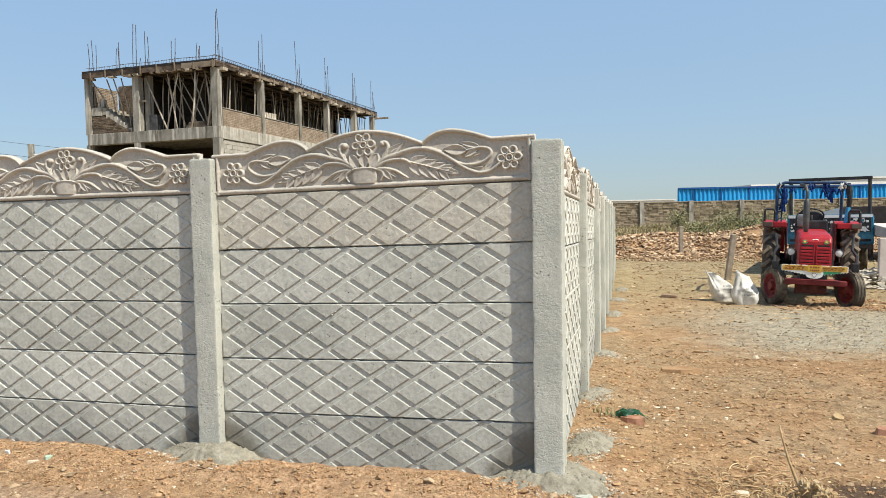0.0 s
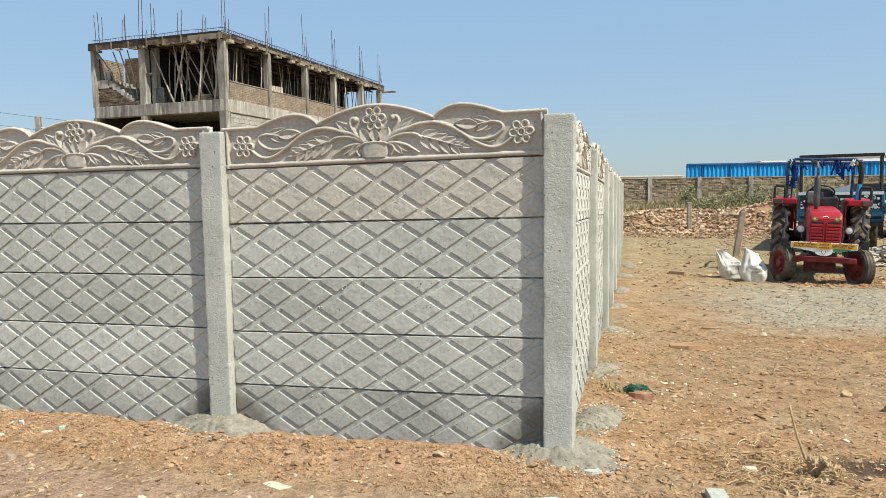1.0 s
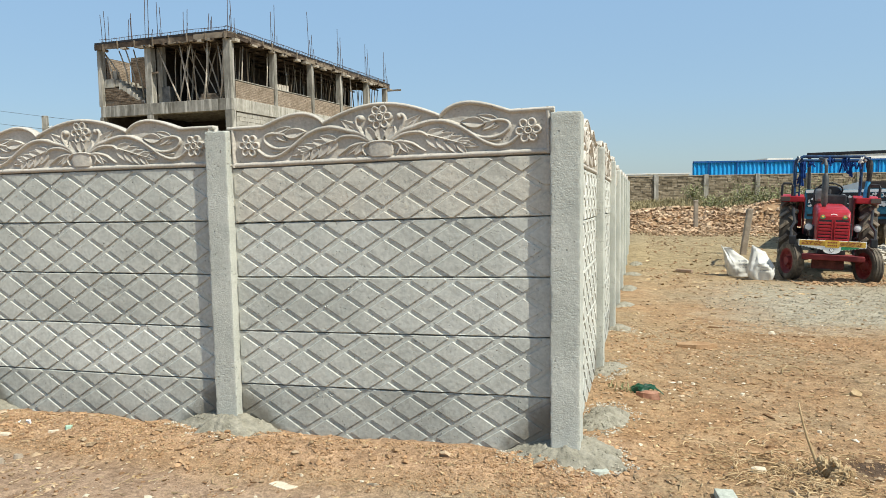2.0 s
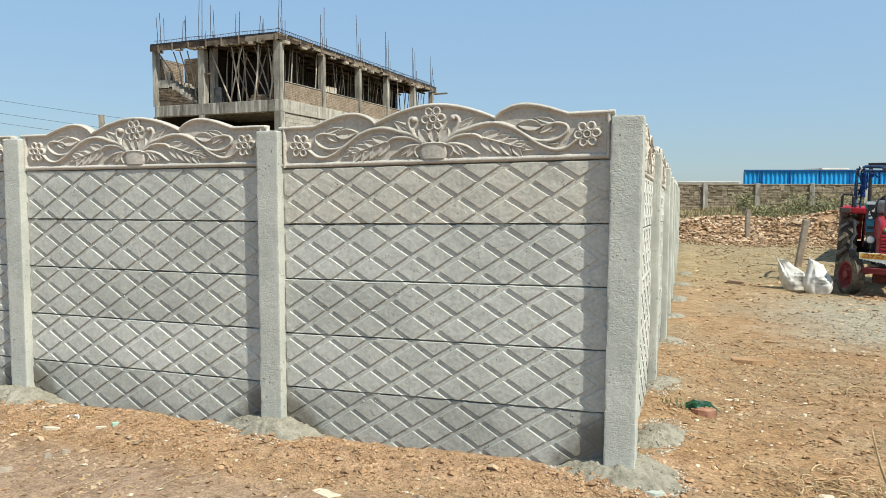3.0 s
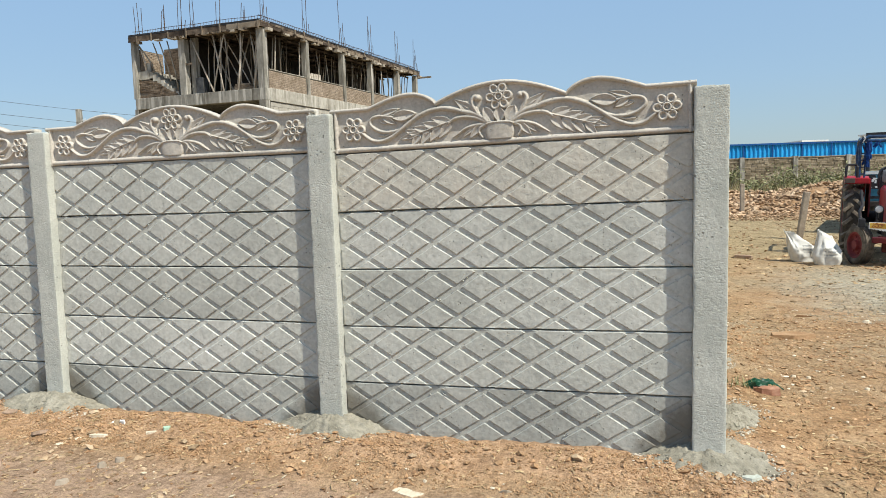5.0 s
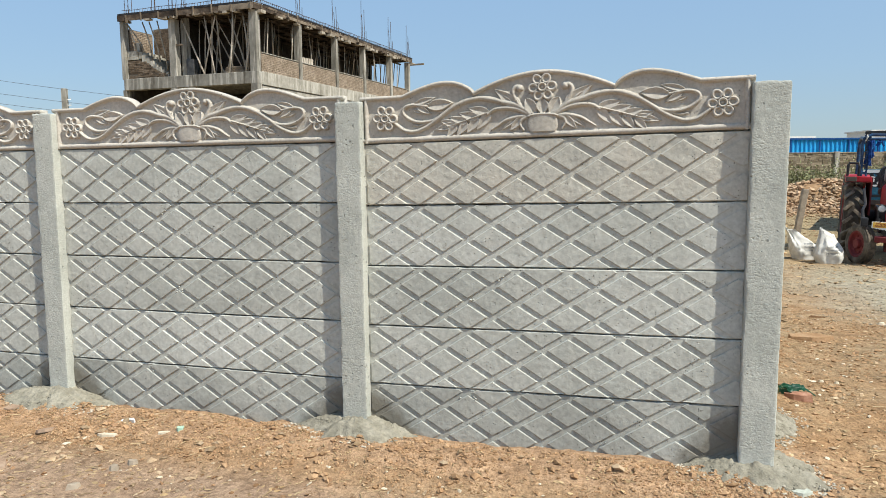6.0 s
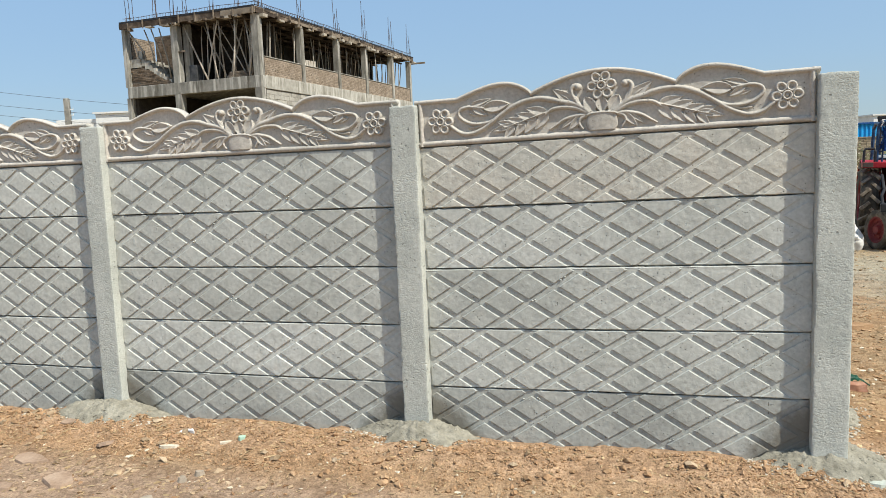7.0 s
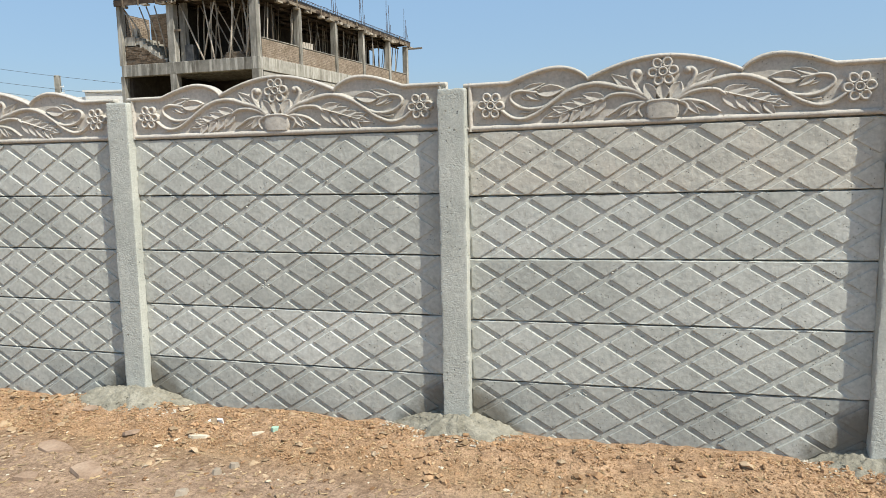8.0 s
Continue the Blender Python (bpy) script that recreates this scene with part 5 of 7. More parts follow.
# ---- rubble, scrub ----
def make_rubble():
    n = 9800
    x, y = rng.uniform(-0.6, 12.0, n), rng.uniform(19.6, 30.0, n)
    prof = lambda x, y: 0.85 * np.exp(-((y - 25.2) / 2.6) ** 2) * step01(-2.5, 0.6, x) * step01(14, 9, x) * (0.75 + 0.25 * fbm(x, y, 0.6, 2, 3))
    z = ground_z(x, y) + prof(x, y)
    size = (0.035 + 0.095 * rng.uniform(0, 1, n) ** 2.2) * step01(18.6, 22.5, y) ** 0.5
    X, Y = np.meshgrid(np.linspace(-2.5, 14, 60), np.linspace(19.5, 32, 50))
    Z = ground_z(X, Y) + prof(X, Y) - 0.05
    i = (np.arange(49)[:, None] * 60 + np.arange(59)[None]).reshape(-1)
    heap = new("rubble_heap", mesh_of("rubble_heap", np.stack([X, Y, Z], -1).reshape(-1, 3).tolist(), np.stack([i, i + 1, i + 61, i + 60], 1).tolist(), M["clod"], True))
    tagged(heap, "long low heap of reddish earth under rubble stones", "rubble", kind="stuff")
    k = 150
    px, py = rng.uniform(-0.8, 7.0, k), rng.uniform(27.2, 29.5, k)
    pebbles("pale_rubble", px, py, rng.uniform(0.05, 0.16, k), M["cream"], "pale broken stones along the back of the rubble heap", "rubble", 0.55, 0.1, ground_z(px, py) + prof(px, py))
    pebbles("rubble_stones", x, y, size, M["rubble"], "heaped reddish-brown broken stones and bricks", "rubble", 0.65, 0.1, z)


def blades(name, x, y, h, width, material, label, category, lean=0.5):
    """Thin bent leaves standing in tufts, joined into one mesh."""
    n = len(x)
    a, l = rng.uniform(0, 6.283, n), rng.uniform(0.1, 1.0, n) * lean
    z = ground_z(x, y)
    dx, dy = np.cos(a), np.sin(a)
    v = []
    for t, wd in ((0.0, 1.0), (0.55, 0.8), (1.0, 0.05)):
        cx, cy, cz = x + dx * l * h * t * t, y + dy * l * h * t * t, z + h * t * (1 - 0.3 * l * t)
        for s in (-1, 1):
            v.append(np.stack([cx - s * dy * width * wd, cy + s * dx * width * wd, cz], -1))
    v = np.stack(v, 1).reshape(-1, 3)
    b = np.arange(n)[:, None] * 6
    f = np.concatenate([b + np.array([0, 1, 3, 2]), b + np.array([2, 3, 5, 4])])
    return tagged(new(name, mesh_of(name, v.tolist(), f.tolist(), material)), label, category, kind="stuff")


def make_shrub(x, y, h, spread, seed, mat, label):
    """A scrubby bush: bare forked stems and many small leaves with gaps between."""
    r = np.random.default_rng(seed)
    z0 = float(ground_z(x, y))
    root = thing("scrub_bush", pose(x, y, z0), label, "bush", "scrub bushes")
    bm = bmesh.new()
    tips = []
    for k in range(11):
        a, tilt = r.uniform(0, 6.283), r.uniform(0.15, 0.85)
        tip = Vector((math.cos(a) * spread * tilt, math.sin(a) * spread * tilt, h * r.uniform(0.55, 1.0)))
        tube(bm, [(0, 0, -0.05), tip * 0.5 + Vector((0, 0, 0.1)), tip], 0.02, 5, 0.006)
        tips.append(tip)
    part("stems", bm, M["pole_wood"], root)
    v, f = [], []
    for tip in tips:
        for k in range(60):
            c = tip * r.uniform(0.35, 1.05) + Vector(r.normal(0, 0.16, 3) * spread)
            u, w = Vector(r.normal(0, 1, 3)).normalized(), Vector(r.normal(0, 1, 3)).normalized()
            s = r.uniform(0.05, 0.11)
            n = len(v)
            v += [c - u * s, c + w * s * 0.4, c + u * s, c - w * s * 0.4]
            f.append((n, n + 1, n + 2, n + 3))
    ob = new("leaves", mesh_of("leaves", v, f, mat))
    ob.parent = root


make_rubble()
for i, (x, y, h, s) in enumerate([(3.6, 34.5, 0.9, 1.2), (4.9, 36.0, 1.25, 1.3), (6.3, 36.5, 0.9, 1.3), (8.2, 37.0, 1.1, 1.6), (10.2, 38.0, 1.2, 1.5), (3.0, 42.0, 1.4, 0.9), (12.5, 38.0, 1.0, 1.6), (7.2, 40, 1.1, 1.6)]):
    make_shrub(x, y, h, s, 20 + i, M["scrub"], "straggling grey-green scrub bush in dry grass")
gx, gy = rng.uniform(-1.5, 20, 11000), rng.uniform(31, 50, 11000)
blades("dry_grass", gx, gy, rng.uniform(0.15, 0.6, 11000) * step01(-4.0, 4.0, gx), 0.02, M["dry_grass"], "tall dry yellow-green grass before the far wall", "grass")


# ---- tractor ----
def make_wheel(name, root, m, radius, width, rim_r, lugs, tread_mat, rim_mat, spin):
    """A wheel turned about its local z axis: tyre with lugs, and a dished rim with its bolts."""
    bm = bmesh.new()
    w = width / 2
    prof = [(rim_r, -w * 0.72), (rim_r + 0.02, -w * 0.9), (radius * 0.80, -w), (radius * 0.93, -w * 0.88), (radius * 0.975, -w * 0.55), (radius * 0.985, 0), (radius * 0.975, w * 0.55), (radius * 0.93, w * 0.88), (radius * 0.80, w), (rim_r + 0.02, w * 0.9), (rim_r, w * 0.72)]
    rings = [[bm.verts.new((r * math.cos(2 * math.pi * k / 40), r * math.sin(2 * math.pi * k / 40), h)) for k in range(40)] for r, h in prof]
    for u, v in zip(rings, rings[1:]):
        for k in range(40):
            bm.faces.new((u[k], u[(k + 1) % 40], v[(k + 1) % 40], v[k]))
    if not lugs:
        for z in (-0.55, 0.0, 0.55):
            lathe(bm, [(radius * 0.96, z * w - w * 0.17), (radius * 1.0, z * w - w * 0.13), (radius * 1.0, z * w + w * 0.13), (radius * 0.96, z * w + w * 0.17)], 40, Matrix.Identity(4), False)
    wheel = part("wheel", bm, tread_mat, root, name, smooth=False)
    wheel.matrix_local = m @ Matrix.Rotation(spin, 4, "Z")
    bm = bmesh.new()
    lathe(bm, [(rim_r - 0.004, -w * 0.66), (rim_r + 0.018, -w * 0.80), (rim_r + 0.010, -w * 0.88), (rim_r - 0.012, -w * 0.78), (rim_r - 0.030, -w * 0.42), (rim_r * 0.72, -w * 0.22), (rim_r * 0.38, -w * 0.40), (rim_r * 0.38, w * 0.40), (rim_r * 0.72, w * 0.22), (rim_r - 0.030, w * 0.42), (rim_r - 0.012, w * 0.78), (rim_r + 0.010, w * 0.88), (rim_r + 0.018, w * 0.80), (rim_r - 0.004, w * 0.66)], 32, Matrix.Identity(4), False)
    part("rim", bm, rim_mat, wheel, "dusty red pressed-steel rim")
    lug = bmesh.new()
    box(lug, -0.05, 0.028, -0.028, 0.028, -w * 0.62, w * 0.62, 0.006)
    lug_mesh = bpy.data.meshes.new("lug")
    lug.to_mesh(lug_mesh)
    lug.free()
    lug_mesh.materials.append(M["tread"])
    for k in range(2 * lugs):
        side = -1 if k % 2 else 1
        piece = part("lug", lug_mesh, None, wheel)
        piece.matrix_local = Matrix.Rotation(math.pi * k / max(1, lugs), 4, "Z") @ Matrix.Translation((radius * 0.985, 0, side * w * 0.5)) @ Matrix.Rotation(side * 0.75, 4, "X")
    bm = bmesh.new()
    lathe(bm, [(rim_r * 0.34, -w * 0.9), (rim_r * 0.40, -w * 0.5), (rim_r * 0.40, w * 0.5), (rim_r * 0.34, w * 0.9)], 16, Matrix.Identity(4))
    for k in range(6):
        a = k * math.pi / 3
        lathe(bm, [(0.016, -w * 0.5), (0.016, w * 0.5)], 6, Matrix.Translation((rim_r * 0.62 * math.cos(a), rim_r * 0.62 * math.sin(a), 0)))
    part("hub", bm, rim_mat, wheel)
    return wheel


def loft(bm, rings):
    vs = [[bm.verts.new(p) for p in ring] for ring in rings]
    n = len(vs[0])
    for u, w in zip(vs, vs[1:]):
        for k in range(n):
            bm.faces.new((u[k], u[(k + 1) % n], w[(k + 1) % n], w[k]))
    bm.faces.new(vs[0][::-1])
    bm.faces.new(vs[-1])


def rounded(w, z0, z1, y, r, top_r=None):
    """A rounded rectangle across x at a given y."""
    top_r = top_r or r
    out = []
    for cx, cz, rr, a0 in ((w - top_r, z1 - top_r, top_r, 0), (-w + top_r, z1 - top_r, top_r, 90), (-w + r, z0 + r, r, 180), (w - r, z0 + r, r, 270)):
        for k in range(5):
            a = radians(a0 + 22.5 * k)
            out.append((cx + rr * math.cos(a), y, cz + rr * math.sin(a)))
    return out


def make_tractor():
    """Local y points forwards, x to the tractor's left as one sits; the origin lies on the ground under the front axle."""
    root = thing("tractor", pose(3.60, 10.58, -0.300, 0, -2.3, 170.6) @ Matrix.Scale(1.125, 4), "red farm tractor with a blue canopy frame and painted bumper board", "tractor")
    side = Matrix.Rotation(radians(90), 4, "Y")
    steer = Matrix.Rotation(radians(27), 4, "Z")
    make_wheel("ribbed front tyre coated in dust", root, Matrix.Translation((0.575, 0, 0.32)) @ steer @ side, 0.32, 0.17, 0.20, 0, M["tyre"], M["dark_red"], 0.3)
    make_wheel("ribbed front tyre coated in dust", root, Matrix.Translation((-0.535, 0.04, 0.31)) @ steer @ side, 0.32, 0.17, 0.20, 0, M["tyre"], M["dark_red"], 0.7)
    for x in (0.635, -0.635):
        make_wheel("large lugged rear tyre, dusty black", root, Matrix.Translation((x, -1.95, 0.665)) @ side, 0.665, 0.30, 0.36, 18, M["tyre"], M["dark_red"], 0.1)
    # hood with its raked nose
    bm = bmesh.new()
    loft(bm, [rounded(0.225, 0.70, 1.085, 0.28, 0.03, 0.04), rounded(0.236, 0.66, 1.145, 0.24, 0.03, 0.05), rounded(0.244, 0.64, 1.190, 0.12, 0.03, 0.06), rounded(0.246, 0.64, 1.220, -0.25, 0.03, 0.07), rounded(0.248, 0.66, 1.245, -0.8, 0.03, 0.08), rounded(0.250, 0.70, 1.260, -1.25, 0.03, 0.08)])
    hood = part("hood", bm, M["red"], root, smooth=False)
    for sx in (-1, 1):
        for k in range(6):
            bm = bmesh.new()
            z = 0.70 + k * 0.052
            box(bm, sx * 0.118 - 0.092, sx * 0.118 + 0.092, 0.283, 0.308, z, z + 0.039, 0.008)
            part("grille_slat", bm, M["red"], hood)
        bm = bmesh.new()
        box(bm, sx * 0.114 - 0.092, sx * 0.114 + 0.092, 0.276, 0.287, 0.685, 1.03)
        part("grille_mesh", bm, M["black"], hood)
        bm = bmesh.new()
        lathe(bm, [(0.045, 0), (0.04, 0.012)], 18, Matrix.Translation((sx * 0.155, 0.268, 1.075)) @ Matrix.Rotation(radians(-72), 4, "X") @ Matrix.Diagonal((1, 0.8, 1, 1)))
        part("sticker", bm, M["green"], hood, "round green and yellow sticker")
        bm = bmesh.new()
        lathe(bm, [(0.022, 0.010), (0.018, 0.018)], 14, Matrix.Translation((sx * 0.155, 0.268, 1.075)) @ Matrix.Rotation(radians(-72), 4, "X") @ Matrix.Diagonal((1, 0.8, 1, 1)))
        part("sticker_centre", bm, M["yellow"], hood)
        bm = bmesh.new()
        box(bm, sx * 0.02 - 0.008, sx * 0.02 + 0.008, 0.287, 0.312, 0.70, 1.02, 0.004)
        part("grille_bar", bm, M["red"], hood)
    bm = bmesh.new()
    lathe(bm, [(0.050, 0), (0.047, 0.010)], 20, Matrix.Translation((0, 0.258, 1.100)) @ Matrix.Rotation(radians(-65), 4, "X") @ Matrix.Diagonal((1, 0.55, 1, 1)))
    part("badge", bm, M["white"], hood, "plain oval white and red badge")
    bm = bmesh.new()
    lathe(bm, [(0.037, 0.008), (0.034, 0.014)], 20, Matrix.Translation((0, 0.258, 1.100)) @ Matrix.Rotation(radians(-65), 4, "X") @ Matrix.Diagonal((1, 0.42, 1, 1)))
    part("badge_centre", bm, M["red"], hood)
    # engine, gearbox, axles
    bm = bmesh.new()
    box(bm, -0.20, 0.20, -1.2, 0.16, 0.40, 0.72, 0.03)
    box(bm, -0.26, 0.26, -2.1, -1.1, 0.42, 0.86, 0.04)
    box(bm, -0.30, -0.20, -1.0, -0.2, 0.55, 0.95, 0.02)
    box(bm, 0.20, 0.31, -0.9, -0.3, 0.52, 0.9, 0.02)
    part("engine_block", bm, M["black"], root)
    bm = bmesh.new()
    tube(bm, [(-0.58, 0, 0.34), (-0.3, 0.02, 0.42), (0.3, 0.02, 0.42), (0.56, 0, 0.34)], 0.055, 10)
    part("front_axle", bm, M["dark_red"], root)
    bm = bmesh.new()
    tube(bm, [(-0.64, -1.95, 0.665), (0.64, -1.95, 0.665)], 0.11, 12)
    part("rear_axle", bm, M["black"], root)
    bm = bmesh.new()
    box(bm, -0.46, 0.42, 0.18, 0.40, 0.395, 0.475, 0.015)
    part("front_beam", bm, M["dark_red"], root, "dusty red front cross beam")
    # the weight's low red tone stands in for shadow below the board
    bm = bmesh.new()
    box(bm, -0.19, 0.27, 0.06, 0.20, 0.235, 0.385, 0.02)
    box(bm, -0.19, -0.05, 0.20, 0.215, 0.250, 0.335, 0.006)
    part("front_weight", bm, M["shaded_red"], root, "red front weight carrier with shade in its colour")
    for sx in (-1, 1):
        bm = bmesh.new()
        lathe(bm, [(0.026, -0.07), (0.054, -0.045), (0.067, 0.0), (0.066, 0.024), (0.058, 0.026), (0.053, 0.012)], 20, Matrix.Translation((sx * 0.345, 0.16, 0.905)) @ Matrix.Rotation(radians(-90), 4, "X"))
        lamp = part("headlight", bm, M["gunmetal"], root)
        bm = bmesh.new()
        lathe(bm, [(0.054, 0.014), (0.042, 0.024), (0.015, 0.030)], 20, Matrix.Translation((sx * 0.345, 0.16, 0.905)) @ Matrix.Rotation(radians(-90), 4, "X"))
        part("lens", bm, M["chrome"], lamp, "pale ribbed headlight lens")
        bm = bmesh.new()
        tube(bm, [(sx * 0.30, 0.05, 0.72), (sx * 0.355, 0.08, 0.76), (sx * 0.355, 0.1, 0.90)], 0.015, 6)
        part("lamp_bracket", bm, M["black"], root)
        # slender side irons with lamps at the board's ends
        bm = bmesh.new()
        tube(bm, [(sx * 0.58, 0.26, 0.70), (sx * 0.60, 0.12, 0.86), (sx * 0.55, -0.1, 0.95), (sx * 0.58, -0.3, 1.18)], 0.022, 7)
        box(bm, sx * 0.57 - 0.05, sx * 0.57 + 0.05, 0.2, 0.32, 0.62, 0.76, 0.02)
        part("side_iron", bm, M["black"], root)
    # painted bumper board
    bm = bmesh.new()
    scallop = [(0.66 - 1.32 * k / 44, 0.535 - 0.075 * (1 - abs(1 - k / 22)) ** 1.2 - (0.010 if k % 2 else 0.0)) for k in range(45)]
    prism(bm, [(-0.66, 0.63), (0.66, 0.63)] + scallop, 0.425, 0.45)
    board = part("bumper_board", bm, M["white"], root, "painted board in yellow, white and green with brown lettering")
    bm = bmesh.new()
    box(bm, -0.64, 0.64, 0.45, 0.454, 0.540, 0.622, 0.0)
    part("yellow_panel", bm, M["yellow"], board)
    bm = bmesh.new()
    box(bm, -0.135, 0.135, 0.454, 0.462, 0.520, 0.632, 0.0)
    part("number_plate", bm, M["yellow"], board)
    bm = bmesh.new()
    for z, n in ((0.590, 4), (0.542, 5)):
        for k in range(n):
            box(bm, -0.10 + 0.2 * k / n, -0.10 + 0.2 * (k + 0.68) / n, 0.462, 0.465, z, z + 0.022)
    part("plate_print", bm, M["brown"], board, kind="stuff")
    for words, x in (("\u0c2e\u0c3e\u0c37\u0c3e", 0.60), ("\u0c05\u0c32\u0c4d\u0c32\u0c3e\u0c39", -0.16)):
        text = bpy.data.curves.new("lettering", "FONT")
        text.body, text.size, text.extrude = words, 0.105, 0.002
        holder = bpy.data.objects.new("lettering", text)
        me = bpy.data.meshes.new_from_object(holder)
        bpy.data.objects.remove(holder)
        me.materials.clear()
        me.materials.append(M["brown"])
        xs = [v.co.x for v in me.vertices]
        me.transform(Matrix.Translation((x, 0.456, 0.555)) @ Matrix.Rotation(math.pi, 4, "Z") @ Matrix.Rotation(math.pi / 2, 4, "X") @ Matrix.Diagonal((0.43 / (max(xs) - min(xs)), 1, 1, 1)) @ Matrix.Translation((-min(xs), 0, 0)))
        part("lettering", me, None, board)
    for sx in (-1, 1):
        bm = bmesh.new()
        for k in range(7):
            x = sx * (0.62 - k * 0.065)
            lathe(bm, [(0.010, 0.0), (0.009, 0.003)], 8, Matrix.Translation((x, 0.4505, 0.523 - 0.007 * k)) @ Matrix.Rotation(radians(-90), 4, "X"))
        part("dotted_border", bm, M["black"], board, kind="stuff")
    bm = bmesh.new()
    prism(bm, [(-0.52, 0.538), (-0.18, 0.538), (-0.18, 0.485), (-0.34, 0.500), (-0.52, 0.520)][::-1], 0.45, 0.4535)
    part("green_panel", bm, M["green"], board)
    bm = bmesh.new()
    prism(bm, [(0.17 * math.cos(t), 0.475 - 0.055 * math.sin(t)) for t in np.linspace(0, math.pi, 9)] + [(-0.17, 0.517), (0.17, 0.517)], 0.4505, 0.4545)
    part("white_panel", bm, M["white"], board)
    bm = bmesh.new()
    heart = [(0.050 * (16 * math.sin(t) ** 3) / 16, 0.475 + 0.042 * (13 * math.cos(t) - 5 * math.cos(2 * t) - 2 * math.cos(3 * t) - math.cos(4 * t)) / 16) for t in np.linspace(0, 2 * math.pi, 24, endpoint=False)]
    prism(bm, heart, 0.4545, 0.457)
    part("heart", bm, M["black"], board)
    bm = bmesh.new()
    prism(bm, [(x * 0.78, 0.475 + (z - 0.475) * 0.78) for x, z in heart], 0.457, 0.459)
    part("heart_centre", bm, M["white"], board)
    board.matrix_local = Matrix.Translation((0, 0, 0.0)) @ Matrix.Translation((0.01, 0.0, 0.085)) @ Matrix.Diagonal((0.715, 1, 1, 1))
    # exhaust
    bm = bmesh.new()
    lathe(bm, [(0.032, 1.2), (0.034, 1.25), (0.050, 1.28), (0.050, 1.72), (0.030, 1.75), (0.026, 1.78)], 16, Matrix.Translation((0.125, -0.35, 0)))
    ex = part("muffler", bm, M["gunmetal"], root, "dark grey exhaust muffler", smooth=True)
    bm = bmesh.new()
    tube(bm, [(0.125, -0.35, 1.74), (0.125, -0.36, 1.90), (0.15, -0.42, 2.0), (0.22, -0.55, 2.03)], 0.026, 10)
    part("tail_pipe", bm, M["gunmetal"], ex)
    # fenders
    for sx in (-1, 1):
        bm = bmesh.new()
        rings = []
        for k in range(9):
            a = radians(68 + k * 13)
            y, z = -1.95 + 0.76 * math.cos(a), 0.665 + 0.74 * math.sin(a)
            yi, zi = -1.95 + 0.735 * math.cos(a), 0.665 + 0.715 * math.sin(a)
            rings.append([(sx * 0.40, y, z), (sx * 0.78, y, z), (sx * 0.78, yi, zi), (sx * 0.40, yi, zi)])
        loft(bm, rings)
        box(bm, min(sx * 0.40, sx * 0.79), max(sx * 0.40, sx * 0.79), -1.62, -1.30, 1.27, 1.375, 0.02)
        fender = part("fender", bm, M["red"], root)
        bm = bmesh.new()
        box(bm, min(sx * 0.38, sx * 0.40), max(sx * 0.38, sx * 0.40), -2.4, -1.34, 0.7, 1.36)
        part("side_plate", bm, M["dark_red"], fender)
        bm = bmesh.new()
        box(bm, min(sx * 0.63, sx * 0.79), max(sx * 0.63, sx * 0.79), -1.30, -1.26, 1.28, 1.365, 0.01)
        part("side_lamp", bm, M["dark_brown"], fender)
        bm = bmesh.new()
        tube(bm, [(sx * 0.60, -1.42, 1.35), (sx * 0.60, -1.42, 1.56), (sx * 0.62, -1.42, 1.60), (sx * 0.75, -1.42, 1.60), (sx * 0.77, -1.42, 1.56), (sx * 0.77, -1.42, 1.35)], 0.022, 8)
        part("hand_rail", bm, M["black"], fender)
    # driver's place
    bm = bmesh.new()
    box(bm, -0.24, 0.24, -2.0, -1.6, 1.05, 1.17, 0.04)
    seat = part("seat", bm, M["black"], root)
    bm = bmesh.new()
    loft(bm, [rounded(0.22, 1.15, 1.56, -1.98, 0.05, 0.12), rounded(0.24, 1.15, 1.58, -2.05, 0.05, 0.14)])
    part("backrest", bm, M["black"], seat)
    bm = bmesh.new()
    ring = [(0.2 * math.cos(t), -1.42 + 0.14 * math.sin(t), 1.50 + 0.12 * math.sin(t)) for t in np.linspace(0, 2 * math.pi, 21)]
    tube(bm, ring, 0.015, 6)
    tube(bm, [(0, -1.25, 1.2), (0, -1.42, 1.5)], 0.025, 8)
    part("steering_wheel", bm, M["black"], root)
    bm = bmesh.new()
    box(bm, -0.26, 0.26, -1.32, -1.22, 1.02, 1.42, 0.03)
    part("dashboard", bm, M["black"], root)
    bm = bmesh.new()
    box(bm, 0.10, 0.24, -1.15, -0.95, 1.30, 1.52, 0.04)
    part("air_cleaner", bm, M["steel"], root)
    # canopy frame
    bm = bmesh.new()
    pts = [(0.57, -1.45, 1.30), (0.58, -1.45, 1.93), (0.55, -1.45, 2.04), (0.46, -1.45, 2.09), (-0.50, -1.45, 2.09), (-0.58, -1.45, 2.04), (-0.61, -1.45, 1.93), (-0.56, -1.45, 1.30)]
    tube(bm, pts, 0.027, 10)
    canopy = part("canopy_hoop", bm, M["blue_frame"], root)
    for sx in (-1, 1):
        bm = bmesh.new()
        tube(bm, [(sx * 0.56, -1.47, 2.02), (sx * 0.56, -2.1, 2.06), (sx * 0.56, -2.55, 1.98), (sx * 0.56, -2.6, 1.2)], 0.03, 8)
        part("canopy_rail", bm, M["blue_frame"], canopy)
    bm = bmesh.new()
    tube(bm, [(0.49, -1.46, 1.30), (0.49, -1.46, 1.80), (0.54, -1.46, 1.95)], 0.016, 7)
    for z in (1.44, 1.56, 1.68, 1.80):
        tube(bm, [(0.49, -1.46, z), (0.575, -1.46, z)], 0.012, 6)
    part("ladder", bm, M["blue_frame"], canopy)
    bm = bmesh.new()
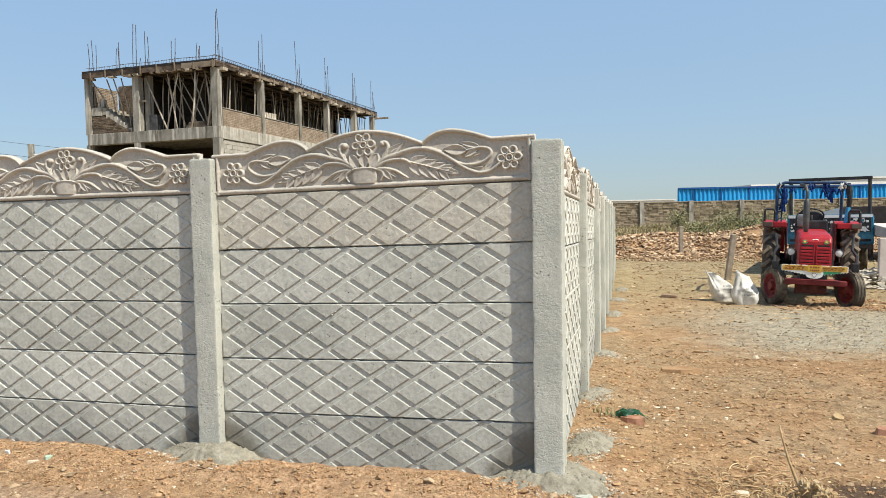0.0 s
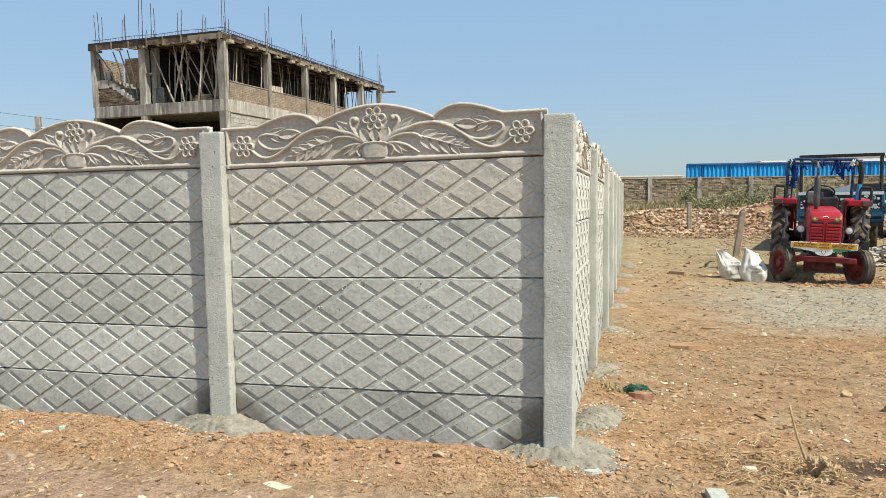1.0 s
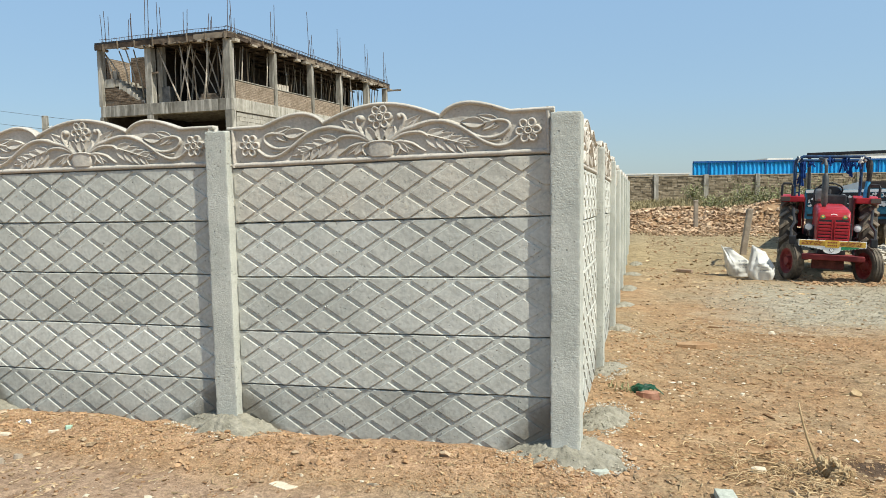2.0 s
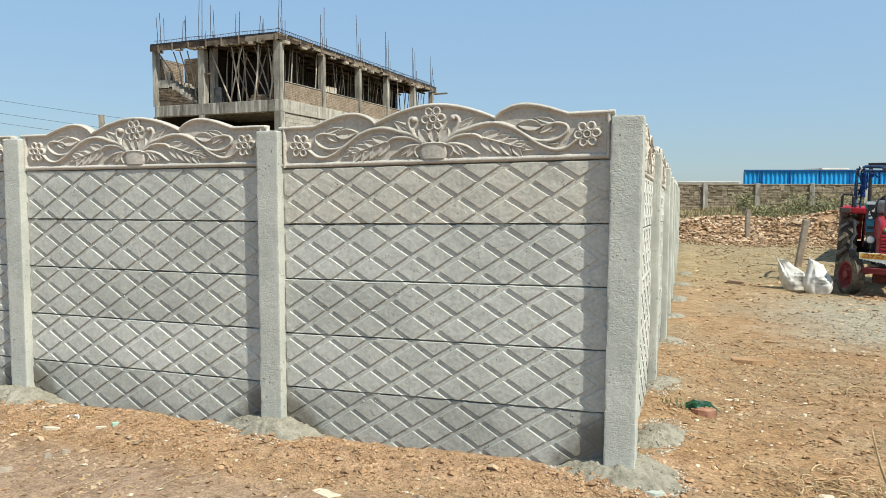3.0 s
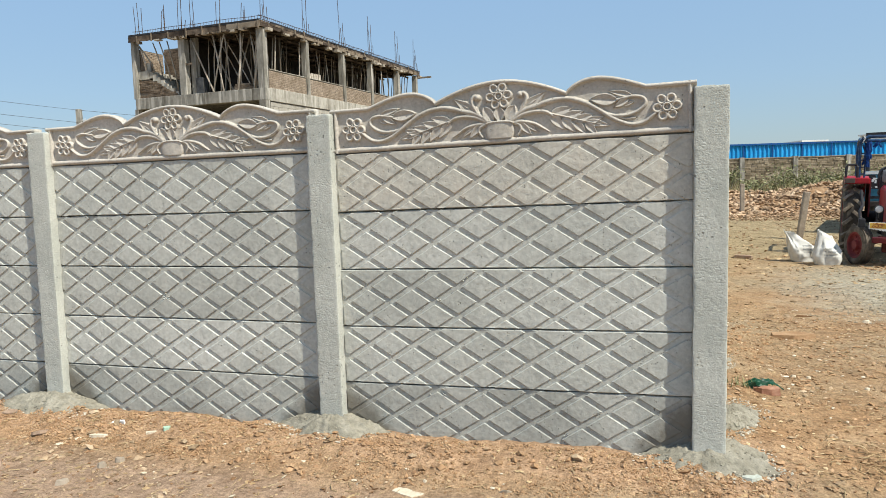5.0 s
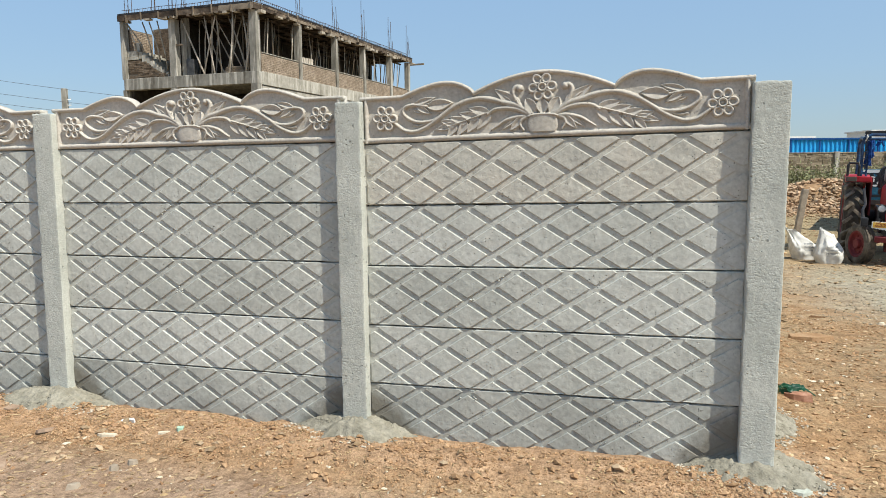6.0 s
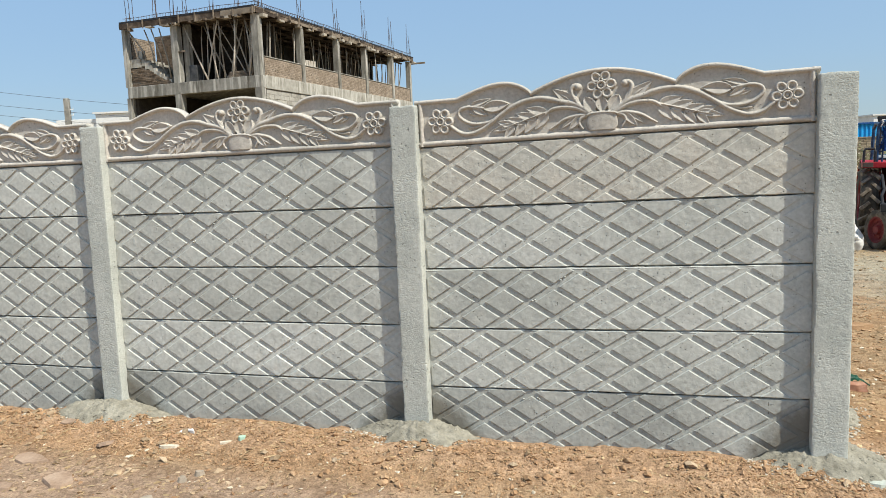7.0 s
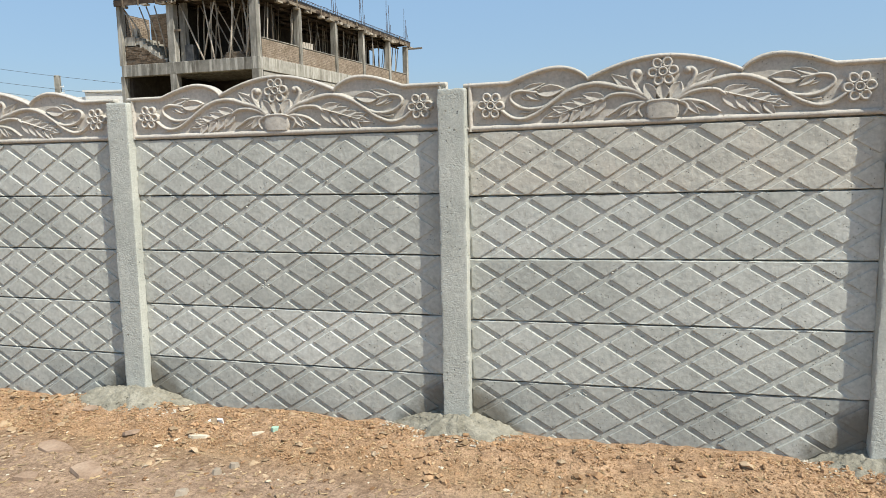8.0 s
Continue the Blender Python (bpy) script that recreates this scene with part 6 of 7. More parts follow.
    tube(bm, [(-0.575, -1.45, 2.03), (-0.60, -1.45, 1.95), (-0.60, -1.44, 1.80), (-0.585, -1.45, 1.64)], 0.050, 9, 0.038)
    part("wrapping", bm, M["black"], canopy, "black cloth wound round the post")
    bm = bmesh.new()
    tube(bm, [(-0.545, -1.45, 1.32), (-0.585, -1.45, 1.66)], 0.040, 10)
    part("post_sleeve", bm, M["sky_paint"], canopy, "bright sky-blue painted sleeve on the canopy post")
    bm = bmesh.new()
    tube(bm, [(-0.56, -2.3, 2.05), (0.56, -2.3, 2.05)], 0.025, 8)
    tube(bm, [(0.1, -1.47, 2.08), (0.1, -2.5, 2.0)], 0.02, 8)
    part("roof_bar", bm, M["blue_frame"], canopy)
    # knotted strips of cloth hanging from the hoop
    r = random.Random(8)
    for x, n, ln, mat in ((0.47, 10, 0.42, "blue_cloth"), (0.02, 5, 0.16, "blue_cloth"), (-0.22, 9, 0.26, "blue_cloth"), (-0.3, 5, 0.32, "blue_cloth"), (-0.50, 5, 0.12, "sack"), (0.48, 3, 0.10, "sack"), (-0.585, 3, 0.45, "blue_frame"), (0.30, 4, 0.10, "blue_cloth"), (-0.40, 6, 0.12, "blue_cloth"), (0.53, 4, 0.14, "blue_frame")):
        bm = bmesh.new()
        for k in range(n):
            px, py, l = x + r.uniform(-0.05, 0.05), -1.45 + r.uniform(-0.06, 0.03), ln * r.uniform(0.6, 1.1)
            z = 2.09 if mat != "blue_cloth" or abs(x) < 0.3 else 2.0
            tube(bm, [(px, py, z), (px + r.uniform(-0.03, 0.03), py + 0.02, z - l * 0.4), (px + r.uniform(-0.05, 0.05), py + 0.01, z - l)], 0.012, 5, 0.017)
        part("cloth_strip", bm, M[mat], canopy, "torn cloth strips tied to the frame")


make_tractor()


def make_trailer():
    root = thing("farm_trailer", pose(5.11, 15.75, -0.19, 0, 0, 166) @ Matrix.Scale(1.08, 4), "blue painted farm trailer with a tall black pipe frame", "trailer")
    bm = bmesh.new()
    box(bm, -0.86, 0.86, -0.03, 0.03, 0.78, 1.46, 0.01)
    front = part("headboard", bm, M["teal"], root, "faded blue headboard with pale painted shapes")
    for x0, x1, z0, z1, mat in ((-0.85, 0.85, 1.385, 1.45, "white"), (-0.82, 0.82, 0.84, 0.90, "black"), (-0.82, 0.82, 1.06, 1.375, "black")):
        bm = bmesh.new()
        box(bm, x0, x1, 0.03, 0.036, z0, z1, 0.0)
        part("painted_band", bm, M[mat], front)
    r = random.Random(12)
    for k in range(150):
        bm = bmesh.new()
        cx, cz, sx_, sz_ = r.uniform(-0.79, 0.79), r.uniform(1.08, 1.355), r.uniform(0.012, 0.046), r.uniform(0.010, 0.036)
        prism(bm, [(cx + sx_ * math.cos(t) * r.uniform(0.7, 1.2), cz + sz_ * math.sin(t) * r.uniform(0.7, 1.2)) for t in np.linspace(0, 2 * math.pi, 9, endpoint=False)], 0.037 + 0.0002 * k, 0.0371 + 0.0002 * k)
        part("painted_patch", bm, M[r.choice(("white", "plaster", "white", "white", "teal", "black"))], front)
    for sx in (-1, 1):
        bm = bmesh.new()
        box(bm, min(sx * 0.83, sx * 0.88), max(sx * 0.83, sx * 0.88), -3.2, -0.04, 0.78, 1.42, 0.01)
        part("side_board", bm, M["sky_paint"], root)
        bm = bmesh.new()
        tube(bm, [(sx * 0.80, -0.06, 0.8), (sx * 0.80, -0.06, 2.27)], 0.04, 8)
        part("frame_post", bm, M["black"], root)
        m = Matrix.Translation((sx * 0.68, -1.9, 0.43)) @ Matrix.Rotation(radians(90), 4, "Y")
        make_wheel("dusty black trailer tyre", root, m, 0.43, 0.24, 0.25, 0, M["tyre"], M["dark_red"], 0.2)
    bm = bmesh.new()
    box(bm, -0.85, 0.85, -0.10, -0.02, 2.24, 2.31, 0.01)
    part("frame_bar", bm, M["black"], root)
    bm = bmesh.new()
    box(bm, -0.85, 0.85, -3.2, 0, 0.68, 0.77)
    box(bm, -0.3, 0.3, -0.4, 1.3, 0.55, 0.66)
    part("chassis", bm, M["dark_brown"], root)
    # parked flat trailer and slabs behind
    flat = thing("flat_trailer", pose(8.5, 19.2, -0.15, 0, 0, 160), "dark brown steel trailer body parked by the wall", "trailer")
    bm = bmesh.new()
    box(bm, -2.2, 2.2, -0.05, 0.05, 0.95, 1.75, 0.02)
    box(bm, -2.2, 2.2, -2.0, -0.05, 0.85, 0.98, 0.02)
    part("body", bm, M["dark_brown"], flat)
    bm = bmesh.new()
    prism(bm, [(2.22, 1.30), (3.15, 1.30), (3.15, 1.48), (2.22, 1.74)], -0.9, 0.05)
    part("end_cover", bm, M["plaster"], flat, "pale grey sloping sheet cover")
    for x in (-1.6, 1.6):
        make_wheel("dusty black trailer tyre", flat, Matrix.Translation((x, -1.0, 0.42)) @ Matrix.Rotation(radians(90), 4, "Y"), 0.42, 0.24, 0.25, 0, M["tyre"], M["dark_red"], 0.2)
    for x, y, z, w, d, h, tilt in ((6.38, 14.2, -0.24, 1.33, 0.11, 1.09, 4), (6.92, 15.26, 0.84, 1.71, 1.39, 0.25, 5)):
        bm = bmesh.new()
        box(bm, -w / 2, w / 2, -d / 2, d / 2, 0, h, 0.015)
        ob = part("concrete_slab", bm, M["far_pink"])
        ob.matrix_world = pose(x, y, z, tilt, 0, 4)
        tagged(ob, "pale pinkish concrete slab stacked beside the trailer", "slab", "concrete slabs")
    rx_, ry_ = rng.uniform(4.75, 8.0, 420), rng.uniform(13.2, 14.8, 420)
    pebbles("slab_rubble", rx_, ry_, rng.uniform(0.03, 0.13, 420), M["white_stone"], "pale broken stones heaped before concrete slabs", "rubble", 0.6, 0.1, ground_z(rx_, ry_) + 0.22 * step01(13.4, 14.4, ry_))


make_trailer()


# ---- sacks ----
def make_sack(x, y, rz, h, w, neck, seed, label):
    """A woven sack: bulging below, pinched flat above, with two raised corners; neck pulls its top to one side."""
    root = thing("cement_sack", pose(x, y, float(ground_z(x, y)) - 0.01, 0, 0, rz), label, "sack", "white sacks")
    n, m = 48, 30
    v, f = [], []
    for i in range(m + 1):
        t = i / m
        belly = 0.86 + 0.14 * math.sin(math.pi * min(1.0, t * 1.2)) - 0.10 * float(step01(0.6, 1.0, t)) - 0.10 * (1 - t) ** 6
        thick = (0.62 + 0.12 * math.sin(math.pi * min(1.0, 1.2 * t))) * (1 - 0.86 * float(step01(0.45, 1.0, t)))
        for k in range(n):
            a = 2 * math.pi * k / n
            c, s = math.cos(a), math.sin(a)
            cx, sy = math.copysign(abs(c) ** 0.7, c), math.copysign(abs(s) ** 0.8, s)
            crease = 1 + t * (0.16 * math.sin(5 * c + seed + 5 * t) + 0.10 * math.sin(13 * c + 2 * seed - 7 * t)) + 0.05 * math.sin(4 * a + 6 * t + seed)
            fold = 1 + (0.10 + 0.26 * t) * (0.40 - abs(float(fbm(1.7 * c + seed, 1.7 * s + 2.6 * t, 1.5, 3, seed))))
            px = w * fold * belly * cx * (1 + 0.02 * math.sin(9 * t + seed))
            py = w * thick * sy * crease * fold
            pz = h * (0.80 * t + 0.20 * 0.42 * t ** 3 * abs(c) ** 2.5 * (1.0 + math.copysign(1, c * neck)) - 0.05 * t * t * math.cos(3 * c + seed))
            v.append((px * (1 - 0.42 * t ** 1.6) + neck * t ** 2.2 * h, py + 0.05 * h * t * t * math.sin(3 * c + seed), max(0.0, pz)))
    for i in range(m):
        for k in range(n):
            f.append((i * n + k, i * n + (k + 1) % n, (i + 1) * n + (k + 1) % n, (i + 1) * n + k))
    f += [tuple(range(n))[::-1], tuple(range(m * n, m * n + n))]
    ob = new("bag", mesh_of("bag", v, f, M["sack"], True))
    ob.parent = root


make_sack(2.15, 11.05, 18, 0.68, 0.258, -0.40, 3, "white woven sack slumped beside the tractor, half empty")
make_sack(2.46, 10.6, 10, 0.66, 0.255, -0.06, 5, "full white woven sack standing beside the tractor")


# ---- things lying on the ground ----
def put(ob, x, y, up=0.0, rx=0, ry=0, rz=0):
    ob.matrix_world = pose(x, y, float(ground_z(x, y)) + up, rx, ry, rz)
    return ob


def chip(name, w, d, h, material, x, y, rz, label, category, seed, up=0.0, rx=0, ry=0, group="", taper=0.94):
    """A broken flat piece with an uneven outline."""
    r = random.Random(seed)
    bm = bmesh.new()
    n = 7
    poly = [(w / 2 * math.cos(2 * math.pi * k / n + r.uniform(-0.25, 0.25)) * r.uniform(0.8, 1.15), d / 2 * math.sin(2 * math.pi * k / n + r.uniform(-0.25, 0.25)) * r.uniform(0.8, 1.15)) for k in range(n)]
    a = [bm.verts.new((px, py, -0.01)) for px, py in poly]
    b = [bm.verts.new((px * taper, py * taper, h + r.uniform(-0.15, 0.15) * h)) for px, py in poly]
    for k in range(n):
        bm.faces.new((a[k], a[(k + 1) % n], b[(k + 1) % n], b[k]))
    c = bm.verts.new((0, 0, h * 1.06))
    for k in range(n):
        bm.faces.new((b[k], b[(k + 1) % n], c))
    bm.faces.new(a[::-1])
    ob = part(name, bm, material)
    tagged(ob, label, category, group)
    return put(ob, x, y, up, rx, ry, rz)


# brick with a dark green rag on it
chip("brick", 0.20, 0.11, 0.045, M["brick_red"], 0.44, 1.42, -14, "broken reddish brick lying on bare earth", "brick", 9, -0.004, 3, -2)
bm = bmesh.new()
n = 18
rag = lambda u, w: (0.235 * (u - 0.5) + 0.018 * math.sin(9 * w + 3 * u), 0.15 * (w - 0.5) + 0.015 * math.sin(11 * u), 0.050 + 0.020 * float(fbm(u * 1.0, w * 1.0, 5, 3, 4)) + 0.012 * math.cos(6 * u) - 0.16 * max(0.0, abs(u - 0.5) - 0.22) - 0.10 * max(0.0, 0.35 - w))
g = [[bm.verts.new(rag(i / n, j / n)) for j in range(n + 1)] for i in range(n + 1)]
for i in range(n):
    for j in range(n):
        u, w = (i + 0.5) / n - 0.5, (j + 0.5) / n - 0.5
        if math.hypot(u, w) < 0.42 + 0.13 * math.sin(5 * math.atan2(w, u) + 1) + 0.05 * math.sin(11 * math.atan2(w, u)):
            bm.faces.new((g[i][j], g[i + 1][j], g[i + 1][j + 1], g[i][j + 1]))
bmesh.ops.delete(bm, geom=[v for v in bm.verts if not v.link_faces], context="VERTS")
bmesh.ops.solidify(bm, geom=bm.faces[:], thickness=0.002)
put(tagged(part("green_rag", bm, M["leaf_dark"]), "crumpled dark green plastic rag draped over a brick", "rag"), 0.42, 1.47, 0.0, 0, 0, -8)
blades("grass_tuft", 0.26 + rng.normal(0, 0.05, 40), 1.45 + rng.normal(0, 0.05, 40), rng.uniform(0.03, 0.09, 40), 0.004, M["scrub"], "thin green grass sprouting beside a brick", "grass", 1.2)

chip("stone_slab", 0.42, 0.22, 0.042, M["clod"], 0.90, 3.52, 8, "flat brown slab lying on the dusty ground", "slab", 3)
bm = bmesh.new()
box(bm, -0.16, 0.16, -0.05, 0.05, 0, 0.06, 0.01)
put(tagged(part("timber_offcut", bm, M["cardboard"]), "short brown timber offcut on the ground", "timber"), 1.135, 11.53, 0, 0, 2, -20)
chip("plaster_flake", 0.19, 0.10, 0.008, M["cream"], -1.42, -0.60, -8, "cream coloured flake of broken plaster", "flake", 5, -0.005)
chip("pale_stone", 0.10, 0.075, 0.014, M["veined"], 0.20, -0.14, 10, "pale angular stone beside the mortar footing", "stone", 6)
bm = bmesh.new()
box(bm, -0.046, 0.046, -0.07, 0.07, 0, 0.036, 0.005)
for v in bm.verts:
    v.co += Vector((0.006 * math.sin(40 * v.co.y + 9), 0.008 * math.sin(60 * v.co.x), 0.004 * math.sin(70 * v.co.x + 30 * v.co.y)))
put(tagged(part("stone_block", bm, M["veined"]), "small squared block of pale veined stone", "block"), 0.82, -0.25, 0, 2, 3, 5)
bm = bmesh.new()
box(bm, -0.075, 0.075, -0.03, 0.03, 0.002, 0.008, 0.002)
pk = put(tagged(part("paper_packet", bm, M["white"]), "crumpled white and blue printed paper packet", "packet"), -0.01, -0.53, 0.003, 6, -4, 12)
bm = bmesh.new()
box(bm, -0.06, -0.042, -0.02, 0.022, 0.0082, 0.0095)
part("blue_print", bm, M["sheet_blue"], pk)
for i, (x, y, w, d, rz, rx) in enumerate([(-4.25, -0.68, 0.24, 0.12, 10, 6), (-3.86, -0.86, 0.22, 0.15, -35, -5), (-4.10, -1.0, 0.14, 0.09, 20, 4), (-3.92, -0.45, 0.10, 0.08, 60, -14), (-4.35, -0.28, 0.09, 0.07, 30, 12)]):
    chip("broken_tile", w, d, 0.008, M["cardboard"], x, y, rz, "broken flat brown tile shard on trodden earth", "tile", 40 + i, 0.008, rx, 3, "broken tiles")
chip("paper_scrap", 0.075, 0.03, 0.012, M["cream"], -3.17, -0.34, 34, "crumpled cream paper scrap in the loose earth", "paper", 60, -0.004)
chip("paper_scrap", 0.13, 0.03, 0.010, M["cream"], -3.50, -0.42, 12, "long cream husk lying on the earth", "husk", 61, 0.0)
chip("mint_scrap", 0.048, 0.045, 0.016, M["mint"], -3.08, -0.31, 20, "small mint green plastic scrap among stones", "scrap", 62, 0.0)
for i, (x, y, w, d, rz) in enumerate(((-3.21, -0.97, 0.080, 0.060, 30), (-3.18, -0.73, 0.070, 0.055, 75), (-3.13, -0.65, 0.065, 0.050, 10))):
    chip("pale_stone", w, d, 0.022, M["tan_stone"], x, y, rz, "pinkish-grey rounded stone on the dusty path", "stone", 63 + 7 * i, 0.0, 0, 0, "pale stones", 0.68)
for x, rz in ((-3.53, 40), (-3.48, -35)):
    chip("white_scrap", 0.07, 0.030, 0.012, M["white"], x, -0.23, rz, "torn white paper scrap on heaped earth", "paper", 90 + rz, 0.004, 12, -8, "white scraps")
chip("brick_piece", 0.16, 0.10, 0.045, M["brick_red"], 2.12, 1.54, 25, "broken dark red brick piece on the yard", "brick", 71, taper=0.8)
chip("dry_leaf", 0.10, 0.09, 0.012, M["flake"], 1.91, 1.86, 60, "curled tan dry leaf on the yard", "leaf", 72, 0.012, 16, -12)
chip("pale_stone", 0.09, 0.08, 0.030, M["cream"], 1.74, 4.55, 15, "pale stone beside scraps of bark", "stone", 73, taper=0.6)
for i, (x, y, w, rz) in enumerate(((1.84, 4.46, 0.16, 20), (1.97, 4.40, 0.12, -25), (1.18, 4.70, 0.26, 8), (1.34, 0.97, 0.07, 40), (1.22, 1.15, 0.15, -50), (1.42, 0.62, 0.13, 60))):
    chip("bark_scrap", 0.8 * w, 0.032, 0.012, M["dark_clod"], x, y, rz, "scrap of dark dry bark on the earth", "bark", 75 + i, 0.0, 4, 5, "bark scraps", 0.75)
for i, (x, y) in enumerate(((0.68, 1.95), (0.78, 1.93), (1.12, 1.72), (1.47, 0.91))):
    chip("pale_stone", 0.048, 0.040, 0.014, M["cream"], x, y, 50 * i, "small pale stone lying on the yard", "stone", 83 + i, 0.0, 0, 0, "pale yard stones", 0.62)
bm = bmesh.new()
tube(bm, [(-0.09, -0.16, 0.006), (-0.075, -0.08, 0.03), (-0.03, -0.02, 0.045), (0.04, 0.0, 0.04), (0.10, -0.01, 0.012)], 0.009, 7, 0.006)
put(tagged(part("twig", bm, M["straw"], smooth=True), "pale bent dry twig arching over the earth", "twig"), 1.60, 2.63, 0.0)
chip("pale_stone", 0.08, 0.06, 0.02, M["cream"], 1.02, 0.16, 0, "pale flat stone among dry husks", "stone", 64)

# dry stick and husks
def make_husks():
    root = thing("dry_stalk", pose(1.30, 0.20, float(ground_z(1.30, 0.20))), "dry brown stalk standing in a torn root clump", "stalk")
    bm = bmesh.new()
    tube(bm, [(0.03, -0.03, 0.02), (0.0, 0.0, 0.09), (-0.035, 0.02, 0.19), (-0.06, 0.04, 0.29), (-0.075, 0.05, 0.37)], 0.010, 7, 0.004)
    part("stem", bm, M["flake"], root, smooth=True)
    r = random.Random(3)
    # lumps of caked earth and fibre
    bm = bmesh.new()
    for k in range(17):
        ball = bmesh.ops.create_icosphere(bm, subdivisions=3, radius=r.uniform(0.016, 0.030))
        c = Vector((0.03 + 0.007 * k + r.uniform(-0.02, 0.02), -0.03 - 0.006 * k + r.uniform(-0.025, 0.025), 0.075 - 0.003 * k + r.uniform(-0.04, 0.02)))
        for v in ball["verts"]:
            d = v.co.normalized()
            q = 1 + 0.42 * float(fbm(2.1 * d.x + k, 2.1 * d.y + 1.7 * d.z, 1.9, 4, k)) + 0.25 * abs(float(fbm(d.x - d.z, d.y + k, 5.5, 2, k)))
            v.co = Vector((v.co.x * q * 0.85, v.co.y * q * 0.85, v.co.z * q * 1.35)) + c
    part("root_clump", bm, M["flake"], root, kind="stuff")
    # fine torn roots
    bm = bmesh.new()
    for k in range(46):
        t, a, l = r.uniform(0, 1), r.uniform(0, 6.283), r.uniform(0.03, 0.10)
        p = Vector((0.04 + 0.10 * t, -0.03 - 0.09 * t, 0.07 - 0.04 * t))
        q = p + Vector((math.cos(a) * l, math.sin(a) * l, r.uniform(-0.05, 0.05)))
        tube(bm, [p, (p + q) / 2 + Vector((r.uniform(-0.015, 0.015), r.uniform(-0.015, 0.015), r.uniform(0, 0.03))), q], r.uniform(0.003, 0.006), 5, 0.0015)
    part("roots", bm, M["flake"], root, smooth=True, kind="stuff")
    # curled husks and broken stalks
    bm = bmesh.new()
    for k in range(520):
        x, y = 1.14 + r.gauss(0, 0.24), 0.15 + r.gauss(0, 0.21)
        a, l, curl = r.uniform(0, 6.283), r.uniform(0.015, 0.085) if k % 6 else r.uniform(0.08, 0.14), r.uniform(-2.2, 2.2) if k % 6 else r.uniform(-0.5, 0.5)
        z, lift, pts = float(ground_z(x, y)) + r.uniform(0.003, 0.020), r.uniform(0.0, 0.018), []
        for i in range(5):
            pts.append((x, y, z + lift * math.sin(math.pi * i / 4)))
            x, y, a = x + math.cos(a) * l / 4, y + math.sin(a) * l / 4, a + curl / 4
        tube(bm, pts, r.uniform(0.0012, 0.0045), 4, r.uniform(0.0006, 0.003))
    ob = part("dry_husks", bm, M["flake"])
    tagged(ob, "litter of dry curled husks and stalks on the earth", "husks", kind="stuff")


make_husks()


# ---- loose stones and litter strewn on the ground ----
def strewn(n, x0, x1, y0, y1, s0, s1, power=2.5):
    x, y = rng.uniform(x0, x1, n), rng.uniform(y0, y1, n)
    ok = ~((np.abs(y - 0.01) < 0.07) & (x < 0.12)) & ~((np.abs(x) < 0.06) & (y > 0))
    s = s0 + (s1 - s0) * rng.uniform(0, 1, n) ** power
    return x[ok], y[ok], s[ok]


def strew(name, n, region, s0, s1, power, material, label, category, flat=0.5):
    x, y, s = strewn(int(n * 1.6), *region, s0, s1, power)
    patchy = 0.55 + 0.75 * fbm(x, y, 1.4, 3, n % 17) + 0.55 * fbm(x, y, 6, 2, n % 13)
    ok = rng.uniform(0, 1, len(x)) < patchy
    x, y, s = x[ok], y[ok], s[ok]
    pebbles(name, x, y, s, M[material], label, category, flat, 0.25)


strew("wall_foot_crumbs", 5500, (-6.5, 0.35, -0.56, -0.04), 0.002, 0.010, 2.5, "flake", "dry tan crumbs on the heaped earth along the wall", "earth", 0.6)
strew("earth_clods", 26000, (-6.5, 0.3, -0.54, -0.03), 0.0022, 0.0105, 3, "clod", "loose orange earth clods heaped along the wall", "earth", 0.75)
strew("wall_foot_clods", 1500, (-6.5, 0.5, -0.58, -0.06), 0.004, 0.026, 4.6, "clod", "larger orange clods lying on the heaped earth", "earth", 0.8)
strew("wall_foot_stones", 800, (-6.5, 0.6, -0.75, -0.05), 0.005, 0.034, 4.5, "stone", "small pale stones in the loose earth along the wall", "stones")
strew("path_grit", 9000, (-6.5, 2.5, -2.2, -0.55), 0.002, 0.020, 4.5, "stone", "grit and small stones on the trodden path", "stones")
strew("yard_stones", 5500, (0.05, 4.8, -1.0, 4.8), 0.003, 0.026, 4.5, "stone", "small brown stones scattered on the yard", "stones")
strew("yard_clods", 9000, (0.05, 3.6, -0.8, 4.5), 0.003, 0.024, 3.5, "clod", "orange earth clods crumbled over the yard", "earth")
strew("field_stones", 6000, (0.2, 9.5, 4.4, 20.0), 0.006, 0.045, 5, "stone", "small stones scattered over the yard farther back", "stones")
gx, gy, gs = strewn(10000, 1.2, 9.5, 4.4, 10.6, 0.005, 0.020, 2.0)
keep = (fbm(gx, gy, 0.7, 3, 21) + 1.1 * step01(1.2, 2.8, gx) * step01(4.2, 5.6, gy) * step01(10.6, 9.2, gy)) > 0.55
pebbles("gravel", gx[keep], gy[keep], gs[keep], M["gravel"], "crushed grey gravel spread before the tractor", "gravel", 0.65, 0.25)


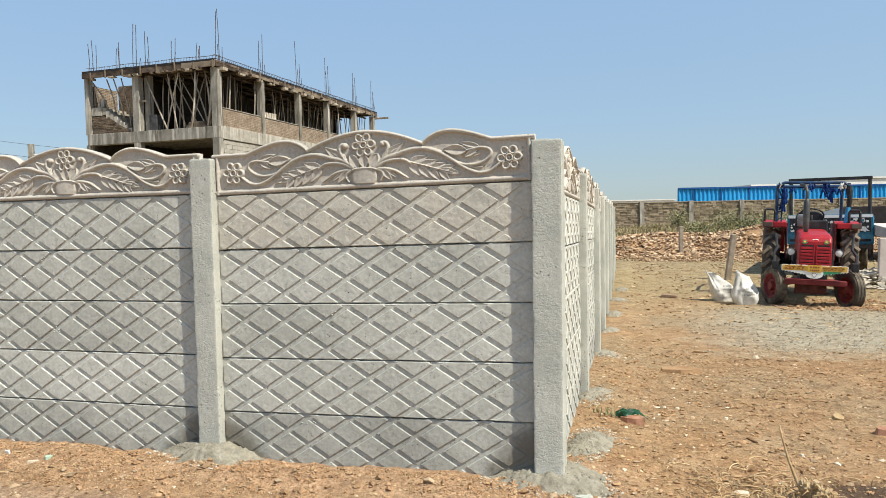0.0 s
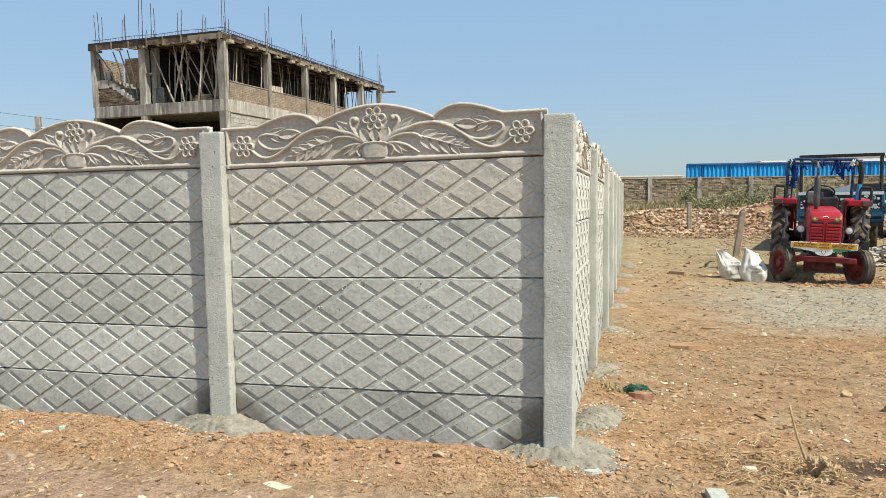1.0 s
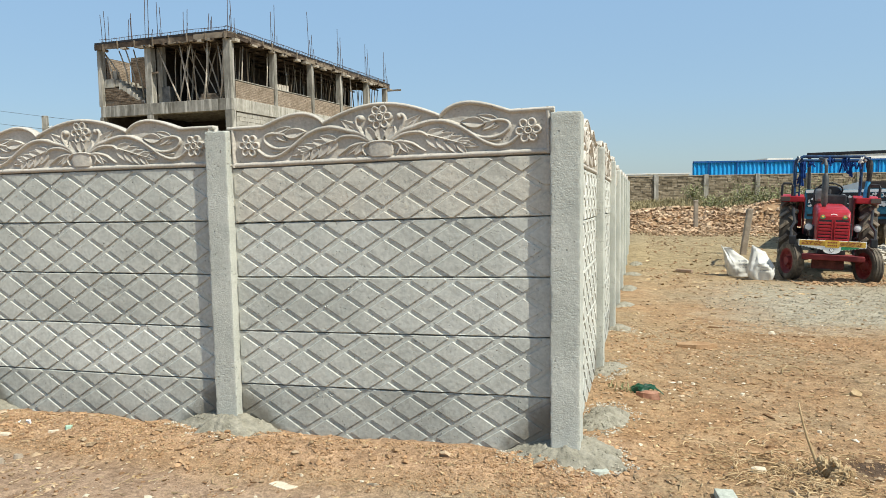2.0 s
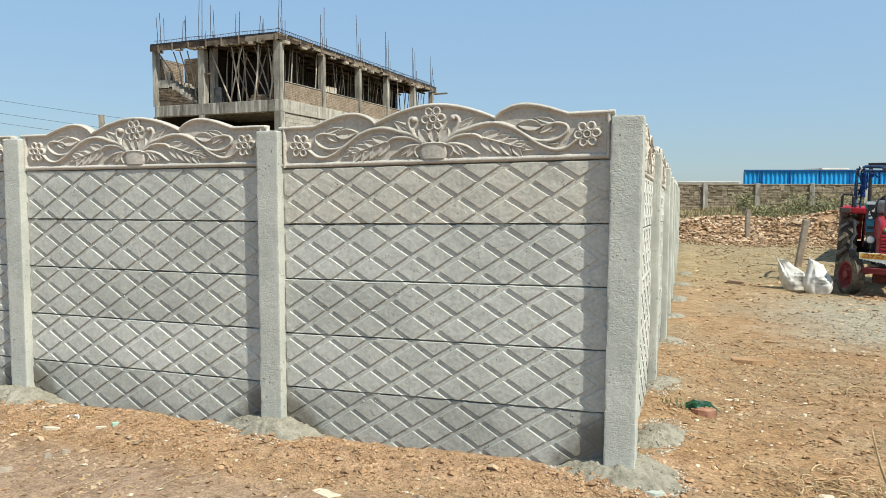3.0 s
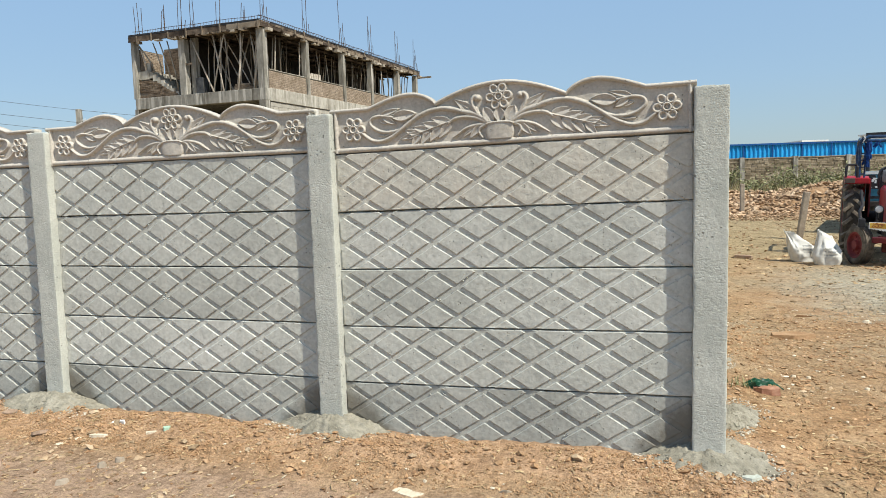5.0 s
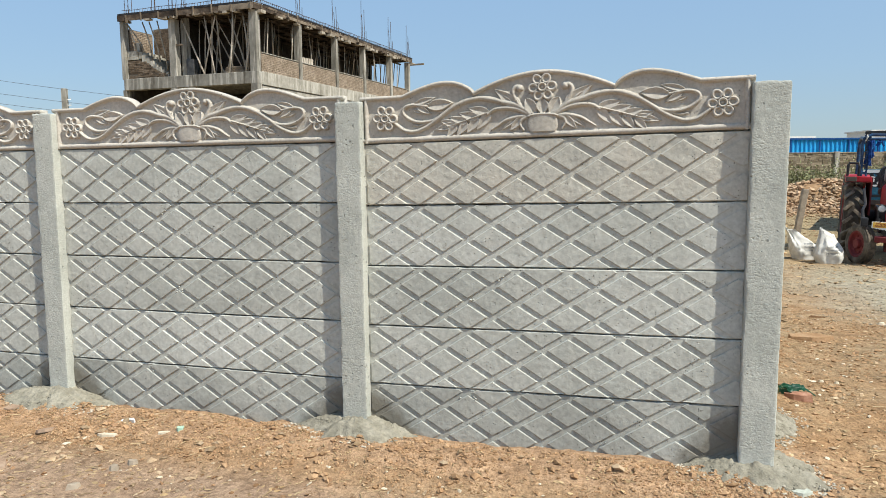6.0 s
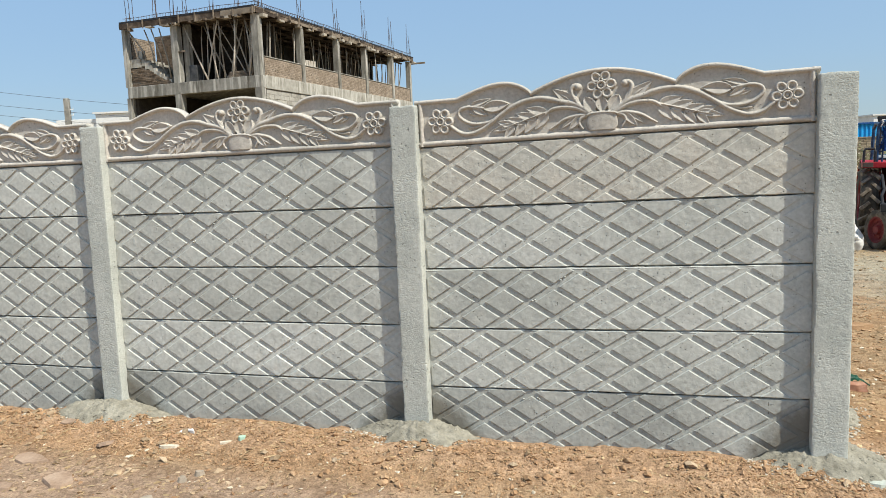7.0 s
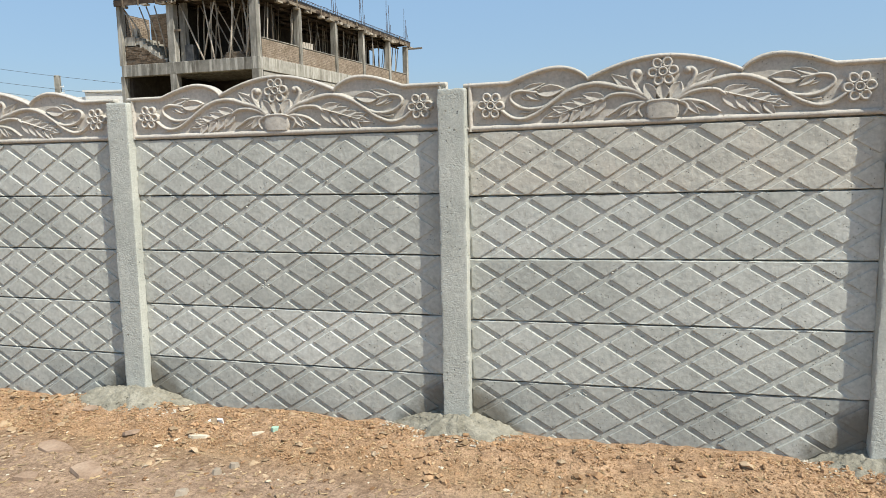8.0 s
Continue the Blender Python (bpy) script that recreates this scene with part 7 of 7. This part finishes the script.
def straws(n, x0, x1, y0, y1, l0, l1, name, label):
    x, y = rng.uniform(x0, x1, n), rng.uniform(y0, y1, n)
    ok = ~((np.abs(y - 0.01) < 0.12) & (x < 0.12)) & ~((np.abs(x) < 0.1) & (y > 0))
    x, y = x[ok], y[ok]
    n = len(x)
    a, l, w = rng.uniform(0, 6.283, n), rng.uniform(l0, l1, n), rng.uniform(0.0015, 0.004, n)
    z = ground_z(x, y) + 0.004
    d, p = np.stack([np.cos(a) * l, np.sin(a) * l, rng.uniform(-0.004, 0.012, n)], -1), np.stack([-np.sin(a) * w, np.cos(a) * w, np.zeros(n)], -1)
    c = np.stack([x, y, z], -1)
    up = np.array([0, 0, 1.0]) * w[:, None]
    v = np.stack([c - p, c + p, c + up, c + d - p * 0.4, c + d + p * 0.4, c + d + up * 0.5], 1).reshape(-1, 3)
    b = np.arange(n)[:, None] * 6
    f = np.concatenate([b + np.array(q) for q in ((0, 3, 5, 2), (2, 5, 4, 1), (0, 1, 4, 3))])
    tagged(new(name, mesh_of(name, v.tolist(), f.tolist(), M["straw"])), label, "straw", kind="stuff")


straws(1100, -6.5, 0.6, -1.6, -0.05, 0.015, 0.07, "wall_straw", "dry straw and twigs in the loose earth")
straws(2200, 0.1, 5.0, -1.0, 6.0, 0.015, 0.10, "yard_straw", "dry straw and twigs littering the yard")

strew("path_chips", 480, (-6.0, 1.0, -1.7, -0.35), 0.006, 0.026, 3.0, "cream", "cream plaster chips scattered on the trodden path", "chips", 0.45)
strew("turned_earth", 1500, (2.9, 4.9, 9.7, 11.5), 0.01, 0.05, 2.5, "clod", "reddish earth turned up between the tractor wheels", "earth", 0.6)
strew("yard_litter", 4200, (0.1, 4.6, -0.9, 4.6), 0.003, 0.017, 3.5, "dark_clod", "dark crumbs of earth and dead leaves over the yard", "litter", 0.5)
strew("path_litter", 4200, (-6.5, 0.6, -1.9, -0.05), 0.003, 0.017, 3.5, "dark_clod", "dark crumbs of earth on the path and along the wall", "litter", 0.5)
strew("yard_chips", 700, (0.15, 4.6, -0.9, 6.0), 0.005, 0.022, 4.0, "cream", "small pale stones scattered over the yard", "stones", 0.5)
strew("far_litter", 1300, (0.4, 6.0, 9.2, 19.5), 0.012, 0.05, 3.0, "dark_clod", "dark litter and dead grass on the far yard", "litter", 0.4)
strew("yard_flakes", 12000, (0.1, 5.2, -0.9, 7.5), 0.003, 0.019, 3.4, "flake", "dry tan leaf flakes and chips littering the yard", "litter", 0.26)
strew("path_flakes", 2600, (-6.5, 0.6, -1.9, -0.2), 0.004, 0.022, 3.0, "flake", "dry tan flakes and chips on the trodden path", "litter", 0.14)
strew("far_flakes", 2600, (0.4, 8.0, 7.5, 19.5), 0.012, 0.055, 2.6, "flake", "dry grass flakes littering the far yard", "litter", 0.14)
